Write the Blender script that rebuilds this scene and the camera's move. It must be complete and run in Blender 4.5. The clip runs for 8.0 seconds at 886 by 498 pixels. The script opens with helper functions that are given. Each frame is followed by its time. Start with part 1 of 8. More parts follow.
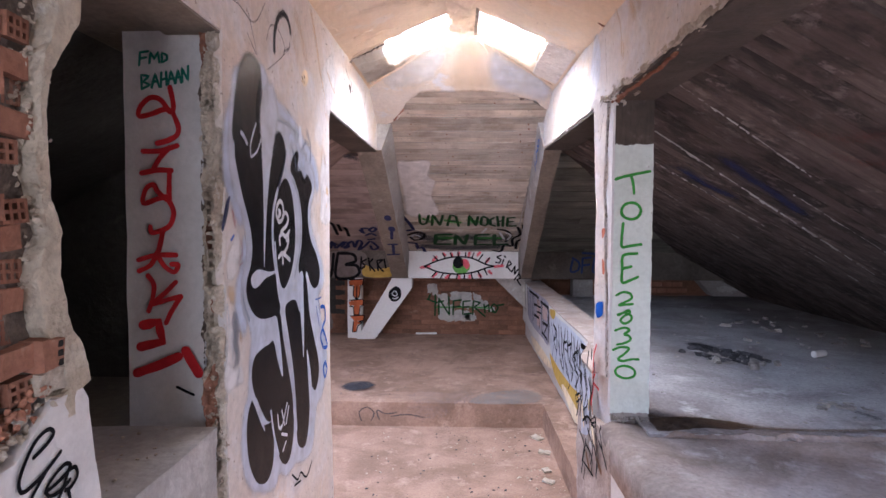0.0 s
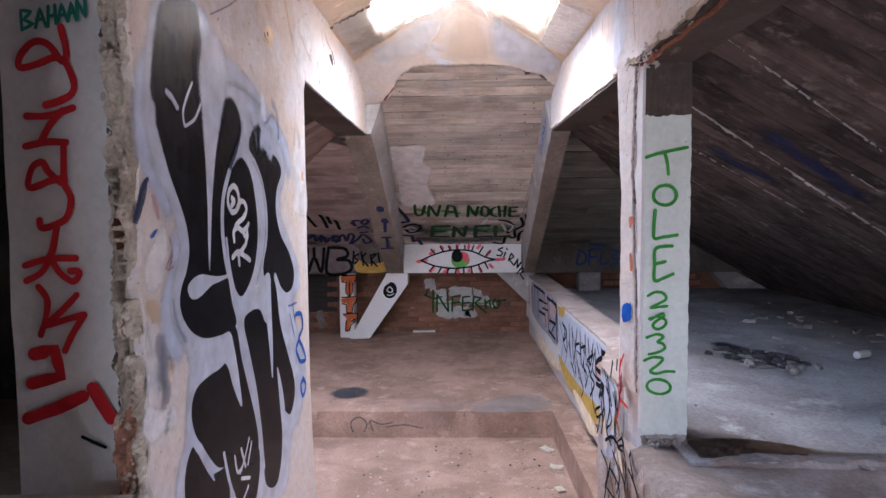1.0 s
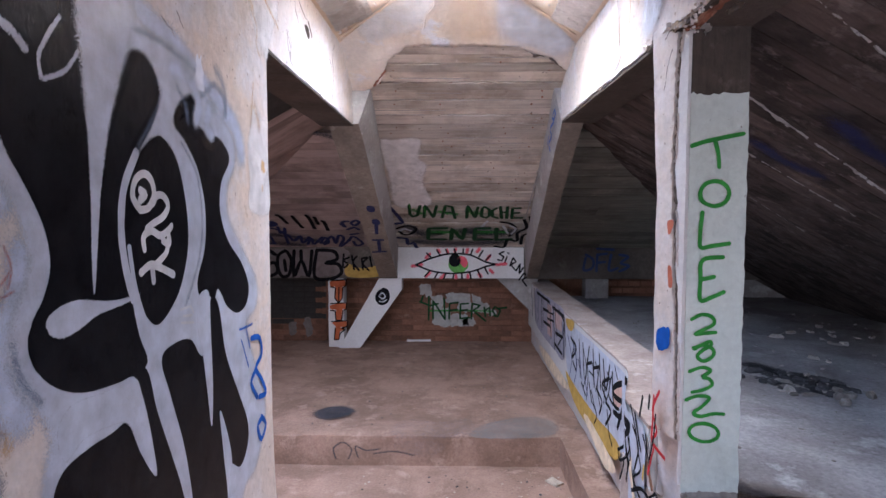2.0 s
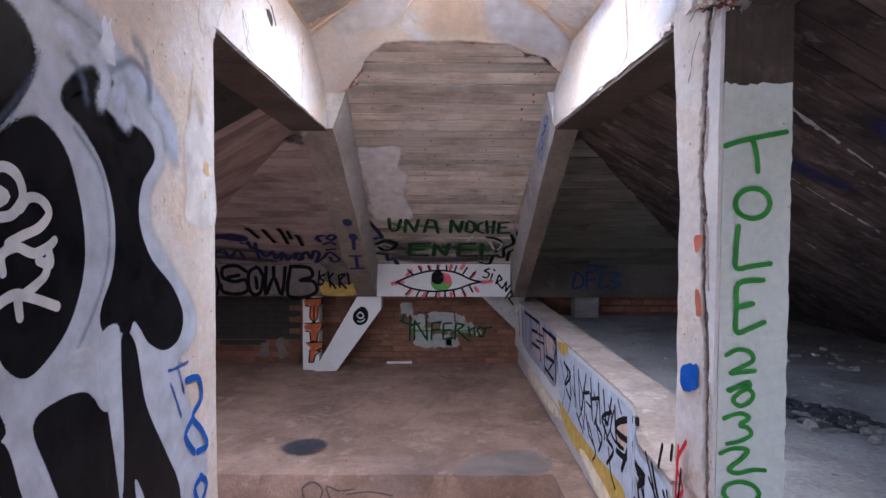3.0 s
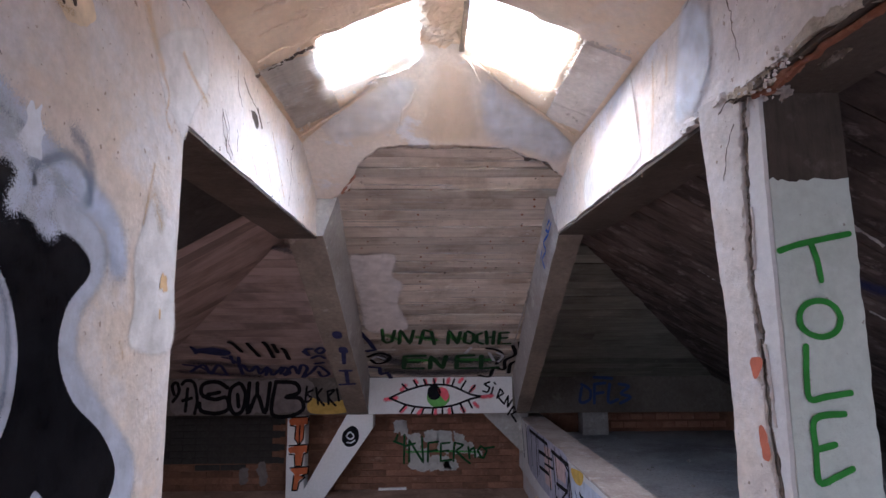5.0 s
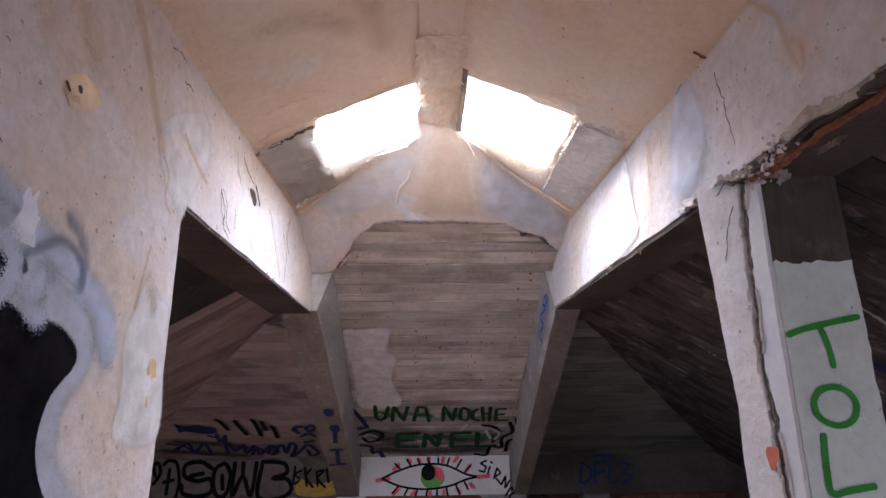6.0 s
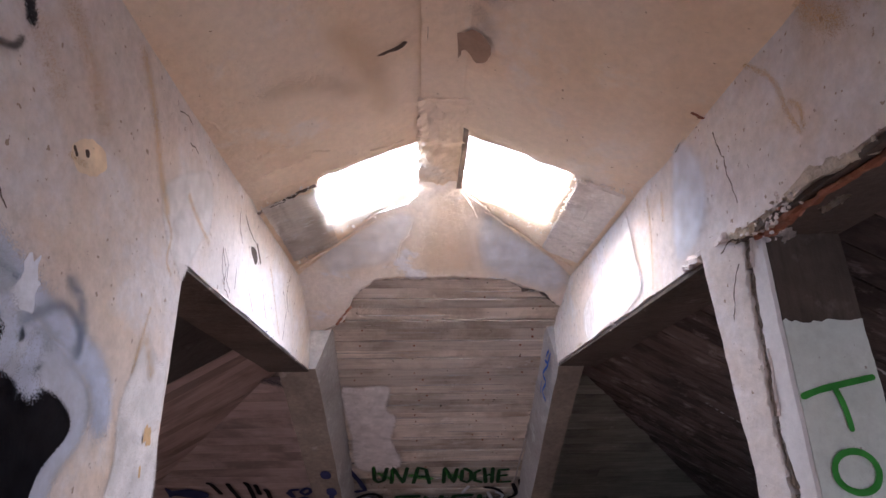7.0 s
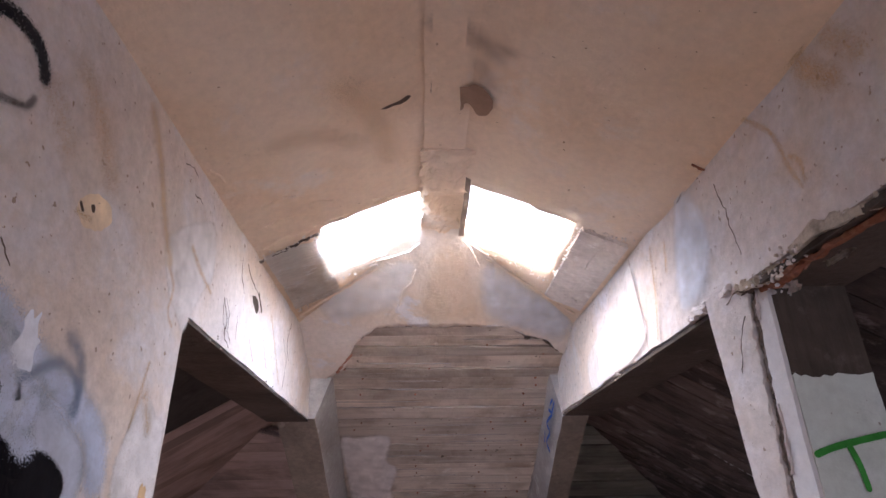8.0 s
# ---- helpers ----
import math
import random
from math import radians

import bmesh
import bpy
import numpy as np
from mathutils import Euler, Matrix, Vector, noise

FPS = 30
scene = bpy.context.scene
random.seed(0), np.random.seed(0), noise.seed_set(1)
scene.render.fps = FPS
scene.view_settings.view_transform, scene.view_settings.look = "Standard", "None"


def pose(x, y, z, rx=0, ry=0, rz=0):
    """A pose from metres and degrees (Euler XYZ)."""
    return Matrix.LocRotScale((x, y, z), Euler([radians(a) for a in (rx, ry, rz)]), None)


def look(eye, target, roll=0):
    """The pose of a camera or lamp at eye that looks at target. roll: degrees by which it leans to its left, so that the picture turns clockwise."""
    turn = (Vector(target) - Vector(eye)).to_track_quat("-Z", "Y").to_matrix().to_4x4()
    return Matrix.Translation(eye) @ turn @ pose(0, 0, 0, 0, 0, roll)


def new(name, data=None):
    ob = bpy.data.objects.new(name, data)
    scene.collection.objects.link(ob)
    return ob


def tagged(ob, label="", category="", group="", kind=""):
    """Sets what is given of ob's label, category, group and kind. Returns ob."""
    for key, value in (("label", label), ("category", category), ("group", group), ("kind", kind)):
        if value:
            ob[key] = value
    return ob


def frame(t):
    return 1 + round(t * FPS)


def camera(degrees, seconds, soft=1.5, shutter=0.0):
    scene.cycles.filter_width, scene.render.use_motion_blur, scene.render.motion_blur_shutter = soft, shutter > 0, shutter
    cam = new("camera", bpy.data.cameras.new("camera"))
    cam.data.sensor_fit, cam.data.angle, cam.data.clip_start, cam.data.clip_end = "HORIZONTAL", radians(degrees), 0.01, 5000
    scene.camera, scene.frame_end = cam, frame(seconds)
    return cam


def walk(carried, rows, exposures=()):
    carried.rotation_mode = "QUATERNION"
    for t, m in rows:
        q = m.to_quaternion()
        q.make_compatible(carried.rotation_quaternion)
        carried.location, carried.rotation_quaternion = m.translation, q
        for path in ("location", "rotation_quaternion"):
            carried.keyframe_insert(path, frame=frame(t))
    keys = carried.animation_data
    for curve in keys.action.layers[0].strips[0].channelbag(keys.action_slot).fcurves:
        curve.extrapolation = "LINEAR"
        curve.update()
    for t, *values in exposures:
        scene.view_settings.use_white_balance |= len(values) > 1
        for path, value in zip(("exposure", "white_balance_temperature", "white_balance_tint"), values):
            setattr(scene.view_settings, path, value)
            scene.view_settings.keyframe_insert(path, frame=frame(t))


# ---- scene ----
# ---------------- camera ----------------
cam = camera(74.8, 8.0)
PATH = [
    (0, (0.000, 0.000, 1.600), (-0.055, 1.997, 1.505), 0.3),
    (0.5, (-0.007, 0.238, 1.598), (-0.047, 2.235, 1.499), 0.1),
    (1, (-0.012, 0.428, 1.589), (-0.059, 2.424, 1.466), -0.4),
    (1.5, (-0.003, 0.660, 1.590), (-0.066, 2.655, 1.468), 0.0),
    (3, (-0.013, 1.201, 1.582), (0.007, 3.200, 1.515), 0.3),
    (3.5, (-0.012, 1.314, 1.592), (-0.016, 3.314, 1.605), 0.5),
    (4, (-0.024, 1.392, 1.600), (0.007, 3.389, 1.706), -0.6),
    (4.5, (-0.025, 1.432, 1.606), (0.004, 3.422, 1.799), -0.4),
    (6, (-0.047, 1.472, 1.655), (0.019, 3.400, 2.183), -0.5),
    (6.5, (-0.055, 1.480, 1.663), (0.013, 3.378, 2.291), -0.7),
    (7, (-0.061, 1.480, 1.674), (0.013, 3.352, 2.375), -0.9),
    (7.5, (-0.063, 1.476, 1.687), (0.022, 3.315, 2.469), -1.2),
    (8, (-0.067, 1.477, 1.695), (0.005, 3.292, 2.532), -0.9),
]
EXPOSURES = [(0.0, 3.05, 5750, 18), (1.0, 2.87, 5600, 16), (3.0, 2.52, 5450, 15), (4.5, 2.22, 5450, 15), (6.0, 2.12, 5650, 18), (8.0, 2.12, 5800, 20)]
walk(cam, [(t, look(eye, target, roll)) for t, eye, target, roll in PATH], EXPOSURES)

# ---------------- light ----------------
world = bpy.data.worlds.new("sky")
scene.world = world
world.use_nodes = True
wt = world.node_tree
sky = wt.nodes.new("ShaderNodeTexSky")
sky.sky_type, sky.sun_disc = "NISHITA", False
sky.sun_elevation, sky.sun_rotation = radians(64), radians(0)
sky.dust_density, sky.air_density = 6.0, 1.0
wt.nodes["Background"].inputs[1].default_value = 0.15
wt.links.new(sky.outputs[0], wt.nodes["Background"].inputs[0])

sun = new("sun", bpy.data.lights.new("sun", "SUN"))
sun.data.energy, sun.data.angle, sun.data.color = 5.0, radians(0.6), (1.0, 0.96, 0.91)
sun.matrix_world = look((0.0, 4.88, 10.0), (0, 0, 0))


def opening_light(name, x, y, z, aim, w, h, power, colour):
    lamp = new(name, bpy.data.lights.new(name, "AREA"))
    lamp.data.shape, lamp.data.size, lamp.data.size_y = "RECTANGLE", w, h
    lamp.data.energy, lamp.data.color = power, colour
    lamp.matrix_world = look((x, y, z), aim)
    return lamp


# daylight in the two roof holes, in the unseen east dormer hole and in the unseen rear doorway
opening_light("roof_hole_daylight", -0.26, 3.46, 2.84, (-0.18, 3.82, 1.44), 0.34, 0.40, 6.8, (0.64, 0.82, 1.0))
opening_light("roof_hole_daylight", 0.28, 3.42, 2.84, (0.20, 3.78, 1.44), 0.34, 0.40, 6.3, (1.0, 0.86, 0.70))
opening_light("rear_door_daylight", 0.0, -3.05, 1.25, (0, 4, 1.3), 1.1, 2.1, 9.0, (0.95, 0.97, 1.0))
# Fill lamp added to brighten the west bay, in a hole out of view.
opening_light("west_dormer_daylight", -2.05, 3.55, 1.64, (-1.6, 4.6, 0.3), 0.8, 0.9, 4.8, (0.97, 0.95, 1.0))
opening_light("dormer_daylight", 2.10, 0.75, 1.62, (1.3, 1.6, 0.5), 1.0, 1.2, 2.2, (0.95, 0.94, 1.0))


# ---------------- materials ----------------
def tree(name, rough=0.9, metal=0.0):
    m = bpy.data.materials.new(name)
    m.use_nodes = True
    t = m.node_tree
    b = t.nodes["Principled BSDF"]
    b.inputs["Roughness"].default_value, b.inputs["Metallic"].default_value = rough, metal
    b.inputs["Specular IOR Level"].default_value = 0.3
    return m, t, b


def coords(t, stretch=(1, 1, 1), rotate=(0, 0, 0), vary=False):
    c = t.nodes.new("ShaderNodeTexCoord")
    mp = t.nodes.new("ShaderNodeMapping")
    mp.inputs["Scale"].default_value = stretch
    mp.inputs["Rotation"].default_value = rotate
    t.links.new(c.outputs["Object"], mp.inputs["Vector"])
    if vary:
        info = t.nodes.new("ShaderNodeObjectInfo")
        mul = t.nodes.new("ShaderNodeMath")
        mul.operation = "MULTIPLY"
        mul.inputs[1].default_value = 37.0
        t.links.new(info.outputs["Random"], mul.inputs[0])
        t.links.new(mul.outputs[0], mp.inputs["Location"])
    return mp.outputs[0]


def noise_of(t, vec, scale, detail=5, rough=0.6, distort=0.0):
    n = t.nodes.new("ShaderNodeTexNoise")
    n.inputs["Scale"].default_value, n.inputs["Detail"].default_value = scale, detail
    n.inputs["Roughness"].default_value, n.inputs["Distortion"].default_value = rough, distort
    t.links.new(vec, n.inputs["Vector"])
    return n.outputs[0]


def ramp(t, value, lo, hi, a=(0, 0, 0, 1), b=(1, 1, 1, 1)):
    r = t.nodes.new("ShaderNodeValToRGB")
    r.color_ramp.elements[0].position, r.color_ramp.elements[1].position = lo, hi
    r.color_ramp.elements[0].color, r.color_ramp.elements[1].color = a, b
    t.links.new(value, r.inputs[0])
    return r.outputs[0]


def blend(t, fac, a, b, mode="MIX"):
    m = t.nodes.new("ShaderNodeMix")
    m.data_type, m.blend_type = "RGBA", mode
    for socket, v in ((m.inputs[0], fac), (m.inputs[6], a), (m.inputs[7], b)):
        if isinstance(v, bpy.types.NodeSocket):
            t.links.new(v, socket)
        elif isinstance(v, tuple):
            socket.default_value = (*v[:3], 1)
        else:
            socket.default_value = v
    return m.outputs[2]


def bumped(t, b, height, strength, distance, below=None):
    n = t.nodes.new("ShaderNodeBump")
    n.inputs["Strength"].default_value, n.inputs["Distance"].default_value = strength, distance
    t.links.new(height, n.inputs["Height"])
    if below is not None:
        t.links.new(below, n.inputs["Normal"])
    t.links.new(n.outputs[0], b.inputs["Normal"])
    return n.outputs[0]


def surface(name, base, stain, patch, stain_at=(0.48, 0.66), patch_at=(0.55, 0.6), scale=1.4, grain=28.0, grain_depth=0.35,
            bump=0.4, rough=0.9, stretch=(1, 1, 1), vary=0.0, island=False, rotate=(0, 0, 0), speck=None, speck_at=(0.66, 0.7)):
    """A weathered matt surface: a base colour, soft stains, harder-edged patches, fine grain and relief."""
    m, t, b = tree(name, rough)
    v = coords(t, vary=bool(vary))
    g = coords(t, stretch, rotate, vary=bool(vary))
    col = blend(t, ramp(t, noise_of(t, v, scale, 6, 0.62, 0.4), *stain_at), base, stain)
    col = blend(t, ramp(t, noise_of(t, v, scale * 2.7, 8, 0.7, 0.2), *patch_at), col, patch)
    fine = noise_of(t, g, grain, 8, 0.7)
    col = blend(t, grain_depth, col, blend(t, 1.0, col, ramp(t, fine, 0.25, 0.75, (0.35, 0.35, 0.35, 1), (1.35, 1.35, 1.35, 1)), "MULTIPLY"))
    if speck:
        col = blend(t, ramp(t, noise_of(t, v, grain * 1.3, 3, 0.5), *speck_at), col, speck)
    if vary:
        src = t.nodes.new("ShaderNodeNewGeometry").outputs["Random Per Island"] if island else t.nodes.new("ShaderNodeObjectInfo").outputs["Random"]
        col = blend(t, 1.0, col, ramp(t, src, 0, 1, (1 - vary,) * 3 + (1,), (1 + vary,) * 3 + (1,)), "MULTIPLY")
    t.links.new(col, b.inputs["Base Color"])
    first = bumped(t, b, noise_of(t, v, scale * 5, 6, 0.6), bump, 0.02)
    bumped(t, b, fine, bump, 0.004, first)
    return m


WHITE_PLASTER = surface("worn_white_plaster", (0.655, 0.595, 0.56), (0.68, 0.555, 0.45), (0.70, 0.68, 0.70), (0.45, 0.72), (0.48, 0.66), 1.3, 40, 0.32, 0.42,
                        speck=(0.34, 0.27, 0.22), speck_at=(0.675, 0.70))
CEILING_PLASTER = surface("tan_ceiling_plaster", (0.84, 0.70, 0.55), (0.78, 0.58, 0.39), (0.82, 0.73, 0.64), (0.42, 0.66), (0.55, 0.66), 0.9, 40, 0.18, 0.9,
                          speck=(0.42, 0.30, 0.20), speck_at=(0.72, 0.76))
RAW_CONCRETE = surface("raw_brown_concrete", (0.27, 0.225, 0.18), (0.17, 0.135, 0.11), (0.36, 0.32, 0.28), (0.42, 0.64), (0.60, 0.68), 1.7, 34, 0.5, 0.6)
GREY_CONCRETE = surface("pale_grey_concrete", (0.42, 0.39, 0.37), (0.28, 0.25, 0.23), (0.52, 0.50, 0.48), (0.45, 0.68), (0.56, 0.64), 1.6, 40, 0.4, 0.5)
SLAB_BOARDS = surface("board_marked_concrete", (0.64, 0.56, 0.48), (0.36, 0.29, 0.23), (0.74, 0.69, 0.63), (0.46, 0.66), (0.60, 0.70), 2.2, 26, 0.5, 0.9,
                      stretch=(0.08, 1.6, 1.6), vary=0.30, speck=(0.10, 0.08, 0.06), speck_at=(0.70, 0.73))
# Darker copy of the slab boards; the east attic's shade is in its colour.
SIDE_BOARDS = surface("shaded_board_marked_concrete", (0.130, 0.096, 0.083), (0.055, 0.041, 0.036), (0.20, 0.158, 0.142), (0.44, 0.58), (0.55, 0.63), 3.4, 18, 0.8, 0.9,
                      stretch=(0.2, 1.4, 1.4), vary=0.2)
# Concrete darkened in colour for shaded surfaces: the eaves band and west floor.
DARK_CONCRETE = surface("shade_darkened_concrete", (0.16, 0.135, 0.115), (0.10, 0.085, 0.072), (0.22, 0.19, 0.165), (0.42, 0.64), (0.60, 0.70), 1.7, 34, 0.5, 0.6)
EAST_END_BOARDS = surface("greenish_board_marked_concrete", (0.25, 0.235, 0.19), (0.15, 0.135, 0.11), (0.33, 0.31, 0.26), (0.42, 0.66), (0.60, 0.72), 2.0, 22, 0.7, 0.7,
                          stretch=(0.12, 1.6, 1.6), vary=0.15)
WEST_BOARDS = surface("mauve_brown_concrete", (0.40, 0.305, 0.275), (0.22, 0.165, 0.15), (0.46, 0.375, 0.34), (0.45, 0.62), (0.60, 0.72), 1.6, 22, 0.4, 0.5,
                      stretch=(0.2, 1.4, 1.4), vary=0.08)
FLOOR_DUST = surface("dusty_pink_concrete_floor", (0.42, 0.272, 0.206), (0.26, 0.165, 0.12), (0.52, 0.36, 0.285), (0.40, 0.62), (0.55, 0.70), 2.6, 70, 0.45, 0.7,
                     speck=(0.20, 0.15, 0.12), speck_at=(0.68, 0.72))
FLOOR_GREY = surface("dusty_grey_concrete_floor", (0.43, 0.415, 0.43), (0.25, 0.23, 0.235), (0.53, 0.52, 0.54), (0.42, 0.62), (0.56, 0.70), 1.5, 50, 0.65, 0.8,
                     speck=(0.14, 0.12, 0.11), speck_at=(0.70, 0.73))
DARK_BRICKWORK = surface("brown_stained_brickwork", (0.24, 0.118, 0.074), (0.145, 0.072, 0.047), (0.30, 0.18, 0.125), (0.40, 0.66), (0.60, 0.70), 2.2, 36, 0.5, 0.7, vary=0.25)
BRICK = surface("red_hollow_brick", (0.37, 0.18, 0.12), (0.26, 0.115, 0.075), (0.46, 0.31, 0.235), (0.45, 0.7), (0.60, 0.70), 5.0, 70, 0.45, 0.6, vary=0.2)
MORTAR = surface("crumbling_mortar", (0.60, 0.52, 0.42), (0.42, 0.34, 0.265), (0.68, 0.62, 0.54), (0.42, 0.62), (0.56, 0.64), 7.0, 60, 0.5, 1.0)
# Dark joint mortar; also stands in for shade in grooves and under torn plaster.
DARK_JOINT_SHADE = surface("dark_joint_shade", (0.20, 0.155, 0.125), (0.11, 0.085, 0.068), (0.30, 0.24, 0.20), (0.42, 0.62), (0.56, 0.64), 7.0, 60, 0.5, 1.0)
GABLE_PLASTER = surface("cracked_gable_plaster", (0.82, 0.75, 0.69), (0.79, 0.67, 0.54), (0.82, 0.80, 0.81), (0.45, 0.66), (0.55, 0.60), 1.1, 40, 0.25, 1.0)
SPLINTERED = surface("splintered_boarding", (0.80, 0.73, 0.66), (0.62, 0.52, 0.43), (0.84, 0.80, 0.76), (0.45, 0.62), (0.55, 0.62), 3.0, 26, 0.3, 0.9, stretch=(0.3, 2.5, 1))
COPING_DUST = surface("dusty_pink_coping", (0.50, 0.415, 0.375), (0.38, 0.30, 0.265), (0.58, 0.51, 0.475), (0.42, 0.62), (0.55, 0.66), 3.0, 60, 0.5, 0.8)
LEDGE_DUST = surface("drifted_dust", (0.37, 0.32, 0.31), (0.21, 0.165, 0.145), (0.45, 0.41, 0.405), (0.46, 0.64), (0.55, 0.68), 1.6, 50, 0.5, 0.7, speck=(0.14, 0.11, 0.09), speck_at=(0.70, 0.73))
# Brown stain with shade darkened in for beam undersides; the column top shares it.
BROWN_STAIN_SHADE = surface("brown_stain_shade_concrete", (0.10, 0.077, 0.062), (0.06, 0.047, 0.038), (0.15, 0.12, 0.10), (0.42, 0.64), (0.60, 0.70), 4.0, 34, 0.5, 0.6, stretch=(2, 2, 0.3))
PALE_PAINT = surface("pale_mint_paint", (0.655, 0.705, 0.655), (0.57, 0.61, 0.55), (0.70, 0.735, 0.69), (0.5, 0.72), (0.58, 0.68), 2.4, 48, 0.2, 0.35,
                     speck=(0.34, 0.32, 0.28), speck_at=(0.735, 0.755))
WHITE_PAINT = surface("white_wall_paint", (0.72, 0.70, 0.69), (0.62, 0.59, 0.57), (0.76, 0.75, 0.75), (0.5, 0.72), (0.58, 0.68), 3.0, 50, 0.2, 0.3)
DARK_RUBBLE = surface("burnt_rubble", (0.085, 0.082, 0.09), (0.04, 0.038, 0.042), (0.17, 0.165, 0.17), (0.42, 0.64), (0.56, 0.66), 9.0, 60, 0.5, 0.8, vary=0.35)
RUBBLE = surface("broken_rubble", (0.36, 0.33, 0.31), (0.22, 0.20, 0.19), (0.50, 0.47, 0.45), (0.42, 0.64), (0.56, 0.66), 9.0, 60, 0.5, 0.8, vary=0.35)
HOLE_SHADE = surface("hole_shade", (0.03, 0.026, 0.023), (0.02, 0.017, 0.015), (0.04, 0.035, 0.03), rough=1.0)
# Near-black concrete that carries the shade of unlit places in its colour.
SHADE_BLACK = surface("shade_black_concrete", (0.055, 0.05, 0.046), (0.03, 0.027, 0.025), (0.09, 0.08, 0.072), (0.42, 0.64), (0.60, 0.70), 1.7, 34, 0.5, 0.6)
TORN_CREAM = surface("torn_cream_plaster", (0.66, 0.585, 0.47), (0.48, 0.40, 0.30), (0.74, 0.69, 0.61), (0.45, 0.64), (0.56, 0.66), 6.0, 60, 0.4, 0.9)
TILE = surface("pale_clay_tile", (0.80, 0.74, 0.69), (0.62, 0.56, 0.51), (0.86, 0.82, 0.78), (0.45, 0.68), (0.56, 0.66), 5.0, 40, 0.3, 0.6)
BROWN_DIRT = surface("loose_brown_dirt", (0.16, 0.115, 0.088), (0.09, 0.066, 0.052), (0.25, 0.195, 0.16), (0.42, 0.62), (0.56, 0.66), 6.0, 70, 0.6, 1.0)
RUST = surface("rusted_reinforcement", (0.26, 0.10, 0.055), (0.17, 0.065, 0.04), (0.34, 0.16, 0.09), scale=8, rough=0.85)
TIMBER = surface("weathered_timber", (0.34, 0.28, 0.23), (0.25, 0.20, 0.16), (0.42, 0.36, 0.30), scale=4, stretch=(1.5, 0.12, 1.5), grain=30, grain_depth=0.6)


# ---------------- building helpers ----------------
def part(name, bm, material, parent=None, label="", smooth=False):
    me = bpy.data.meshes.new(name)
    bm.normal_update()
    bm.to_mesh(me)
    bm.free()
    me.materials.append(material)
    if smooth:
        for p in me.polygons:
            p.use_smooth = True
    ob = new(name, me)
    ob.parent = parent
    if label:
        tagged(ob, label)
    return ob


def empty(name, at=(0, 0, 0)):
    ob = new(name)
    ob.location = at
    return ob


def rough_box(lo, hi, seg=0.08, rough=0.004, freq=7.0, bm=None, keep=()):
    """A box with subdivided faces whose surface and edges are slightly uneven."""
    bm = bm or bmesh.new()
    n = [max(1, min(60, round((hi[i] - lo[i]) / seg))) for i in range(3)]
    made = {}

    def vert(i, j, k):
        key = (i, j, k)
        if key not in made:
            p = Vector([lo[a] + (hi[a] - lo[a]) * c / n[a] for a, c in enumerate(key)])
            q = p + noise.noise_vector(p * freq) * rough + noise.noise_vector(p * freq * 3.1) * rough * 0.5
            for a in keep:
                q[a] = p[a]
            made[key] = bm.verts.new(q)
        return made[key]

    for a in range(3):
        b, c = (a + 1) % 3, (a + 2) % 3
        for side in (0, n[a]):
            for u in range(n[b]):
                for v in range(n[c]):
                    quad = []
                    for du, dv in ((0, 0), (1, 0), (1, 1), (0, 1)):
                        idx = [0, 0, 0]
                        idx[a], idx[b], idx[c] = side, u + du, v + dv
                        quad.append(vert(*idx))
                    bm.faces.new(quad if side else quad[::-1])
    return bm


def prism(outline, axis, lo, hi, bm=None):
    """A flat outline (two coordinates each, in the order of the two other axes) pushed along an axis from lo to hi."""
    bm = bm or bmesh.new()
    a = "xyz".index(axis)

    def at(p, d):
        q = list(p)
        q.insert(a, d)
        return q

    front = [bm.verts.new(at(p, lo)) for p in outline]
    back = [bm.verts.new(at(p, hi)) for p in outline]
    bm.faces.new(front)
    bm.faces.new(back[::-1])
    for i in range(len(outline)):
        j = (i + 1) % len(outline)
        bm.faces.new((front[i], back[i], back[j], front[j]))
    bmesh.ops.recalc_face_normals(bm, faces=bm.faces)
    return bm


def structure(ob, label, category):
    return tagged(ob, label, category, kind="structure")


def ragged(y, amount=0.03, freq=9.0, seed=0.0):
    return amount * (noise.noise((y * freq, seed, 0.3)) + 0.6 * noise.noise((y * freq * 3.3, seed, 4.3)) + 0.35 * noise.noise((y * freq * 9, seed, 7.1)))


# ---------------- main dimensions ----------------
XW, XE = -0.636, 0.640          # inner faces of the two corridor walls
Z_BEAM, Z_EAVE, Z_RIDGE = 2.145, 2.52, 2.79
Y_REAR, Y_BEAM_END, Y_BAND = -3.0, 4.50, 6.83
Z_STEP, Z_EAST = 0.19, 0.70
HIP, SIDE = 0.47, 0.56          # falls of the end roof slab and of the side slabs


def beam_x(y):
    """The corridor face of the east beam, skewed slightly to fit the camera's view."""
    return XE + 0.028 * max(0.0, min(1.0, (4.5 - y) / 1.8))


def askew(bm):
    for v in bm.verts:
        v.co.x += beam_x(v.co.y) - XE
    return bm


def end_slab_z(y):
    return 1.25 + HIP * (Y_BAND - y)


def end_slab_y(z):
    return Y_BAND - (z - 1.25) / HIP


def side_slab_z(x):
    return 2.20 - SIDE * (abs(x) - 0.84)


def ceiling_z(x):
    return Z_RIDGE - (Z_RIDGE - Z_EAVE) * abs(x) / 0.64


# ---------------- floors ----------------
lower_floor = part("floor_lower", rough_box((-3.5, Y_REAR, -0.12), (0.66, 4.45, 0.0), 0.12, 0.004), FLOOR_DUST)
structure(lower_floor, "dusty pinkish concrete floor with grit and crumbs", "floor")
upper_floor = part("floor_upper", rough_box((-3.5, 4.45, -0.12), (0.92, 7.32, Z_STEP), 0.075, 0.008), FLOOR_DUST)
structure(upper_floor, "raised dusty concrete floor with a chipped step edge", "floor")
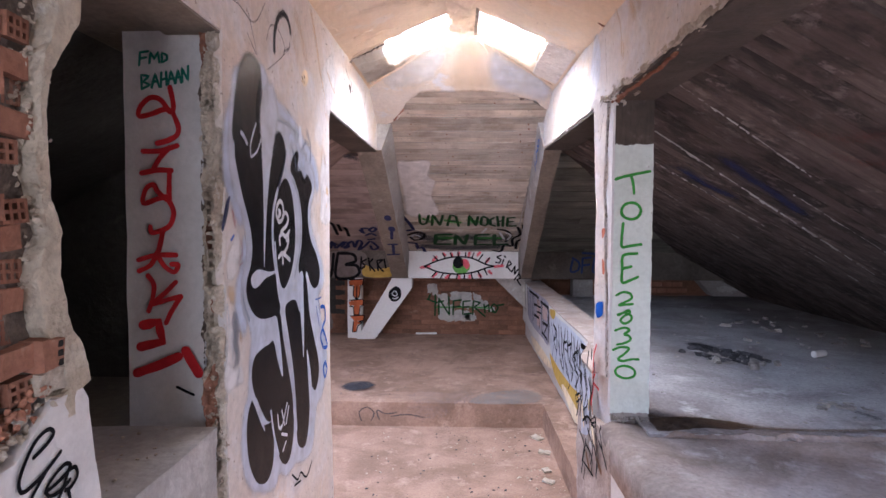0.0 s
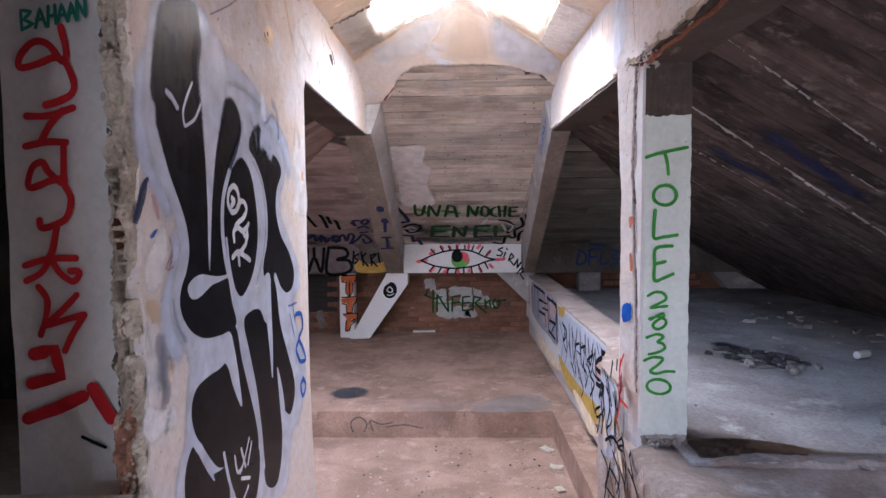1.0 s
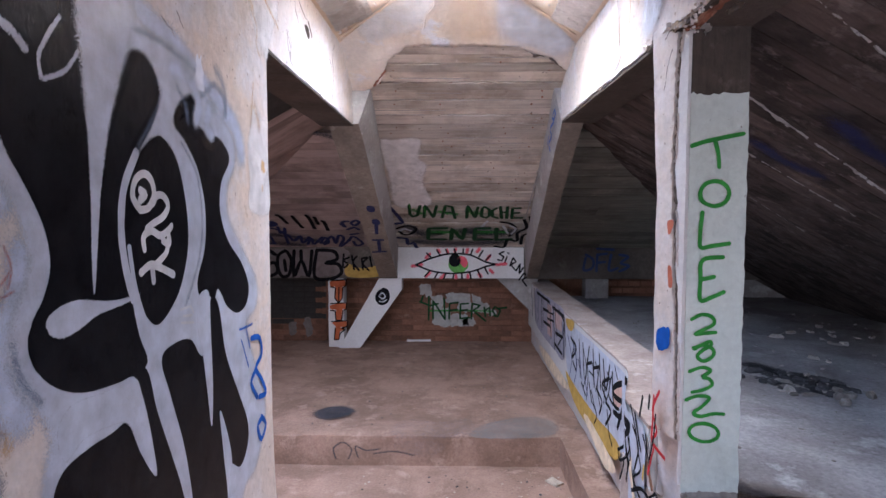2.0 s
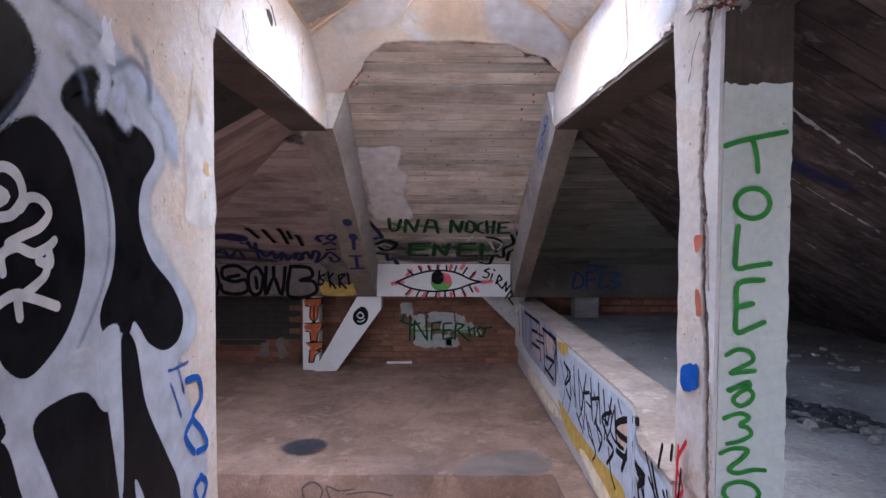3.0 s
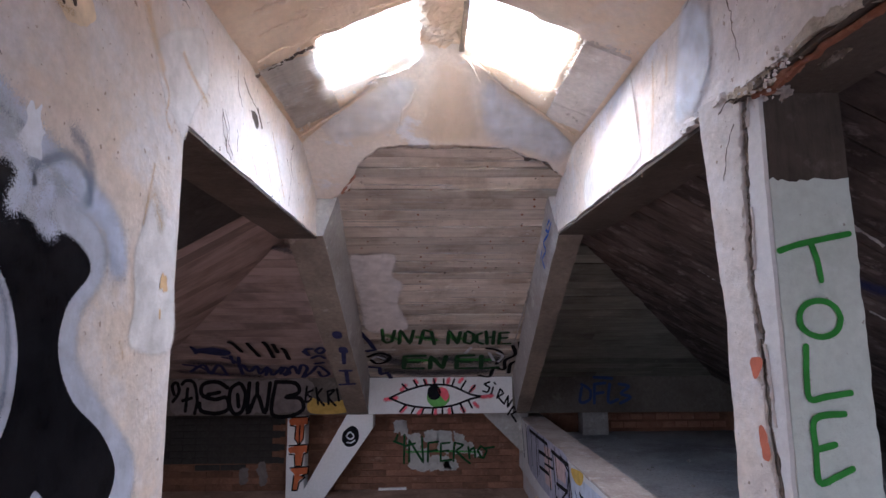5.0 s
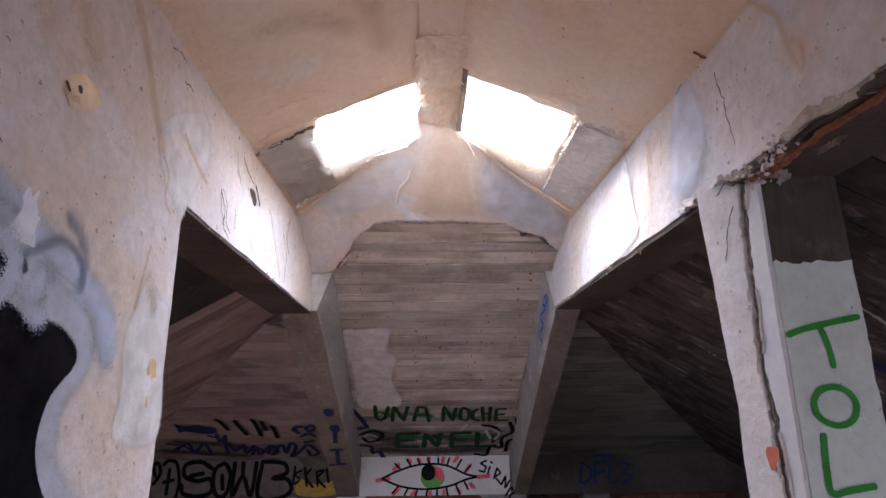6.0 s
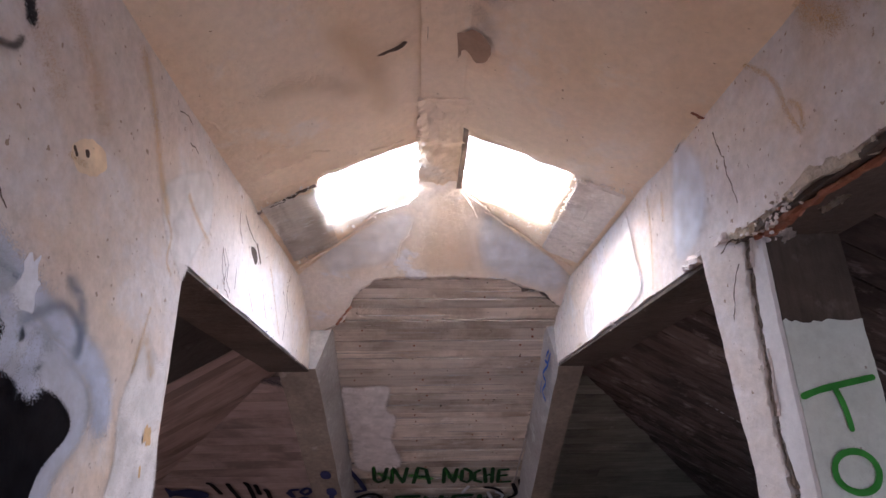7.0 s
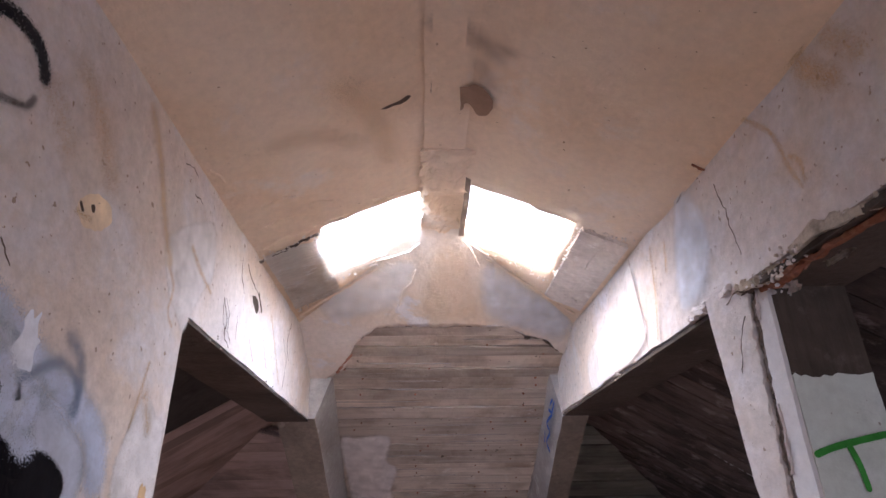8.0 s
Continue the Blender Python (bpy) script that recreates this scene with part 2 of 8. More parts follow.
kerb = part("kerb", rough_box((0.66, 3.12, -0.12), (0.92, 4.452, Z_STEP - 0.003), 0.08, 0.005), FLOOR_DUST)
structure(kerb, "low dusty concrete kerb along the parapet", "kerb")
east_floor = part("floor_east", rough_box((0.818, 2.45, 0.53), (3.62, 7.32, Z_EAST), 0.14, 0.006), FLOOR_GREY)
structure(east_floor, "raised grey concrete attic floor with dust and debris", "floor")
bm = bmesh.new()
drift = {}
for i in range(61):
    for j in range(81):
        x, y = 0.652 + 2.97 * i / 60, Y_REAR + (2.62 - Y_REAR) * (j / 80) ** 0.6
        sunk = max(0.0, min(1.0, (x - 0.75) / 0.45)) * max(0.0, min(1.0, (2.46 - y) / 0.16))
        worn = 0.022 * max(0.0, 1 - (x - 0.652) / 0.06) ** 2
        h = Z_EAST - (0.014 if y > 2.44 and x > 0.8 else 0.004) - 0.026 * sunk - worn + 0.008 * noise.noise((x * 3, y * 3, 1.0)) + 0.004 * noise.noise((x * 14, y * 14, 4.0))
        drift[i, j, 0] = bm.verts.new((x + (0.012 * noise.noise((y * 9, 2.0, 5.0)) if i == 0 else 0), y, h))
        drift[i, j, 1] = bm.verts.new((x, y, 0.53))
for i in range(60):
    for j in range(80):
        for k in (0, 1):
            bm.faces.new([drift[i, j, k], drift[i + 1, j, k], drift[i + 1, j + 1, k], drift[i, j + 1, k]])
for j in range(80):
    bm.faces.new([drift[0, j, 0], drift[0, j + 1, 0], drift[0, j + 1, 1], drift[0, j, 1]])
for i in range(60):
    bm.faces.new([drift[i, 80, 0], drift[i + 1, 80, 0], drift[i + 1, 80, 1], drift[i, 80, 1]])
bmesh.ops.recalc_face_normals(bm, faces=bm.faces)
east_ledge = part("floor_east_ledge", bm, LEDGE_DUST, smooth=True)
structure(east_ledge, "lower grey concrete floor strip with a worn edge", "floor")

# ---------------- west wall of the corridor ----------------
wall_west = empty("wall_west")
structure(wall_west, "plastered hollow-brick corridor wall with a broken opening and large black and silver graffiti", "wall")


def wall_sheet(y_of_z_lo, y_of_z_hi, z0, z1, x0, x1, rows=40, cols=24, bm=None, rough=0.003):
    """A wall piece between x0 and x1 whose two vertical ends follow functions of height."""
    bm = bm or bmesh.new()
    grid = {}
    for side, x in enumerate((x0, x1)):
        for r in range(rows + 1):
            z = z0 + (z1 - z0) * r / rows
            a, b = y_of_z_lo(z), y_of_z_hi(z)
            for c in range(cols + 1):
                y = a + (b - a) * c / cols
                p = Vector((x, y, z))
                wob = noise.noise(p * 3.0) * rough + noise.noise(p * 11.0) * rough * 0.5
                grid[side, r, c] = bm.verts.new((x + wob, y, z))
    for side in (0, 1):
        for r in range(rows):
            for c in range(cols):
                bm.faces.new([grid[side, r, c], grid[side, r, c + 1], grid[side, r + 1, c + 1], grid[side, r + 1, c]])
    for r in range(rows):
        for c in (0, cols):
            bm.faces.new([grid[0, r, c], grid[0, r + 1, c], grid[1, r + 1, c], grid[1, r, c]])
    for c in range(cols):
        for r in (0, rows):
            bm.faces.new([grid[0, r, c], grid[0, r, c + 1], grid[1, r, c + 1], grid[1, r, c]])
    bmesh.ops.recalc_face_normals(bm, faces=bm.faces)
    return bm


def wall_far_end(z):
    return 2.83 + (0.09 * (0.9 - z) / 0.9 if z < 0.9 else 0) + ragged(z, 0.004, 8, 2)


part("plaster", wall_sheet(lambda z: 1.560 + ragged(z, 0.026, 5, 1) + ragged(z, 0.006, 40, 3), wall_far_end, 0, Z_EAVE + 0.03, XW, XW - 0.022, 90, 30, rough=0.0004), WHITE_PLASTER, wall_west,
     "cream and white plaster with peeling patches")
part("core", wall_sheet(lambda z: 1.575 + ragged(z, 0.012, 9, 5), lambda z: wall_far_end(z) - 0.004, 0, Z_EAVE + 0.03, XW - 0.023, XW - 0.042, 90, 8), MORTAR, wall_west,
     "broken brick and mortar core")
part("lintel", rough_box((XW - 0.16, Y_REAR, 2.105), (XW - 0.001, 1.572, Z_EAVE + 0.03), 0.09, 0.006), WHITE_PLASTER, wall_west, "stained plaster lintel over the opening")
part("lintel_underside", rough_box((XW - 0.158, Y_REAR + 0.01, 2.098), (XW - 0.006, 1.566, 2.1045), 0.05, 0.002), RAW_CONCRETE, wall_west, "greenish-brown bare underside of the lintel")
part("sill", rough_box((XW - 0.42, 0.80, 0.0), (XW - 0.004, 1.50, 1.05), 0.08, 0.006), GREY_CONCRETE, wall_west, "dusty concrete sill of the opening")
part("pier", rough_box((-0.925, 1.588, 0.9), (-0.706, 1.72, 2.2), 0.08, 0.004), WHITE_PAINT, wall_west, "white painted pier inside the opening")
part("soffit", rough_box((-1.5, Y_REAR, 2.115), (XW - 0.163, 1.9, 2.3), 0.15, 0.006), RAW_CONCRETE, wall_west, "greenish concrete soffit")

# brick wall stripped of plaster, south of the opening
brick_wall = empty("wall_west_brick")
structure(brick_wall, "stripped hollow-brick wall with ragged broken end", "wall")

# ---------------- west beam, ribs, band ----------------
beam_west = part("beam_west", rough_box((XW - 0.19, 2.80, Z_BEAM), (XW - 0.001, Y_BEAM_END, Z_EAVE + 0.05), 0.06, 0.005), WHITE_PLASTER)
structure(beam_west, "cracked white plastered beam above the side opening", "beam")
beam_west_soffit = part("beam_west_soffit", rough_box((XW - 0.20, 2.845, Z_BEAM - 0.012), (XW - 0.003, Y_BEAM_END - 0.01, Z_BEAM - 0.004), 0.06, 0.002), BROWN_STAIN_SHADE)
structure(beam_west_soffit, "bare brown underside of the beam, darkened for its shade", "beam")
beam_east = part("beam_east", askew(rough_box((XE, Y_REAR, Z_BEAM + 0.02), (XE + 0.20, Y_BEAM_END, Z_EAVE + 0.05), 0.06, 0.006)), WHITE_PLASTER)
structure(beam_east, "white plastered beam with a chipped lower edge", "beam")
beam_east_soffit = part("beam_east_soffit", askew(rough_box((XE + 0.005, Y_REAR, Z_BEAM + 0.002), (XE + 0.205, Y_BEAM_END - 0.01, Z_BEAM + 0.014), 0.06, 0.002)), BROWN_STAIN_SHADE)
structure(beam_east_soffit, "bare brown underside of the beam, darkened for its shade", "beam")


def rib(name, top, bottom, outer):
    """A sloping rib with a battered inner face; each argument is the x at its upper and at its lower end."""
    bm = bmesh.new()
    n, rows = 24, []
    for i in range(n + 1):
        f = i / n
        y = 4.47 + (Y_BAND + 0.02 - 4.47) * f
        low = Z_BEAM + (0.926 - Z_BEAM) * f
        high = end_slab_z(y) + 0.02
        xt, xb, xo = (a + (b - a) * f for a, b in (top, bottom, outer))
        ring = [(xt, y, high), ((xt + xb) / 2, y, (low + high) / 2), (xb, y, low), ((xb + xo) / 2, y, low), (xo, y, low), (xo, y, high)]
        rows.append([bm.verts.new(Vector(c) + noise.noise_vector(Vector(c) * 8) * 0.005) for c in ring])
    for a, b in zip(rows, rows[1:]):
        for k in range(6):
            bm.faces.new([a[k], a[(k + 1) % 6], b[(k + 1) % 6], b[k]])
    bm.faces.new(rows[0])
    bm.faces.new(rows[-1])
    bmesh.ops.recalc_face_normals(bm, faces=bm.faces)
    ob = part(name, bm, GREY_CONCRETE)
    # Underside and outer face take a darker concrete, their shade put into it.
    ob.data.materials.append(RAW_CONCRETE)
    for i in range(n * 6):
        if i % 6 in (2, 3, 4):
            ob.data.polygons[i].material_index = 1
    return ob


rib_west = rib("roof_rib_west", (-0.52, -0.588), (-0.600, -0.602), (-0.79, -0.79))
structure(rib_west, "sloping grey concrete roof rib with blue paint marks", "beam")
rib_east = rib("roof_rib_east", (0.592, 0.702), (0.644, 0.730), (0.775, 0.85))
structure(rib_east, "sloping brown concrete roof rib with blue paint", "beam")

end_band = part("end_band", rough_box((-3.5, Y_BAND, 0.926), (3.5, Y_BAND + 0.16, 1.262), 0.10, 0.004), DARK_CONCRETE)
structure(end_band, "concrete eaves band carrying a painted eye and lettering", "beam")
part("panel", rough_box((-0.598, Y_BAND - 0.012, 0.930), (0.70, Y_BAND - 0.004, 1.25), 0.08, 0.002), WHITE_PAINT, end_band, "white painted panel")

# ---------------- east column, parapet, retaining wall ----------------
column = empty("column", (0.78, 2.74, Z_EAST))
tagged(column, "pale mint painted concrete column with green lettering", "column")
COL_Y = 2.66


def under(ob, parent):
    ob.parent = parent
    ob.matrix_parent_inverse = Matrix.Translation(parent.location).inverted()
    return ob


def jamb(u, x, z):
    """The corridor side of the column, turned slightly to fit the camera's view: u runs from 2.503 at its near edge to
    2.692 at its far one.
    """
    f = (u - 2.503) / 0.189
    return (0.702 - 0.035 * f + x - XE, 2.655 + 0.135 * f, min(2.185, 1.6 + (z - 1.6) * 1.068))


def to_jamb(bm):
    for v in bm.verts:
        v.co = jamb(v.co.y, v.co.x, v.co.z)
    return bm


bm = bmesh.new()
rings = []
for i in range(41):
    z = Z_EAST - 0.06 + (Z_BEAM + 0.012 - Z_EAST + 0.06) * i / 40
    ring = [(0.706, COL_Y), (0.79, COL_Y), (0.874 + ragged(z, 0.004, 9, 91), COL_Y), (0.876, 2.75), (0.874, 2.84), (0.77, 2.84), (0.674, 2.79), (0.69, 2.725)]
    rings.append([bm.verts.new((x + ragged(z, 0.0015, 7, x), y, z)) for x, y in ring])
for p, q in zip(rings, rings[1:]):
    for k in range(8):
        bm.faces.new([p[k], p[(k + 1) % 8], q[(k + 1) % 8], q[k]])
bm.faces.new(rings[0][::-1])
bm.faces.new(rings[-1])
bmesh.ops.recalc_face_normals(bm, faces=bm.faces)
under(part("shaft", bm, WHITE_PLASTER, None, "white plastered sides with a peeling edge"), column)
bm = rough_box((0.701, COL_Y - 0.008, 0.720), (0.875, COL_Y - 0.001, 1.947), 0.006, 0.0015, 12)
for v in bm.verts:
    if v.co.z > 1.94:
        v.co.z += 0.004 + ragged(v.co.x, 0.010, 26, 5)
    if v.co.x > 0.87:
        v.co.x += ragged(v.co.z, 0.005, 16, 6)
under(part("front_paint", bm, PALE_PAINT, None, "pale mint paint coat"), column)
under(part("bare_top", rough_box((0.702, COL_Y - 0.006, 1.93), (0.874, COL_Y - 0.0005, Z_BEAM + 0.01), 0.03, 0.001), BROWN_STAIN_SHADE, None, "bare brown concrete top"), column)
under(part("base", rough_box((0.700, COL_Y - 0.012, Z_EAST - 0.01), (0.879, COL_Y - 0.002, 0.722), 0.03, 0.006), GREY_CONCRETE, None, "bare grey foot"), column)

def parapet_x(y):
    """The corridor face of the parapet, which swings out to meet the column."""
    f = max(0.0, min(1.0, (3.60 - y) / 0.60))
    return 0.80 - 0.146 * f * f * (3 - 2 * f)


def bent(bm):
    for v in bm.verts:
        v.co.x += (parapet_x(v.co.y) - 0.80) * (1.0 if v.co.x < 0.9 else 0.95)
    return bm


parapet = part("parapet", bent(rough_box((0.80, 2.80, 0.39), (1.0, 7.20, 0.866), 0.07, 0.006)), WHITE_PAINT)
structure(parapet, "low graffiti-covered parapet wall with a dusty top", "parapet")
part("plinth", rough_box((0.835, 3.0, 0.10), (0.99, 7.20, 0.388), 0.08, 0.005), WHITE_PLASTER, parapet, "cream plaster plinth")
part("coping", bent(rough_box((0.795, 2.80, 0.867), (1.005, 7.20, 0.880), 0.05, 0.004)), COPING_DUST, parapet, "dusty pinkish top")
retaining = part("wall_retaining", rough_box((0.66, Y_REAR, -0.05), (0.80, 2.45, 0.528), 0.08, 0.008), WHITE_PAINT)
structure(retaining, "low retaining wall with scrawled paint", "wall")
block = part("wall_block", rough_box((0.65, 2.452, -0.05), (0.815, 3.12, 0.655), 0.05, 0.010), COPING_DUST)
structure(block, "graffiti-covered block below the column", "wall")
# ---------------- end wall under the band ----------------
end_wall = part("wall_north", rough_box((-3.5, 7.20, -0.1), (3.62, 7.36, 1.3), 0.12, 0.004), DARK_BRICKWORK)
structure(end_wall, "brown stained brick wall below the eaves band", "wall")
post = part("post", rough_box((-1.335, 6.90, Z_STEP - 0.01), (-1.175, 7.06, 0.93), 0.05, 0.003), WHITE_PAINT)
structure(post, "white square post with orange letters", "post")
brace = part("brace", prism([(-1.22, 0.185), (-1.00, 0.185), (-0.56, 0.80), (-0.56, 0.93), (-0.79, 0.93)], "y", 6.86, 7.06), WHITE_PAINT)
structure(brace, "white diagonal concrete brace with a black tag", "brace")
haunch = part("haunch", prism([(0.42, 0.93), (0.74, 0.93), (0.86, 0.93), (0.86, 0.50), (0.74, 0.62)], "y", 6.94, 7.2), GREY_CONCRETE)
structure(haunch, "grey triangular concrete haunch", "haunch")
# White strip added in place of the daylight leaking in under the wall.
part("pale_strip", rough_box((-0.53, 7.17, Z_STEP), (-0.27, 7.19, Z_STEP + 0.022), 0.03, 0.004), WHITE_PAINT, end_wall, "white strip standing in for daylight at the foot of the wall")
east_post = part("post_east", rough_box((1.38, 7.02, Z_EAST - 0.01), (1.62, 7.19, 0.93), 0.06, 0.004), GREY_CONCRETE)
structure(east_post, "short grey concrete post", "post")
knee = part("knee", prism([(2.86, 0.93), (3.0, 1.2), (3.5, 0.72), (3.05, 0.72)], "y", 7.0, 7.19), GREY_CONCRETE)
structure(knee, "pale concrete knee at the foot of the roof", "haunch")

# ---------------- roof slabs ----------------
def slab(name, corners, thick, label, material=RAW_CONCRETE):
    bm = bmesh.new()
    low = [bm.verts.new(c) for c in corners]
    top = [bm.verts.new((c[0], c[1], c[2] + thick)) for c in corners]
    bm.faces.new(low)
    bm.faces.new(top[::-1])
    for i in range(len(low)):
        j = (i + 1) % len(low)
        bm.faces.new((low[i], top[i], top[j], low[j]))
    bmesh.ops.recalc_face_normals(bm, faces=bm.faces)
    return structure(part(name, bm, material), label, "roof slab")


Y_HIP_TOP, Y_HIP_LOW = end_slab_y(side_slab_z(0.84)), end_slab_y(side_slab_z(3.62))
LIFT = 0.03
slab_end = slab("roof_slab_north", [(-0.84, Y_HIP_TOP, 2.2 + LIFT), (-0.66, 4.25, end_slab_z(4.25) + LIFT), (0.66, 4.25, end_slab_z(4.25) + LIFT), (0.84, Y_HIP_TOP, 2.2 + LIFT),
                                    (3.62, Y_HIP_LOW, side_slab_z(3.62) + LIFT), (-3.62, Y_HIP_LOW, side_slab_z(3.62) + LIFT)], 0.14,
                "sloping board-marked concrete roof slab with painted lettering")


def east_corner(x, y):
    return (x, y, side_slab_z(x) + LIFT)


slab_east = slab("roof_slab_east", [east_corner(0.80, 1.45), east_corner(0.80, Y_HIP_TOP), east_corner(3.62, Y_HIP_LOW), east_corner(3.62, 1.45)], 0.14,
                 "dark sloping board-marked concrete roof slab with dim paint")
# the slab goes on southwards round a dormer hole
for x0, x1, y0, y1 in ((0.80, 3.62, Y_REAR, 0.10), (0.80, 1.62, 0.10, 1.45), (2.60, 3.62, 0.10, 1.45)):
    slab("roof_slab_south_east", [east_corner(x0, y0), east_corner(x0, y1), east_corner(x1, y1), east_corner(x1, y0)], 0.14, "dark sloping concrete roof slab beside a dormer hole")
def west_corner(x, y):
    return (-x, y, side_slab_z(x) + LIFT)


slab_west = slab("roof_slab_west", [west_corner(0.80, 4.15), west_corner(0.80, Y_HIP_TOP), west_corner(3.62, Y_HIP_LOW), west_corner(3.62, 4.15)], 0.14, "brown sloping concrete roof slab")
# southwards it goes on round an unseen hole added for the west fill light
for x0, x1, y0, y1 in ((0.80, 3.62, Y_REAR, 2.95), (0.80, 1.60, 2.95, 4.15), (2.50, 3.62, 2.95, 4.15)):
    slab("roof_slab_south_west", [west_corner(x0, y0), west_corner(x0, y1), west_corner(x1, y1), west_corner(x1, y0)], 0.14, "sloping concrete roof slab, blackened to give the unlit room its shade", SHADE_BLACK)

# Unseen strips added above the roof gaps to keep stray sun out.
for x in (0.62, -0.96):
    structure(part("roof_flashing", rough_box((x, 4.30, 2.56), (x + 0.34, 5.5, 2.62), 0.2, 0.003), RAW_CONCRETE), "unseen concrete strip added to block stray sunlight", "roof slab")

# ---------------- gabled ceiling with two roof holes ----------------
def ceiling_slope(sign, holes):
    """One slope of the ceiling as a thick sheet over a grid, with the roof hole left out."""
    bm = bmesh.new()
    hx0, hx1, hy0, hy1 = holes
    xs = sorted({0.0, hx0, hx1, 0.69, *[0.69 * i / 23 for i in range(24)]})
    xs = [x for i, x in enumerate(xs) if i == 0 or x - xs[i - 1] > 0.006]
    ny = 90
    y_ends = lambda x: end_slab_y(ceiling_z(x)) + 0.03
    ys = sorted({hy0, hy1, *[Y_REAR + (hy1 - Y_REAR) * i / ny for i in range(ny + 1)]})
    ys = [y for i, y in enumerate(ys) if i == 0 or y - ys[i - 1] > 0.006]

    def vert(x, y, up):
        p = Vector((x * sign, y, ceiling_z(x)))
        sag = noise.noise(p * 2.2) * 0.008 + noise.noise(p * 7) * 0.004
        ex = ey = 0
        if hy0 - 0.01 < y < hy1 + 0.01 and hx0 - 0.01 < x < hx1 + 0.01:
            ex, ey = ragged(y, 0.012, 14, sign), ragged(x, 0.014, 16, sign + 5)
        return ((x + (ex if 0.02 < x < 0.62 else 0)) * sign, y + ey, ceiling_z(x) + (0.10 if up else sag))

    made = {}

    def at(i, j, up):
        if (i, j, up) not in made:
            y = ys[j] if j < len(ys) else max(y_ends(xs[i]), hy1 + 0.005)
            made[i, j, up] = bm.verts.new(vert(xs[i], y, up))
        return made[i, j, up]

    cells = set()
    for i in range(len(xs) - 1):
        for j in range(len(ys)):
            mid_x = (xs[i] + xs[i + 1]) / 2
            mid_y = (ys[j] + ys[j + 1]) / 2 if j + 1 < len(ys) else 99
            if not (hx0 < mid_x < hx1 and hy0 < mid_y < hy1):
                cells.add((i, j))
    for i, j in cells:
        for up in (0, 1):
            bm.faces.new([at(i, j, up), at(i + 1, j, up), at(i + 1, j + 1, up), at(i, j + 1, up)])
        for di, dj, e in ((-1, 0, ((i, j), (i, j + 1))), (1, 0, ((i + 1, j), (i + 1, j + 1))), (0, -1, ((i, j), (i + 1, j))), (0, 1, ((i, j + 1), (i + 1, j + 1)))):
            if (i + di, j + dj) not in cells:
                (a, b), (c, d) = e
                bm.faces.new([at(a, b, 0), at(c, d, 0), at(c, d, 1), at(a, b, 1)])
    bmesh.ops.recalc_face_normals(bm, faces=bm.faces)
    return bm


ceiling_west = part("ceiling_west", ceiling_slope(-1, (0.07, 0.43, 3.28, 3.70)), CEILING_PLASTER, smooth=True)
structure(ceiling_west, "tan plastered ceiling slope with a rectangular hole to the sky", "ceiling")
ceiling_east = part("ceiling_east", ceiling_slope(1, (0.10, 0.465, 3.22, 3.66)), CEILING_PLASTER, smooth=True)
structure(ceiling_east, "tan plastered ceiling slope with a rectangular hole to the sky", "ceiling")

# plaster that still covers the top of the end slab
def plaster_edge(x):
    table = [(-0.66, 4.58), (-0.54, 4.46), (-0.46, 4.38), (-0.39, 4.22), (-0.28, 4.12), (0.34, 4.12), (0.43, 4.18), (0.53, 4.20), (0.62, 4.29), (0.68, 4.32)]
    for (a, ya), (b, yb) in zip(table, table[1:]):
        if a <= x <= b:
            return ya + (yb - ya) * (x - a) / (b - a) + ragged(x, 0.026, 8, 9)
    return table[0][1]


def gable_plaster():
    bm = bmesh.new()
    nx, ny, grid = 90, 26, {}
    for i in range(nx + 1):
        x = -0.66 + 1.32 * i / nx
        y0, y1 = end_slab_y(ceiling_z(x) + 0.03), plaster_edge(x)
        for j in range(ny + 1):
            y = y0 + (y1 - y0) * j / ny
            p = Vector((x, y, 0))
            z = end_slab_z(y) - 0.016 + noise.noise(p * 4) * 0.008 + noise.noise(p * 13) * 0.004
            grid[i, j, 0] = bm.verts.new((x, y, z))
            grid[i, j, 1] = bm.verts.new((x, y, end_slab_z(y) + 0.05))
    for i in range(nx):
        for j in range(ny):
            for s in (0, 1):
                bm.faces.new([grid[i, j, s], grid[i + 1, j, s], grid[i + 1, j + 1, s], grid[i, j + 1, s]])
        for j in (0, ny):
            bm.faces.new([grid[i, j, 0], grid[i + 1, j, 0], grid[i + 1, j, 1], grid[i, j, 1]])
    bmesh.ops.recalc_face_normals(bm, faces=bm.faces)
    return bm


part("plaster", gable_plaster(), GABLE_PLASTER, slab_end, "cracked cream plaster with a torn lower edge", smooth=True)

# ---------------- rear and outer walls that close the place ----------------
def wall_with_opening(name, x0, x1, y0, y1, z0, z1, o0, o1, oz0, oz1, label):
    bm = bmesh.new()
    for a, b, c, d in ((x0, o0, z0, z1), (o1, x1, z0, z1), (o0, o1, z0, oz0), (o0, o1, oz1, z1)):
        if b - a > 0.02 and d - c > 0.02:
            rough_box((a, y0, c), (b, y1, d), 0.3, 0.003, bm=bm)
    return structure(part(name, bm, WHITE_PLASTER), label, "wall")


wall_with_opening("wall_south", -0.84, 0.84, -3.15, -3.0, -0.1, 2.95, -0.55, 0.55, 0.0, 2.1, "plain plaster wall with a doorway")
structure(part("wall_south_east", rough_box((0.84, -3.15, 0.4), (3.62, -3.0, 2.3), 0.3, 0.003), RAW_CONCRETE), "plain concrete wall", "wall")
structure(part("wall_south_west", rough_box((-3.62, -3.15, -0.1), (-0.84, -3.0, 2.3), 0.3, 0.003), RAW_CONCRETE), "plain concrete wall", "wall")
structure(part("wall_partition", rough_box((-3.6, 2.66, -0.1), (XW - 0.162, 2.80, 2.25), 0.2, 0.004), SHADE_BLACK), "concrete cross wall, blackened to give the unlit room its shade", "wall")
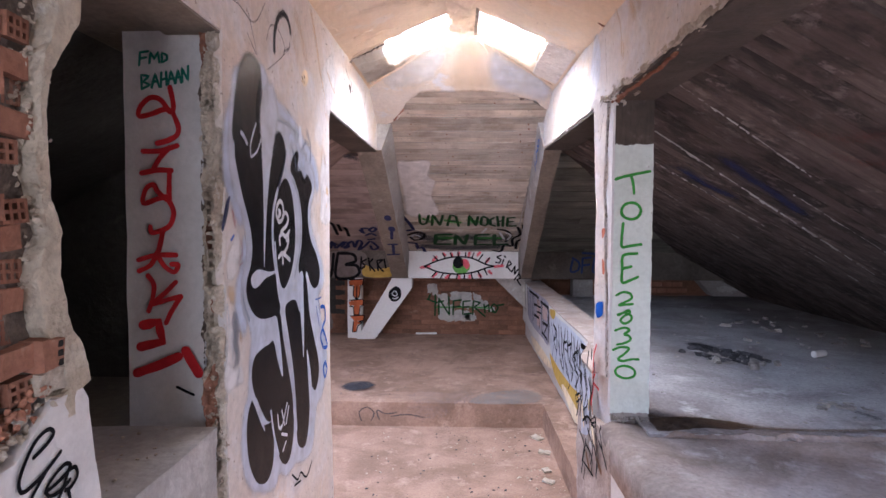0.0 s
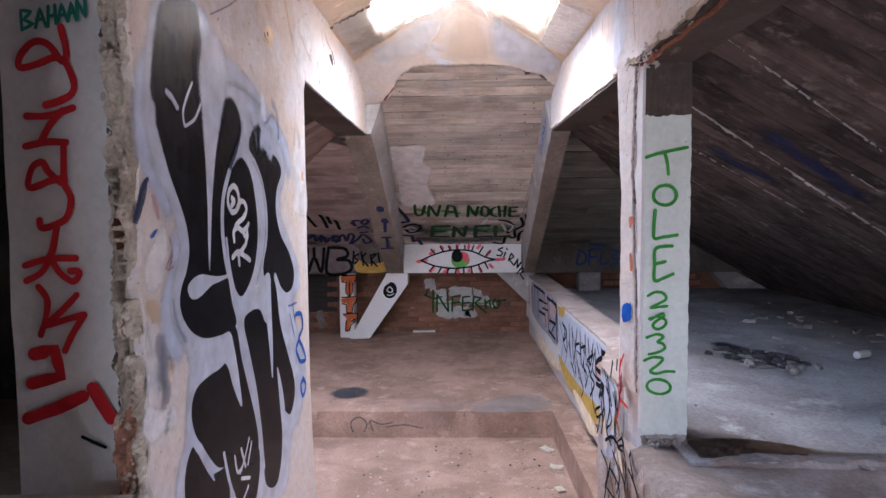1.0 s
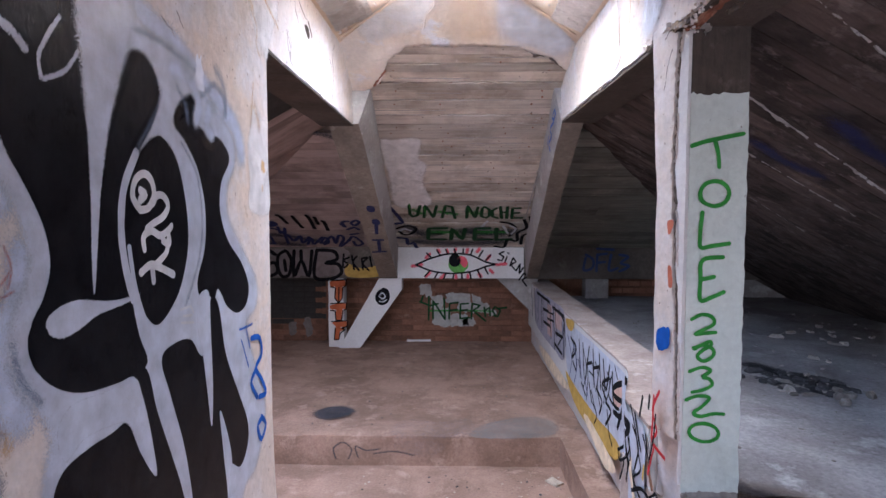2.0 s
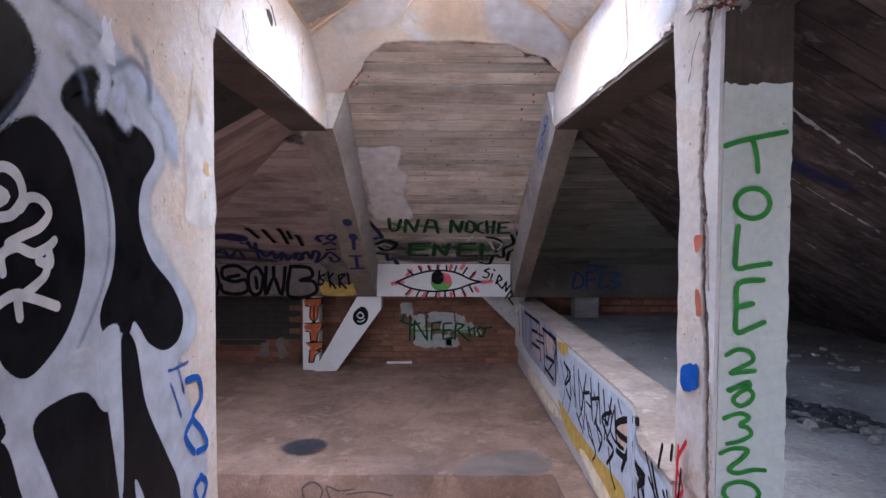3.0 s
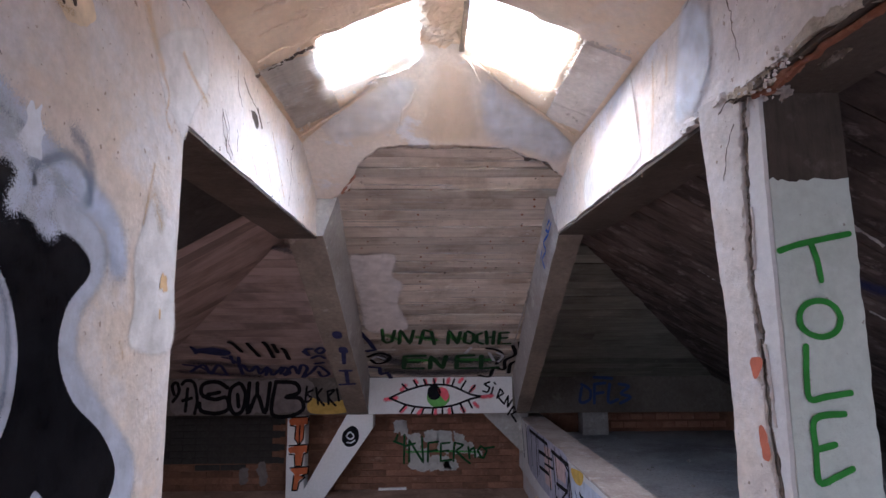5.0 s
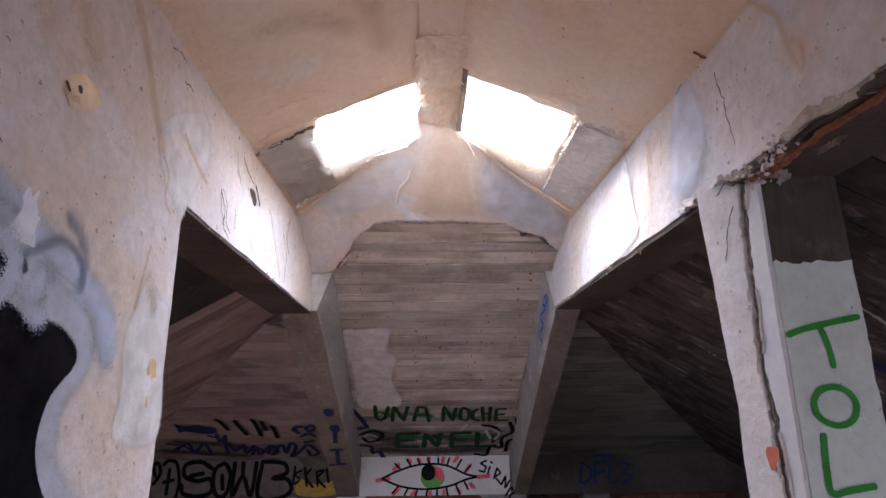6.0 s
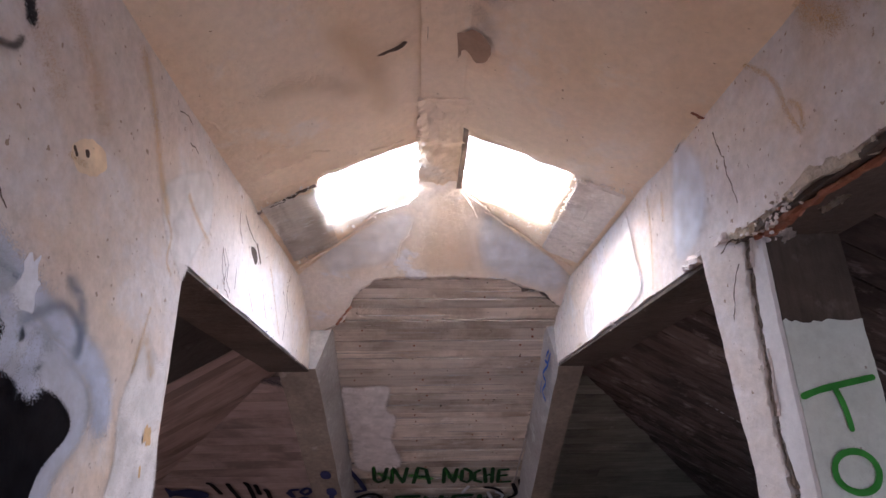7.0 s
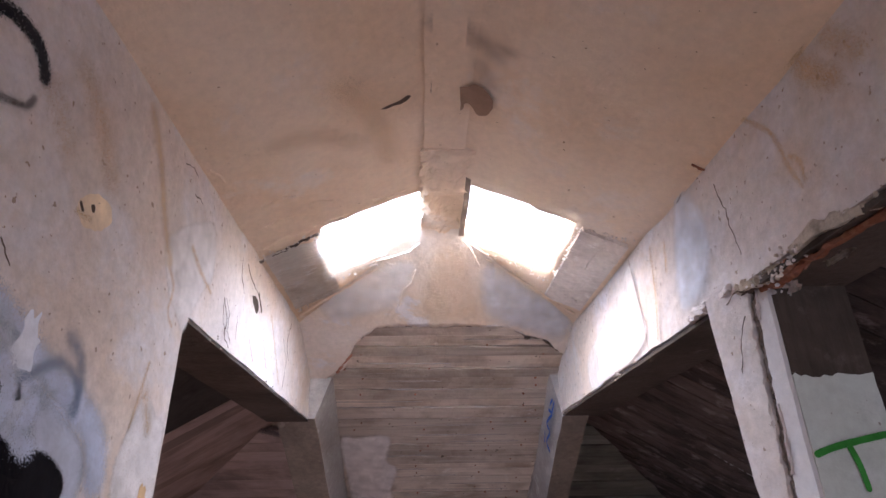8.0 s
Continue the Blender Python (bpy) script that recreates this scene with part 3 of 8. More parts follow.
structure(part("floor_west", rough_box((-3.6, Y_REAR, 0.60), (XW - 0.43, 2.66, 0.86), 0.2, 0.005), DARK_CONCRETE), "concrete floor darkened to give the unlit room its shade", "floor")
structure(part("wall_west_outer", rough_box((-3.74, -3.15, -0.1), (-3.60, 8.0, 1.1), 0.4, 0.003), RAW_CONCRETE), "plain outer wall", "wall")
structure(part("wall_east_outer", rough_box((3.60, -3.15, 0.3), (3.74, 8.0, 1.1), 0.4, 0.003), RAW_CONCRETE), "plain outer wall", "wall")

# ---------------- paint on the walls ----------------
PLANES = {
    "west": lambda u, v, d: (XW + 0.0012 + d, u, v),
    "brick": lambda u, v, d: (XW + 0.0095 + d, u, v),
    "eslab": lambda u, v, d: (u, v, side_slab_z(u) - 0.006 - d),
    "efloor": lambda u, v, d: (u, v, Z_EAST + 0.009 + d),
    "east": lambda u, v, d: (beam_x(u) - 0.007 - d, u, v),
    "col": lambda u, v, d: (0.700 + (u - 0.637) * 1.023, COL_Y - 0.0105 - d, 1.6 + (v - 1.6) * 1.068),
    "colside": lambda u, v, d: jamb(u, 0.622 - d, v),
    "pier": lambda u, v, d: (u * 1.02, 1.581 - d, 1.6 + (v - 1.6) * 1.03),
    "panel": lambda u, v, d: (u, 6.814 - d, v),
    "band": lambda u, v, d: (u, 6.824 - d, v),
    "end": lambda u, v, d: (u, 7.184 - d, v),
    "par": lambda u, v, d: (parapet_x(u) - 0.008 - d, u, v),
    "block": lambda u, v, d: ((parapet_x(u) - 0.008 if v > 0.665 else 0.640) - d, u, v),
    "post": lambda u, v, d: (u, 6.896 - d, v),
    "brace": lambda u, v, d: (u, 6.858 - d, v),
    "ribe": lambda u, v, d: (0.612 + 0.04 * (u - 4.5) - d, u, v),
    "ribw": lambda u, v, d: (u, v, 2.145 - 0.5122 * (v - 4.47) - 0.008 - d),
    "gable": lambda u, v, d: (u, v, end_slab_z(v) - 0.028 - d),
    "slab": lambda u, v, d: (u, v, end_slab_z(v) - 0.014 - d),
    "floor2": lambda u, v, d: (u, v, Z_STEP + 0.011 + d),
    "riser": lambda u, v, d: (u, 4.438 - d, v),
    "ceil": lambda u, v, d: (u, v, ceiling_z(u) - 0.017 - d),
}
PAINTS = {}


def paint(tag, soft=0.0):
    """A paint film with slight blotches; a soft one thins out towards its edges like spray."""
    name, colour, rough = tag[:3]
    key = (name, soft)
    if key in PAINTS:
        return PAINTS[key]
    m, t, b = tree(name + ("_spray" if soft else "_paint"), rough)
    b.inputs["Specular IOR Level"].default_value = 0.06 if "enamel" in name else 0.30 if rough < 0.45 else 0.05
    v = coords(t)
    n = noise_of(t, v, 14, 6, 0.65)
    lo = tuple(c * 0.72 for c in colour)
    hi = tuple(min(1, c * 1.18 + 0.006) for c in colour)
    t.links.new(blend(t, ramp(t, n, 0.3, 0.7), lo, hi), b.inputs["Base Color"])
    bumped(t, b, noise_of(t, v, 60, 5, 0.6), 0.25, 0.003)
    if rough < 0.45:
        bumped(t, b, noise_of(t, v, 170, 4, 0.7), 0.35, 0.002, bumped(t, b, noise_of(t, v, 9, 4, 0.6), 0.35, 0.012))
    worn = ramp(t, noise_of(t, v, 26, 8, 0.75), 0.26, 0.34)
    if soft:
        uv = t.nodes.new("ShaderNodeUVMap")
        sep = t.nodes.new("ShaderNodeSeparateXYZ")
        t.links.new(uv.outputs[0], sep.inputs[0])
        total = None
        for i in (0, 1):
            mr = t.nodes.new("ShaderNodeMapRange")
            mr.interpolation_type = "SMOOTHSTEP"
            t.links.new(sep.outputs[i], mr.inputs[0])
            if total is None:
                total = mr.outputs[0]
            else:
                mul = t.nodes.new("ShaderNodeMath")
                mul.operation = "MULTIPLY"
                t.links.new(total, mul.inputs[0])
                t.links.new(mr.outputs[0], mul.inputs[1])
                total = mul.outputs[0]
        # droplets: the film breaks up into specks where it thins out
        speck = t.nodes.new("ShaderNodeMapRange")
        speck.inputs[1].default_value, speck.inputs[2].default_value = 0.28, 0.72
        t.links.new(noise_of(t, v, 620 if soft < 0.7 else 320, 4, 0.7), speck.inputs[0])
        cover = t.nodes.new("ShaderNodeMath")
        cover.operation = "MULTIPLY_ADD"
        cover.inputs[1].default_value, cover.inputs[2].default_value = soft * 1.16, -0.10
        t.links.new(total, cover.inputs[0])
        gap = t.nodes.new("ShaderNodeMath")
        gap.operation = "SUBTRACT"
        t.links.new(cover.outputs[0], gap.inputs[0])
        t.links.new(speck.outputs[0], gap.inputs[1])
        edge = t.nodes.new("ShaderNodeMath")
        edge.operation, edge.use_clamp = "MULTIPLY_ADD", True
        edge.inputs[1].default_value, edge.inputs[2].default_value = 6.0, 0.5
        t.links.new(gap.outputs[0], edge.inputs[0])
        t.links.new(edge.outputs[0], b.inputs["Alpha"])
    else:
        t.links.new(worn, b.inputs["Alpha"])
    PAINTS[key] = m
    return m


def spline(pts, closed=False, per=5):
    n = len(pts)
    if n < 3:
        return [Vector(p) for p in pts]
    got = []
    for i in range(n if closed else n - 1):
        p = [Vector(pts[(i + k) % n] if closed else pts[max(0, min(n - 1, i + k))]) for k in (-1, 0, 1, 2)]
        for s in range(per):
            a = s / per
            got.append(0.5 * (2 * p[1] + (p[2] - p[0]) * a + (2 * p[0] - 5 * p[1] + 4 * p[2] - p[3]) * a * a + (3 * p[1] - p[0] - 3 * p[2] + p[3]) * a ** 3))
    if not closed:
        got.append(Vector(pts[-1]))
    return got


def hang(ob, parent):
    ob.parent = parent
    ob.matrix_parent_inverse = Matrix.Translation(parent.location).inverted()
    return ob


def strokes(name, plane, tag, width, lines, label, parent, layer=1, soft=False, closed=False, smooth=True):
    """Brush or spray strokes as thin ribbons with round ends, lying on a plane."""
    bm = bmesh.new()
    uv = bm.loops.layers.uv.new("uv")
    put = PLANES[plane]
    d = 0.0002 * layer
    for k, line in enumerate(lines):
        pts = spline(line, closed) if smooth else [Vector(p) for p in line]
        fine = [pts[0]]
        for p in pts[1:]:
            steps = max(1, int((p - fine[-1]).length / (width * 0.8)))
            a = fine[-1]
            fine += [a.lerp(p, (s + 1) / steps) for s in range(steps)]
        if "crack" in name:
            fine = [p + Vector((noise.noise((p.x * 55, p.y * 55, 3.0)) + noise.noise((p.x * 16, p.y * 16, 6.0)), noise.noise((p.x * 55, p.y * 55, 8.0)))) * 0.006 for p in fine]
        cum = [0.0]
        for a, b in zip(fine, fine[1:]):
            cum.append(cum[-1] + (b - a).length)
        total = cum[-1]
        rows = []
        half = width / 2
        ends = [(-0.98, 0.2), (-0.86, 0.5), (-0.5, 0.87)]
        stations = []
        first = (fine[1] - fine[0]).normalized() if len(fine) > 1 else Vector((1, 0))
        last = (fine[-1] - fine[-2]).normalized() if len(fine) > 1 else Vector((1, 0))
        stations += [(fine[0] + first * half * e, first, w, e) for e, w in ends]
        for i, p in enumerate(fine):
            a, b = fine[max(0, i - 1)], fine[min(len(fine) - 1, i + 1)]
            stations.append((p, (b - a).normalized(), 1.0, 0))
        stations += [(fine[-1] - last * half * e, last, w, e) for e, w in reversed(ends)]
        length = total + width
        run = 0.0
        before = None
        for p, way, w, e in stations:
            run += (p - before).length if before is not None else 0
            before = p
            side = Vector((-way.y, way.x))
            wob = 1 + (0.75 if "crack" in name else 0.14) * noise.noise((p.x * 40, p.y * 40, k * 3.7))
            lift = d + 0.00006 * k + 0.0002 * run / max(length, 1e-6)
            fade = min(1.0, min(run, max(length - run, 0)) / (width * 0.6))
            rows.append([(bm.verts.new(put(*(p + side * half * w * wob * s), lift)), (fade, 1 - abs(s))) for s in (-1, 0, 1)])
        for a, b in zip(rows, rows[1:]):
            for s in (0, 1):
                quad = (a[s], b[s], b[s + 1], a[s + 1])
                try:
                    f = bm.faces.new([q[0] for q in quad])
                except ValueError:
                    continue
                for loop, q in zip(f.loops, quad):
                    loop[uv].uv = q[1]
    return hang(part(name, bm, paint(tag, (tag[3] if len(tag) > 3 else 0.9) if soft else 0.0), None, label), parent)


def fill(name, plane, tag, outline, label, parent, layer=1, smooth=True, torn=0.0):
    """A filled shape of paint on a plane."""
    bm = bmesh.new()
    pts = spline(outline, True, 14 if torn else 6) if smooth else [Vector(p) for p in outline]
    if torn:
        pts = [p + Vector(noise.noise_vector((p.x * 14, p.y * 14, 2.0))[:2]) * torn + Vector(noise.noise_vector((p.x * 55, p.y * 55, 5.0))[:2]) * torn * 0.6 for p in pts]
    bm.faces.new([bm.verts.new(PLANES[plane](p.x + 0.003 * noise.noise((p.x * 60, p.y * 60, 1.0)), p.y + 0.003 * noise.noise((p.x * 60, p.y * 60, 9.0)), 0.0002 * layer)) for p in pts])
    bm.normal_update()
    bmesh.ops.triangulate(bm, faces=bm.faces)
    return hang(part(name, bm, paint(tag), None, label), parent)


def soft_fill(name, plane, tag, outline, label, parent, layer, wide):
    """A filled shape of paint whose edge thins out like spray over a width that may follow the height."""
    bm = bmesh.new()
    uv = bm.loops.layers.uv.new("uv")
    pts = spline(outline, True, 6)
    n = len(pts)
    area = sum(a.x * b.y - b.x * a.y for a, b in zip(pts, pts[1:] + pts[:1]))
    turn = 1 if area > 0 else -1
    put, d = PLANES[plane], 0.0002 * layer
    inner, outer = [], []
    for i, p in enumerate(pts):
        way = (pts[(i + 1) % n] - pts[i - 1]).normalized()
        out = Vector((way.y, -way.x)) * turn
        w = wide(p.y) if callable(wide) else wide
        w *= 1 + 0.35 * noise.noise((p.x * 9, p.y * 9, layer))
        a, b = p - out * w * 0.35, p + out * w * 0.65
        inner.append(bm.verts.new(put(a.x, a.y, d)))
        outer.append(bm.verts.new(put(b.x, b.y, d + 0.0001)))
    core = bm.faces.new(inner)
    for loop in core.loops:
        loop[uv].uv = (1, 1)
    for i in range(n):
        j = (i + 1) % n
        f = bm.faces.new([inner[j], inner[i], outer[i], outer[j]])
        for loop, u in zip(f.loops, (1, 1, 0, 0)):
            loop[uv].uv = (u, 1)
    bm.normal_update()
    bmesh.ops.triangulate(bm, faces=[core])
    return hang(part(name, bm, paint(tag, tag[3] if len(tag) > 3 else 1.0), None, label), parent)


def airbrushed(z):
    return 0.008 + 0.085 * max(0.0, min(1.0, (z - 1.60) / 0.42)) ** 1.3


HAZE = ("pale_blue", (0.50, 0.56, 0.70), 0.42, 0.8)
SILVER = ("silver_blue", (0.50, 0.54, 0.64), 0.40, 0.97)
DARKSLATE = ("dark_slate", (0.07, 0.08, 0.12), 0.7, 0.8)
MUDSLATE = ("muddy_slate", (0.30, 0.29, 0.31), 0.8, 0.6)
SHADE = ("slate_blue", (0.15, 0.195, 0.29), 0.6, 0.5)
DIMBLUE = ("dim_blue", (0.05, 0.075, 0.20), 0.7)
MIST = ("green_mist", (0.05, 0.27, 0.045), 0.6, 0.5)
ROSE = ("faded_rose", (0.50, 0.24, 0.24), 0.8, 0.56)
MUD = ("muddy_grey", (0.21, 0.175, 0.165), 0.9)
CHALK = ("chalk_silver", (0.60, 0.61, 0.64), 0.6)
BLACK = ("black", (0.008, 0.008, 0.010), 0.8)
ENAMEL = ("black_enamel", (0.006, 0.006, 0.0085), 0.27, 1.4)
SOOT = ("soot", (0.03, 0.03, 0.034), 0.7, 0.85)
BLUE = ("bright_blue", (0.02, 0.105, 0.46), 0.5, 0.7)
NAVY = ("navy", (0.03, 0.035, 0.10), 0.6, 0.7)
GREEN = ("leaf_green", (0.05, 0.27, 0.045), 0.5, 0.7)
GREENBLACK = ("bottle_green", (0.012, 0.055, 0.018), 0.5)
TEAL = ("teal", (0.03, 0.20, 0.15), 0.5)
RED = ("signal_red", (0.52, 0.025, 0.03), 0.5, 0.5)
DULLRED = ("dull_red", (0.22, 0.05, 0.04), 0.8, 0.4)
BRICKRED = ("brick_red", (0.50, 0.16, 0.10), 0.9)
RUSTBROWN = ("rust_brown", (0.22, 0.12, 0.075), 0.95)
SMUDGE = ("smoky_grey", (0.06, 0.062, 0.075), 0.8, 0.64)
CREAM = ("cream", (0.82, 0.68, 0.50), 0.8)
PINK = ("neon_pink", (0.80, 0.13, 0.17), 0.6, 0.9)
IRIS = ("iris_green", (0.16, 0.42, 0.10), 0.6)
ORANGE = ("burnt_orange", (0.50, 0.13, 0.05), 0.6)
YELLOW = ("ochre_yellow", (0.55, 0.36, 0.09), 0.7)
SALMON = ("salmon", (0.66, 0.44, 0.36), 0.7)
DULLPINK = ("dull_pink", (0.52, 0.38, 0.36), 0.7)
BLUEGREY = ("blue_grey", (0.36, 0.35, 0.42), 0.7)
GREYPAINT = ("dirty_white", (0.42, 0.40, 0.38), 0.8)
OCHRE = ("ochre_plaster", (0.62, 0.43, 0.24), 0.9, 0.52)
FAINTOCHRE = ("faint_ochre", (0.64, 0.45, 0.26), 0.9, 0.44)
PALEWHITE = ("bare_white", (0.72, 0.70, 0.70), 0.9, 0.7)
THINWHITE = ("thin_lime_wash", (0.82, 0.79, 0.77), 0.9, 0.58)
DIRT = ("brown_dirt", (0.15, 0.105, 0.078), 0.95, 0.62)
SMOKE = ("thin_soot", (0.05, 0.05, 0.055), 0.8, 0.56)
# Bluish skylight from the roof holes, put on as a thin tint.
THINBLUE = ("cool_skylight_tint", (0.72, 0.76, 0.84), 0.9, 0.60)
PALECHIP = ("pale_bare_plaster", (0.72, 0.76, 0.84), 0.9)
PALEBLUE = ("pale_chip", (0.56, 0.62, 0.72), 0.8, 0.5)
SCAR = ("plaster_scar", (0.36, 0.25, 0.18), 0.95, 0.46)
# Flat dark colour painted for the shade inside holes, chips and cracks.
CRACK = ("dark_crack", (0.09, 0.065, 0.05), 1.0)
DUSTTEAL = ("dusty_teal", (0.20, 0.235, 0.25), 0.9, 0.46)
DUSTMAUVE = ("dusty_mauve", (0.27, 0.235, 0.25), 0.9, 0.36)
WHITEWASH = ("whitewash", (0.80, 0.77, 0.76), 0.9, 0.72)

strokes("paint_haze", "west", HAZE, 0.1500, [[(1.616, 1.913), (1.581, 1.840), (1.577, 1.768), (1.588, 1.707), (1.632, 1.656), (1.672, 1.608)], [(1.705, 1.536), (1.695, 1.465), (1.660, 1.408), (1.656, 1.348), (1.690, 1.288)], [(1.977, 1.996), (2.170, 1.968), (2.329, 1.911), (2.525, 1.841), (2.578, 1.755)]], "pale blue spray haze", wall_west, 1, soft=True)
soft_fill("paint_base", "west", SILVER, [(2.749, 0.940), (2.685, 1.062), (2.607, 1.200), (2.593, 1.271), (2.678, 1.307), (2.670, 1.388), (2.551, 1.494), (2.466, 1.569), (2.460, 1.658), (2.519, 1.732), (2.512, 1.800), (2.364, 1.877), (2.206, 1.947), (2.050, 1.958), (1.943, 2.035), (1.854, 2.090), (1.665, 2.034), (1.623, 1.979), (1.595, 1.817), (1.602, 1.746), (1.633, 1.675), (1.674, 1.633), (1.709, 1.567), (1.720, 1.504), (1.690, 1.444), (1.675, 1.395), (1.687, 1.341), (1.731, 1.287), (1.754, 1.236), (1.733, 1.176), (1.718, 1.069), (1.676, 1.014), (1.665, 0.916), (1.699, 0.816), (1.808, 0.733), (1.952, 0.681), (2.010, 0.705), (2.116, 0.659), (2.221, 0.658), (2.336, 0.617), (2.465, 0.618), (2.514, 0.727), (2.564, 0.782), (2.667, 0.809)], "pale silver-blue paint ground", wall_west, 2, 0.07)
soft_fill("black_shape", "west", ENAMEL, [(1.838, 2.029), (1.826, 2.075), (1.763, 2.080), (1.705, 2.044), (1.668, 1.990), (1.625, 1.856), (1.639, 1.818), (1.640, 1.780), (1.662, 1.726), (1.690, 1.669), (1.725, 1.615), (1.754, 1.561), (1.762, 1.506), (1.744, 1.459), (1.718, 1.425), (1.708, 1.391), (1.723, 1.352), (1.767, 1.313), (1.830, 1.287), (1.906, 1.276), (1.984, 1.273), (2.032, 1.286), (2.004, 1.347), (1.984, 1.417), (1.971, 1.497), (1.963, 1.562), (1.979, 1.633), (2.020, 1.714), (2.075, 1.781), (2.102, 1.840), (2.078, 1.884), (2.031, 1.898), (1.970, 1.868), (1.939, 1.812), (1.887, 1.827), (1.872, 1.894)], "glossy black sprayed letter shape", wall_west, 3, airbrushed)
soft_fill("black_shape", "west", ENAMEL, [(2.096, 1.745), (2.019, 1.697), (1.975, 1.627), (1.967, 1.536), (1.986, 1.454), (2.026, 1.391), (2.070, 1.356), (2.120, 1.370), (2.183, 1.422), (2.224, 1.510), (2.221, 1.603), (2.187, 1.692), (2.145, 1.733)], "glossy black sprayed letter shape", wall_west, 3.1, airbrushed)
soft_fill("black_shape", "west", ENAMEL, [(2.219, 1.840), (2.287, 1.863), (2.275, 1.816), (2.326, 1.787), (2.431, 1.777), (2.481, 1.738), (2.425, 1.674), (2.415, 1.596), (2.463, 1.516), (2.560, 1.446), (2.617, 1.374), (2.595, 1.319), (2.523, 1.305), (2.452, 1.335), (2.418, 1.370), (2.389, 1.392), (2.367, 1.367), (2.335, 1.380), (2.285, 1.386), (2.274, 1.428), (2.319, 1.505), (2.325, 1.604), (2.290, 1.699), (2.227, 1.763), (2.178, 1.795)], "glossy black sprayed letter shape", wall_west, 3.2, airbrushed)
soft_fill("black_shape", "west", ENAMEL, [(2.092, 1.275), (2.151, 1.296), (2.228, 1.287), (2.279, 1.237), (2.334, 1.245), (2.344, 1.367), (2.393, 1.343), (2.433, 1.206), (2.512, 1.081), (2.587, 0.962), (2.585, 0.890), (2.526, 0.850), (2.453, 0.891), (2.418, 0.882), (2.425, 0.806), (2.406, 0.727), (2.362, 0.671), (2.297, 0.680), (2.237, 0.735), (2.226, 0.871), (2.187, 1.038), (2.129, 1.180)], "glossy black sprayed letter shape", wall_west, 3.3, airbrushed)
soft_fill("black_shape", "west", ENAMEL, [(1.968, 1.300), (2.030, 1.268), (2.064, 1.172), (2.119, 1.055), (2.164, 0.956), (2.183, 0.874), (2.140, 0.833), (2.057, 0.879), (1.969, 0.918), (1.925, 0.919), (1.873, 0.943), (1.806, 1.015), (1.758, 1.075), (1.746, 1.132), (1.774, 1.173), (1.844, 1.184), (1.921, 1.186), (1.982, 1.209)], "glossy black sprayed letter shape", wall_west, 3.4, airbrushed)
soft_fill("black_shape", "west", ENAMEL, [(1.757, 1.044), (1.717, 1.021), (1.699, 0.963), (1.713, 0.871), (1.759, 0.796), (1.818, 0.750), (1.888, 0.734), (1.937, 0.767), (1.950, 0.841), (1.935, 0.906), (1.883, 0.921), (1.838, 0.936), (1.796, 0.995)], "glossy black sprayed letter shape", wall_west, 3.5, airbrushed)
soft_fill("black_shape", "west", ENAMEL, [(1.920, 0.950), (1.951, 0.870), (1.994, 0.783), (2.041, 0.727), (2.097, 0.701), (2.151, 0.720), (2.188, 0.794), (2.176, 0.869), (2.057, 0.894), (1.969, 0.924)], "glossy black sprayed letter shape", wall_west, 3.6, airbrushed)
soft_fill("silver_wedge", "west", SILVER, [(1.853, 1.947), (1.857, 1.856), (1.865, 1.741), (1.867, 1.624), (1.864, 1.516), (1.867, 1.448), (1.879, 1.528), (1.896, 1.637), (1.924, 1.749), (1.957, 1.834), (1.990, 1.911), (2.011, 1.974), (1.966, 2.042), (1.894, 2.017)], "pale silver drip", wall_west, 5, airbrushed)
strokes("silver_stroke", "west", SILVER, 0.0170, [[(1.803, 1.901), (1.775, 1.865), (1.752, 1.825), (1.756, 1.794)], [(1.760, 1.793), (1.811, 1.818), (1.846, 1.859)]], "soft silver stroke", wall_west, 5, soft=True)
strokes("silver_stroke", "west", SILVER, 0.0300, [[(1.678, 1.854), (1.700, 1.847), (1.725, 1.829)]], "soft silver stroke", wall_west, 5, soft=True)
soft_fill("silver_drop", "west", SILVER, [(2.012, 1.427), (1.916, 1.428), (1.827, 1.443), (1.775, 1.438), (1.748, 1.423), (1.753, 1.402), (1.780, 1.390), (1.825, 1.396), (1.875, 1.411), (1.957, 1.418)], "silver drop", wall_west, 5, airbrushed)
soft_fill("silver_flame", "west", SILVER, [(1.763, 1.244), (1.801, 1.273), (1.892, 1.267), (1.978, 1.269), (2.009, 1.223), (2.042, 1.115), (2.054, 1.037), (1.999, 1.109), (1.958, 1.184), (1.897, 1.203), (1.825, 1.207), (1.777, 1.188)], "silver flame", wall_west, 5, airbrushed)
soft_fill("silver_spike", "west", SILVER, [(2.271, 1.377), (2.308, 1.396), (2.335, 1.380), (2.339, 1.287), (2.345, 1.150), (2.334, 1.040), (2.312, 1.142), (2.290, 1.247), (2.271, 1.299)], "silver spike", wall_west, 5, airbrushed)
soft_fill("silver_spike", "west", SILVER, [(2.387, 1.063), (2.437, 0.974), (2.462, 0.884), (2.426, 0.855), (2.402, 0.959)], "silver spike", wall_west, 5, airbrushed)
soft_fill("silver_spike", "west", SILVER, [(1.744, 1.051), (1.779, 1.042), (1.815, 0.994), (1.857, 0.911), (1.814, 0.958), (1.774, 1.013)], "silver spike", wall_west, 5, airbrushed)
strokes("silver_line", "west", SILVER, 0.0140, [[(1.979, 1.523), (1.999, 1.434), (2.044, 1.339), (2.085, 1.251), (2.134, 1.136), (2.179, 1.007), (2.211, 0.875), (2.231, 0.779)], [(1.920, 0.954), (1.951, 0.861), (2.000, 0.771)]], "silver-blue stripe", wall_west, 5)
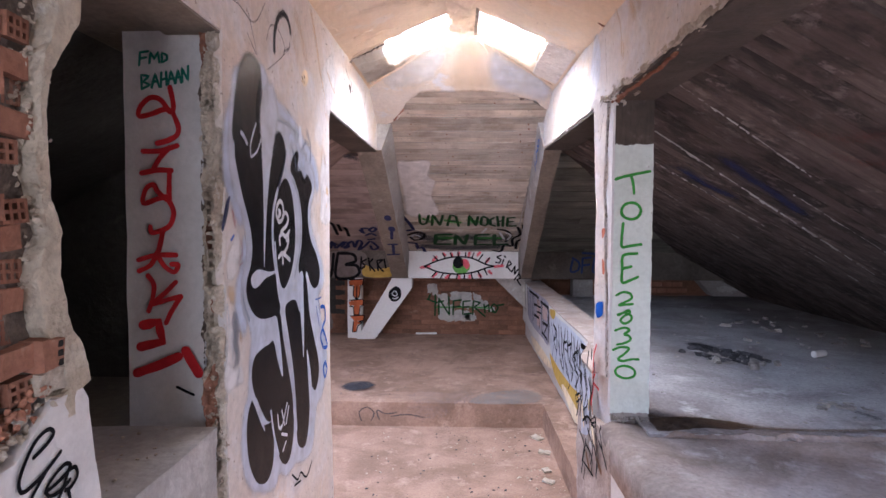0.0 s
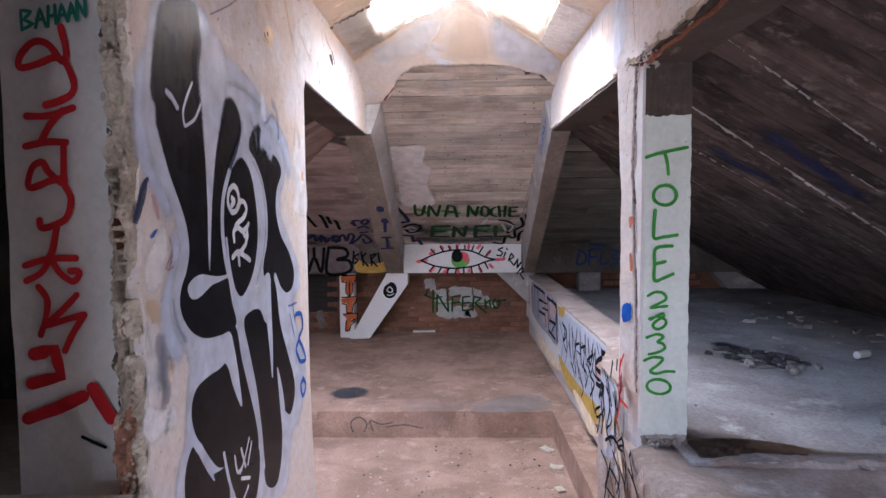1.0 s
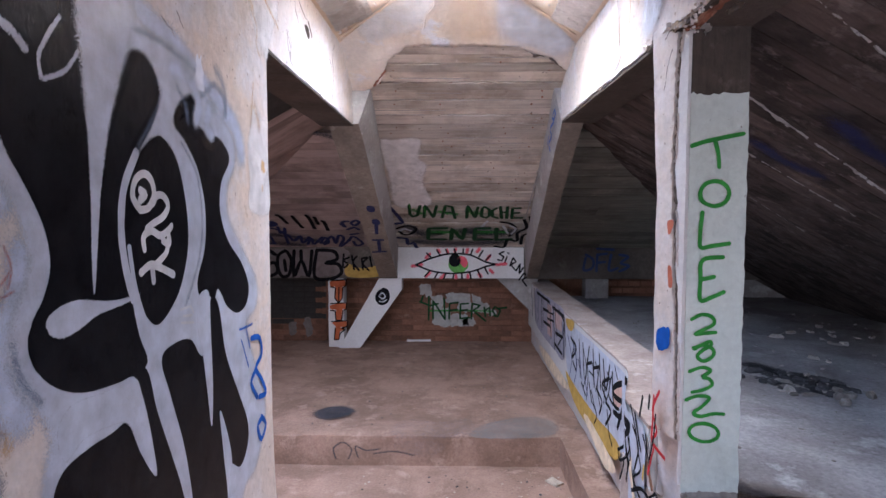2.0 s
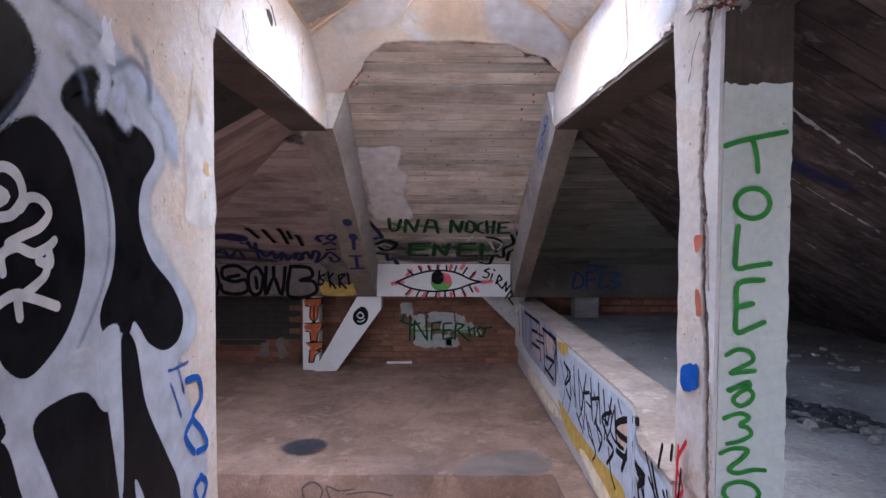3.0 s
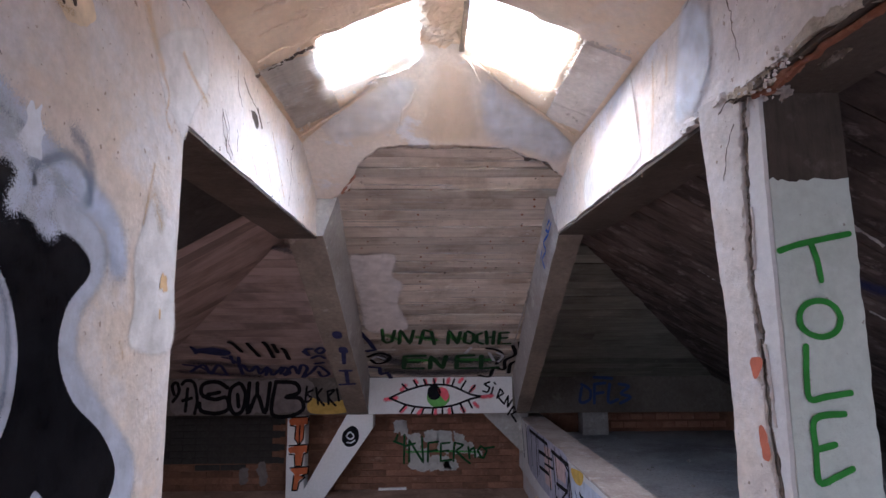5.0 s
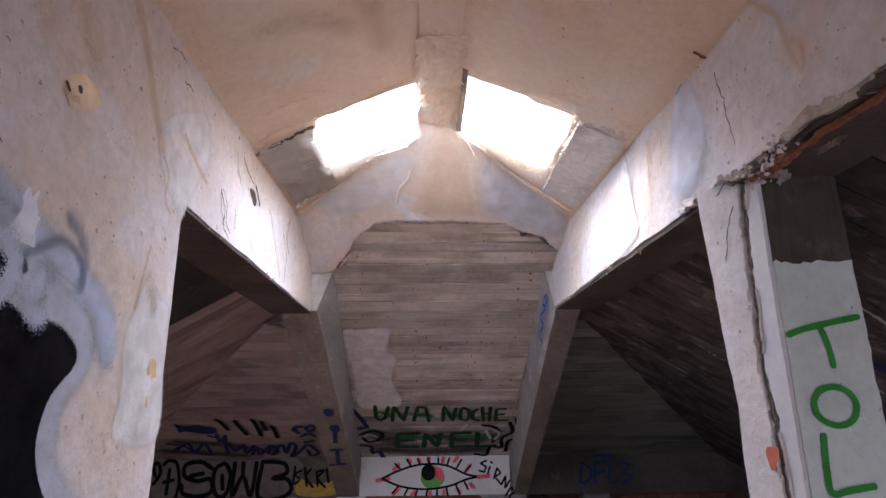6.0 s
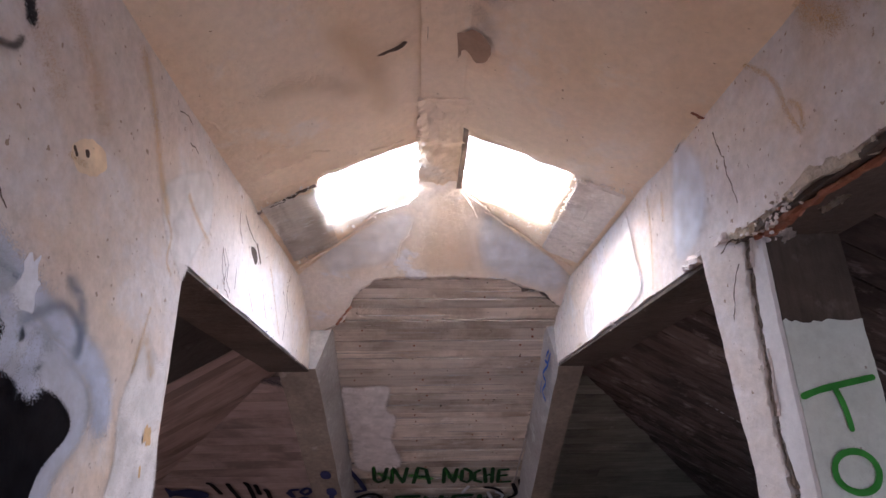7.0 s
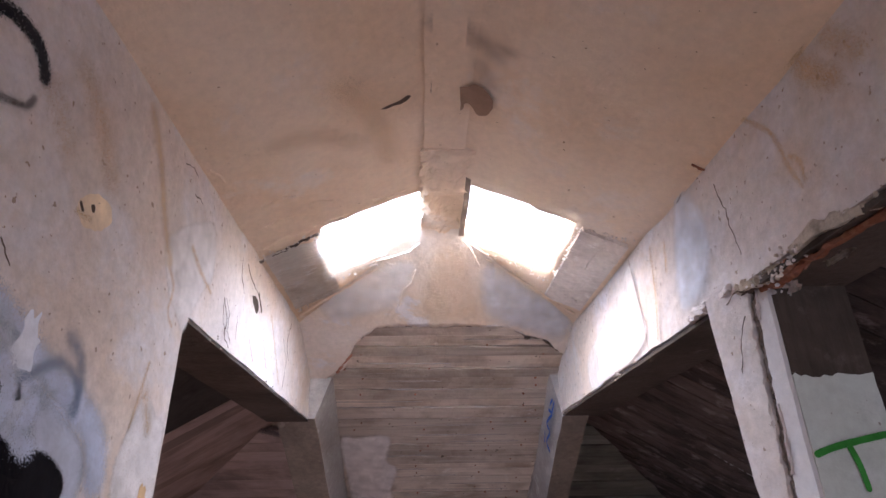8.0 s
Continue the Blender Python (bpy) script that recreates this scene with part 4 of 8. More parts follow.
strokes("silver_ring", "west", SILVER, 0.0220, [[(2.013, 1.707), (1.968, 1.639), (1.954, 1.562), (1.964, 1.491), (1.987, 1.423)], [(2.121, 1.762), (2.201, 1.731), (2.253, 1.650), (2.264, 1.540), (2.233, 1.447), (2.164, 1.364)]], "silver-blue outline", wall_west, 4.6)
strokes("blue_shade", "west", SHADE, 0.0350, [[(2.202, 1.753), (2.280, 1.683), (2.305, 1.571), (2.281, 1.475), (2.204, 1.373)], [(2.014, 1.714), (2.096, 1.805), (2.120, 1.858)]], "slate-blue sprayed ring", wall_west, 5.2, soft=True)
strokes("blue_shade", "west", SHADE, 0.0450, [[(1.974, 1.945), (2.115, 1.954), (2.287, 1.935)], [(1.678, 1.405), (1.688, 1.351), (1.730, 1.298)]], "slate-blue spray blur", wall_west, 2.3, soft=True)
strokes("silver_letters", "west", CHALK, 0.0165, [[(2.022, 1.596), (1.996, 1.622), (2.007, 1.654), (2.039, 1.669), (2.067, 1.657), (2.076, 1.627), (2.054, 1.601), (2.025, 1.596)], [(2.023, 1.616), (2.043, 1.627), (2.024, 1.635)], [(2.071, 1.610), (2.089, 1.627), (2.117, 1.625), (2.134, 1.605), (2.111, 1.582), (2.069, 1.568), (2.045, 1.558)], [(2.033, 1.517), (2.031, 1.542), (2.061, 1.553), (2.098, 1.542), (2.130, 1.551), (2.146, 1.561)], [(2.130, 1.550), (2.136, 1.523), (2.108, 1.530)], [(2.018, 1.471), (2.057, 1.483), (2.101, 1.471), (2.150, 1.453)], [(2.060, 1.482), (2.065, 1.448)], [(2.129, 1.530), (2.120, 1.504), (2.070, 1.479)]], "chalky silver lettering", wall_west, 6)
strokes("silver_letters", "west", CHALK, 0.0110, [[(1.992, 0.916), (2.008, 0.864), (2.044, 0.863)], [(2.040, 0.918), (2.069, 0.854)], [(2.103, 0.923), (2.057, 0.873), (2.026, 0.853)], [(2.122, 0.904), (2.088, 0.852)], [(2.037, 0.832), (2.100, 0.805)], [(2.086, 0.785), (2.048, 0.766)]], "chalky silver marks", wall_west, 6)
strokes("peeled_flake", "west", CHALK, 0.0060, [[(2.180, 1.369), (2.232, 1.369), (2.244, 1.352)], [(2.182, 1.338), (2.243, 1.328)], [(2.191, 1.352), (2.235, 1.347)]], "lifting paint flakes", wall_west, 6, smooth=False)
strokes("blue_tag", "west", BLUE, 0.0200, [[(2.537, 1.252), (2.591, 1.248), (2.642, 1.249)], [(2.547, 1.221), (2.580, 1.167), (2.603, 1.123)], [(2.591, 1.242), (2.619, 1.178)]], "bright blue sprayed tag", wall_west, 6.4, soft=True)
strokes("blue_tag", "west", BLUE, 0.0180, [[(2.633, 1.205), (2.706, 1.191), (2.724, 1.135), (2.667, 1.103), (2.719, 1.053), (2.759, 0.996), (2.695, 1.002)], [(2.667, 1.097), (2.625, 1.068), (2.675, 1.008)], [(2.712, 0.930), (2.753, 0.891), (2.708, 0.858), (2.676, 0.911), (2.712, 0.926)]], "blue marker tag", wall_west, 6.6)
strokes("dark_ring", "west", NAVY, 0.0260, [[(1.590, 1.664), (1.569, 1.642), (1.553, 1.615), (1.536, 1.580)]], "dark blue sprayed bar", wall_west, 3, soft=True)
soft_fill("dark_ring", "west", DARKSLATE, [(1.585, 1.663), (1.566, 1.651), (1.547, 1.615), (1.531, 1.578), (1.544, 1.574), (1.567, 1.606), (1.583, 1.639)], "dark blue sprayed bar", wall_west, 2.9, 0.012)
strokes("rose_smear", "west", ROSE, 0.0450, [[(1.606, 1.631), (1.616, 1.607), (1.627, 1.584)]], "faded rose paint", wall_west, 3, soft=True)
strokes("rose_smear", "west", ROSE, 0.0140, [[(1.668, 1.543), (1.681, 1.512), (1.673, 1.482)], [(1.678, 1.505), (1.650, 1.478), (1.660, 1.471), (1.684, 1.478)]], "faded rose paint", wall_west, 3, soft=True)
strokes("blue_spot", "west", BLUE, 0.0220, [[(1.593, 1.544), (1.606, 1.551), (1.616, 1.558)]], "bright blue paint spot", wall_west, 3.4, soft=True)
soft_fill("ochre_patch", "west", OCHRE, [(1.570, 1.419), (1.604, 1.414), (1.622, 1.395), (1.631, 1.368), (1.607, 1.362), (1.580, 1.380), (1.565, 1.398)], "ochre stained plaster", wall_west, 1.4, 0.02)
soft_fill("ochre_patch", "west", OCHRE, [(1.651, 1.289), (1.668, 1.277), (1.674, 1.255), (1.659, 1.243), (1.647, 1.257), (1.653, 1.270)], "ochre stained plaster", wall_west, 1.4, 0.02)
soft_fill("grey_blur", "west", MUDSLATE, [(1.609, 1.340), (1.639, 1.332), (1.654, 1.288), (1.641, 1.251), (1.653, 1.206), (1.630, 1.180), (1.606, 1.185), (1.615, 1.221), (1.594, 1.248), (1.602, 1.284), (1.591, 1.318)], "grey-blue smeared paint", wall_west, 1.3, 0.03)
strokes("grey_blur", "west", SHADE, 0.0500, [[(1.629, 1.335), (1.619, 1.279), (1.625, 1.217)], [(1.645, 1.168), (1.625, 1.126)]], "grey-blue spray blur", wall_west, 1.6, soft=True)
soft_fill("bare_patch", "west", PALEWHITE, [(1.575, 1.506), (1.605, 1.532), (1.643, 1.569), (1.659, 1.539), (1.648, 1.470), (1.610, 1.436), (1.574, 1.437), (1.565, 1.471)], "bare pale plaster patch", wall_west, 1.2, 0.03)
soft_fill("bare_patch", "west", PALEWHITE, [(1.556, 1.205), (1.611, 1.178), (1.663, 1.171), (1.674, 1.124), (1.616, 1.130), (1.567, 1.123), (1.538, 1.158)], "bare pale plaster patch", wall_west, 1.2, 0.03)
strokes("paint_smear", "west", PALEBLUE, 0.0300, [[(1.593, 1.287), (1.598, 1.208)], [(1.567, 1.370), (1.578, 1.301)]], "pale smeared paint", wall_west, 1.7, soft=True)
strokes("black_arc", "west", SOOT, 0.0560, [[(1.991, 2.176), (1.991, 2.220), (2.008, 2.268), (2.037, 2.307), (2.095, 2.340), (2.152, 2.336), (2.182, 2.301)]], "soft black spray arc", wall_west, 4, soft=True)
strokes("black_arc", "west", SMOKE, 0.0380, [[(2.101, 2.197), (2.105, 2.210), (2.134, 2.223), (2.164, 2.237), (2.175, 2.260)]], "soft black spray mark", wall_west, 4, soft=True)
strokes("black_arc", "west", SMOKE, 0.0170, [[(1.563, 2.203), (1.665, 2.218), (1.794, 2.208), (1.896, 2.302)], [(1.738, 2.158), (1.816, 2.118), (1.738, 2.229)], [(1.921, 2.098), (2.106, 2.206), (2.044, 2.261), (1.953, 2.252), (1.911, 2.191)]], "soft black spray lines", wall_west, 4, soft=True)
strokes("black_tag", "west", BLACK, 0.0092, [[(2.163, 0.626), (2.239, 0.573), (2.285, 0.583), (2.370, 0.526), (2.455, 0.557)], [(2.195, 0.569), (2.280, 0.550)]], "small brown-black tag", wall_west, 6)
strokes("teal_writing", "pier", TEAL, 0.0068, [[(-0.859, 2.010), (-0.856, 2.043), (-0.834, 2.046)], [(-0.857, 2.027), (-0.840, 2.030)], [(-0.831, 2.015), (-0.828, 2.043), (-0.818, 2.026), (-0.807, 2.044), (-0.804, 2.017)], [(-0.797, 2.017), (-0.797, 2.042), (-0.783, 2.035), (-0.783, 2.024), (-0.797, 2.017)], [(-0.853, 1.947), (-0.854, 1.984), (-0.833, 1.981), (-0.849, 1.966), (-0.830, 1.958), (-0.853, 1.947)], [(-0.826, 1.951), (-0.816, 1.987), (-0.805, 1.953)], [(-0.823, 1.966), (-0.809, 1.967)], [(-0.801, 1.953), (-0.799, 1.990)], [(-0.785, 1.958), (-0.786, 1.992)], [(-0.799, 1.971), (-0.785, 1.975)], [(-0.781, 1.960), (-0.773, 1.995), (-0.762, 1.962)], [(-0.778, 1.973), (-0.766, 1.975)], [(-0.761, 1.962), (-0.754, 1.997), (-0.745, 1.964)], [(-0.759, 1.977), (-0.748, 1.978)], [(-0.742, 1.966), (-0.743, 2.002), (-0.727, 1.969), (-0.726, 2.007)]], "teal sprayed letters", wall_west, 2, smooth=False)
strokes("smudge", "slab", SMUDGE, 0.3675, [[(-0.460, 6.328), (-0.328, 6.486), (-0.134, 6.449)], [(0.056, 6.424), (0.298, 6.474), (0.535, 6.437)], [(-0.438, 6.660), (-0.039, 6.711), (0.460, 6.666)]], "dark spray smudge", slab_end, 1, soft=True)
strokes("green_glow", "slab", GREEN, 0.1328, [[(-0.379, 5.996), (-0.295, 6.068)], [(-0.148, 6.028), (0.006, 6.082)], [(0.102, 6.024), (0.228, 6.068)], [(-0.230, 6.451), (0.009, 6.446)], [(0.181, 6.443), (0.487, 6.438)]], "green spray fill", slab_end, 2, soft=True)
strokes("blue_zigzag", "slab", NAVY, 0.0387, [[(-0.579, 5.945), (-0.522, 6.110), (-0.490, 6.246), (-0.557, 6.268)], [(-0.569, 6.570), (-0.482, 6.591), (-0.484, 6.733), (-0.420, 6.684), (-0.391, 6.855)], [(-0.590, 6.036), (-0.604, 6.437), (-0.602, 6.786)]], "dark blue zigzag", slab_end, 3, smooth=False)
strokes("black_waves", "slab", BLACK, 0.0332, [[(0.626, 6.187), (0.667, 6.349), (0.595, 6.458), (0.608, 6.640), (0.515, 6.618), (0.492, 6.788), (0.398, 6.764)], [(0.673, 6.127), (0.724, 6.413), (0.652, 6.524), (0.657, 6.711)], [(-0.558, 6.372), (-0.458, 6.307), (-0.378, 6.368), (-0.424, 6.477), (-0.504, 6.501), (-0.536, 6.436)], [(0.420, 6.230), (0.516, 6.269), (0.568, 6.393), (0.525, 6.526)]], "thin black wavy lines", slab_end, 3)
strokes("pale_arcs", "slab", CHALK, 0.0251, [[(-0.536, 6.436), (-0.492, 6.370), (-0.429, 6.412)], [(0.446, 6.311), (0.499, 6.460)], [(0.512, 6.310), (0.566, 6.372), (0.540, 6.481)], [(0.250, 6.314), (0.290, 6.212)]], "pale chalky arcs", slab_end, 4)
strokes("blue_scrawl", "band", DIMBLUE, 0.0263, [[(1.334, 1.146), (1.315, 1.021), (1.400, 1.041), (1.409, 1.125), (1.334, 1.177)], [(1.451, 1.177), (1.443, 1.010)], [(1.451, 1.177), (1.548, 1.188)], [(1.453, 1.094), (1.528, 1.104)], [(1.591, 1.177), (1.572, 1.020), (1.658, 1.040)], [(1.678, 1.177), (1.765, 1.156), (1.690, 1.093), (1.778, 1.061), (1.681, 1.009)], [(1.450, 1.240), (1.612, 1.229)]], "dim blue sprayed tag", slab_end, 3)
strokes("pink_glow", "panel", PINK, 0.0736, [[(-0.449, 1.054), (-0.346, 1.071)], [(-0.305, 1.138), (-0.265, 1.180)], [(-0.162, 1.202), (-0.183, 1.222)], [(-0.090, 1.223), (-0.080, 1.192)], [(0.002, 1.234), (-0.008, 1.203)], [(0.125, 1.235), (0.115, 1.194)], [(0.218, 1.205), (0.248, 1.236)], [(0.321, 1.123), (0.352, 1.164)], [(0.353, 1.020), (0.384, 0.989)], [(0.240, 0.978), (0.261, 0.947)], [(0.127, 0.967), (0.128, 0.936)], [(0.004, 0.961), (0.004, 0.930)], [(-0.119, 0.965), (-0.150, 0.934)], [(-0.263, 0.989), (-0.304, 0.948)], [(0.425, 1.072), (0.517, 1.083)]], "pink spray glow", end_band, 1, soft=True)
strokes("eye_outline", "panel", BLACK, 0.0180, [[(-0.408, 1.070), (-0.244, 1.139), (-0.064, 1.182), (0.141, 1.173), (0.321, 1.097), (0.435, 1.077)], [(-0.408, 1.070), (-0.243, 1.005), (-0.037, 0.981), (0.168, 1.003), (0.322, 1.056), (0.435, 1.077)]], "black eye outline", end_band, 4)
fill("iris", "panel", IRIS, [(0.132, 1.075), (0.122, 1.035), (0.094, 1.003), (0.052, 0.984), (0.007, 0.984), (-0.035, 1.001), (-0.063, 1.034), (-0.074, 1.074), (-0.064, 1.114), (-0.036, 1.146), (0.005, 1.165), (0.051, 1.165), (0.092, 1.148), (0.121, 1.115)], "green iris", end_band, 2)
fill("iris_flame", "panel", PINK, [(0.023, 1.152), (0.095, 1.152), (0.126, 1.091), (0.096, 1.039), (0.054, 1.080)], "red flame in the iris", end_band, 3)
fill("pupil", "panel", BLACK, [(0.054, 1.116), (0.046, 1.082), (0.024, 1.058), (-0.007, 1.049), (-0.038, 1.057), (-0.061, 1.082), (-0.069, 1.115), (-0.061, 1.148), (-0.039, 1.173), (-0.008, 1.182), (0.023, 1.174), (0.046, 1.149)], "black pupil", end_band, 3)
strokes("lashes", "panel", BLACK, 0.0168, [[(-0.244, 1.139), (-0.296, 1.190)], [(-0.157, 1.166), (-0.193, 1.222)], [(-0.080, 1.182), (-0.101, 1.228)], [(0.002, 1.188), (-0.014, 1.234)], [(0.079, 1.188), (0.079, 1.234)], [(0.156, 1.178), (0.176, 1.230)], [(0.239, 1.153), (0.279, 1.215)], [(0.311, 1.118), (0.362, 1.175)], [(-0.263, 1.010), (-0.315, 0.953)], [(-0.181, 0.990), (-0.212, 0.938)], [(-0.099, 0.981), (-0.119, 0.929)], [(-0.017, 0.976), (-0.026, 0.930)], [(0.066, 0.977), (0.066, 0.930)], [(0.148, 0.988), (0.159, 0.931)], [(0.230, 1.009), (0.261, 0.942)], [(0.301, 1.040), (0.333, 0.979)]], "black eyelashes", end_band, 4, smooth=False)
strokes("black_tag", "panel", BLACK, 0.0168, [[(0.495, 1.206), (0.444, 1.186), (0.496, 1.155), (0.476, 1.114), (0.434, 1.124)], [(0.527, 1.155), (0.497, 1.072)], [(0.537, 1.196), (0.547, 1.186)], [(0.559, 1.062), (0.589, 1.145), (0.620, 1.104), (0.569, 1.073), (0.611, 1.021)], [(0.622, 1.011), (0.662, 1.083), (0.653, 0.980), (0.694, 1.042)], [(0.654, 0.918), (0.705, 0.991), (0.736, 0.949), (0.685, 0.918), (0.727, 0.856)]], "black marker tag", end_band, 4, smooth=False)
fill("pale_patch", "end", GREYPAINT, [(-0.390, 0.819), (-0.335, 0.825), (-0.280, 0.820), (-0.274, 0.771), (-0.279, 0.721), (-0.334, 0.714), (-0.390, 0.719)], "ragged grey plaster patch", end_wall, 1, torn=0.03)
fill("pale_patch", "end", GREYPAINT, [(-0.323, 0.731), (-0.296, 0.737), (-0.268, 0.732), (-0.263, 0.704), (-0.268, 0.676), (-0.296, 0.670), (-0.323, 0.676)], "ragged grey plaster patch", end_wall, 1, torn=0.03)
fill("pale_patch", "end", GREYPAINT, [(-0.268, 0.687), (-0.208, 0.694), (-0.147, 0.689), (-0.141, 0.633), (-0.146, 0.577), (-0.207, 0.571), (-0.267, 0.576)], "ragged grey plaster patch", end_wall, 1, torn=0.03)
fill("pale_patch", "end", GREYPAINT, [(-0.103, 0.722), (-0.037, 0.729), (0.029, 0.724), (0.035, 0.674), (0.030, 0.624), (-0.036, 0.618), (-0.102, 0.622)], "ragged grey plaster patch", end_wall, 1, torn=0.03)
fill("pale_patch", "end", GREYPAINT, [(0.029, 0.713), (0.095, 0.719), (0.161, 0.714), (0.167, 0.625), (0.163, 0.535), (0.097, 0.529), (0.031, 0.534)], "ragged grey plaster patch", end_wall, 1, torn=0.03)
fill("pale_patch", "end", GREYPAINT, [(0.183, 0.691), (0.227, 0.697), (0.271, 0.692), (0.278, 0.609), (0.273, 0.525), (0.229, 0.519), (0.185, 0.524)], "ragged grey plaster patch", end_wall, 1, torn=0.03)
fill("pale_patch", "end", GREYPAINT, [(-0.234, 0.565), (-0.146, 0.572), (-0.058, 0.567), (-0.052, 0.472), (-0.056, 0.377), (-0.145, 0.371), (-0.233, 0.375)], "ragged grey plaster patch", end_wall, 1, torn=0.03)
fill("pale_patch", "end", GREYPAINT, [(-0.046, 0.489), (0.047, 0.496), (0.141, 0.491), (0.147, 0.429), (0.143, 0.367), (0.049, 0.361), (-0.045, 0.366)], "ragged grey plaster patch", end_wall, 1, torn=0.03)
fill("pale_patch", "end", GREYPAINT, [(0.075, 0.451), (0.136, 0.457), (0.197, 0.452), (0.203, 0.415), (0.198, 0.379), (0.137, 0.373), (0.076, 0.378)], "ragged grey plaster patch", end_wall, 1, torn=0.03)
fill("pale_patch", "end", GREYPAINT, [(0.261, 0.614), (0.311, 0.620), (0.361, 0.615), (0.367, 0.570), (0.362, 0.525), (0.312, 0.520), (0.262, 0.525)], "ragged grey plaster patch", end_wall, 1, torn=0.03)
fill("pale_patch", "end", GREYPAINT, [(0.384, 0.537), (0.411, 0.542), (0.439, 0.537), (0.445, 0.509), (0.440, 0.481), (0.412, 0.475), (0.384, 0.481)], "ragged grey plaster patch", end_wall, 1, torn=0.03)
strokes("green_glow", "end", GREEN, 0.0495, [[(-0.278, 0.531), (-0.091, 0.533), (0.141, 0.535), (0.417, 0.526)]], "green spray fill", end_wall, 2, soft=True)
strokes("lettering", "end", GREENBLACK, 0.0207, [[(-0.389, 0.630), (-0.273, 0.587), (-0.190, 0.610)], [(-0.356, 0.686), (-0.378, 0.631)], [(-0.290, 0.687), (-0.294, 0.431)], [(-0.245, 0.442), (-0.246, 0.643), (-0.112, 0.433), (-0.125, 0.667)], [(-0.068, 0.444), (-0.064, 0.612), (0.030, 0.624)], [(-0.063, 0.534), (0.019, 0.546)], [(0.140, 0.613), (0.057, 0.607), (0.053, 0.445), (0.153, 0.457)], [(0.058, 0.535), (0.130, 0.541)], [(0.175, 0.446), (0.184, 0.614), (0.273, 0.592), (0.196, 0.536), (0.285, 0.458), (0.330, 0.424)], [(0.317, 0.570), (0.329, 0.469)], [(0.328, 0.536), (0.372, 0.570), (0.384, 0.481)], [(0.440, 0.481), (0.406, 0.537), (0.438, 0.581), (0.494, 0.537), (0.462, 0.470), (0.418, 0.481)], [(0.472, 0.559), (0.560, 0.571)]], "dark green sprayed word", end_wall, 3, smooth=False)
fill("pale_patch", "end", MUD, [(-1.833, 0.388), (-1.776, 0.400), (-1.756, 0.300), (-1.815, 0.253)], "pale patch", end_wall, 1, torn=0.02)
fill("pale_patch", "end", MUD, [(-1.673, 0.413), (-1.605, 0.437), (-1.575, 0.270), (-1.633, 0.235)], "pale patch", end_wall, 1, torn=0.02)
fill("white_ground", "band", MUD, [(-2.346, 1.222), (-2.080, 1.240), (-1.750, 1.231), (-1.428, 1.240), (-1.134, 1.231), (-1.113, 1.121), (-1.160, 0.965), (-1.432, 0.942), (-1.801, 0.943), (-2.060, 0.958), (-2.341, 0.944)], "dirty white paint ground", end_band, 1, torn=0.02)
fill("yellow_patch", "band", YELLOW, [(-1.122, 1.076), (-0.980, 1.032), (-0.779, 1.054), (-0.781, 0.948), (-1.115, 0.943)], "ochre yellow patch", end_band, 2)
fill("orange_letter", "post", ORANGE, [(-1.308, 0.885), (-1.148, 0.894), (-1.153, 0.845), (-1.186, 0.822), (-1.188, 0.720), (-1.225, 0.663), (-1.261, 0.720), (-1.254, 0.822), (-1.305, 0.830)], "orange letter", post, 1)
fill("orange_letter", "post", ORANGE, [(-1.308, 0.635), (-1.148, 0.650), (-1.154, 0.596), (-1.186, 0.587), (-1.202, 0.482), (-1.252, 0.481), (-1.259, 0.581), (-1.305, 0.585)], "orange letter", post, 1)
fill("orange_letter", "post", ORANGE, [(-1.294, 0.449), (-1.138, 0.459), (-1.144, 0.409), (-1.213, 0.399), (-1.163, 0.381), (-1.219, 0.344), (-1.234, 0.275), (-1.271, 0.274), (-1.259, 0.399)], "orange letter", post, 1)
strokes("black_outline", "post", BLACK, 0.0130, [[(-1.308, 0.894), (-1.143, 0.903), (-1.149, 0.840), (-1.181, 0.817), (-1.188, 0.709), (-1.225, 0.654), (-1.266, 0.708), (-1.259, 0.817), (-1.309, 0.826)], [(-1.313, 0.649), (-1.143, 0.659), (-1.149, 0.591), (-1.181, 0.577), (-1.197, 0.473), (-1.257, 0.472), (-1.264, 0.572), (-1.310, 0.576)], [(-1.299, 0.458), (-1.133, 0.469), (-1.140, 0.405), (-1.204, 0.390), (-1.158, 0.377), (-1.214, 0.335), (-1.230, 0.266), (-1.276, 0.265), (-1.264, 0.389)], [(-1.222, 0.822), (-1.225, 0.663)]], "black outline", post, 2, smooth=False)
fill("black_spot", "brace", BLACK, [(-0.828, 0.761), (-0.787, 0.806), (-0.737, 0.824), (-0.693, 0.788), (-0.685, 0.716), (-0.722, 0.654), (-0.789, 0.645), (-0.833, 0.694)], "black round tag", brace, 1)
strokes("pale_mark", "brace", CHALK, 0.0110, [[(-0.797, 0.734), (-0.765, 0.770), (-0.730, 0.734), (-0.757, 0.708), (-0.788, 0.725)], [(-0.789, 0.681), (-0.753, 0.676), (-0.721, 0.699)]], "pale tag mark", brace, 2)
fill("blue_ground", "par", BLUEGREY, [(6.609, 0.844), (6.074, 0.874), (5.504, 0.888), (5.082, 0.861), (5.073, 0.535), (5.456, 0.509), (6.138, 0.496), (6.574, 0.549)], "blue-grey painted ground", parapet, 1)
fill("pink_ground", "par", DULLPINK, [(5.861, 0.820), (5.628, 0.835), (5.596, 0.577), (5.830, 0.566)], "dull pink stripe", parapet, 2, smooth=False)
fill("pink_ground", "par", DULLPINK, [(5.496, 0.822), (5.148, 0.823), (5.170, 0.714), (5.439, 0.694)], "dull pink block", parapet, 2, smooth=False)
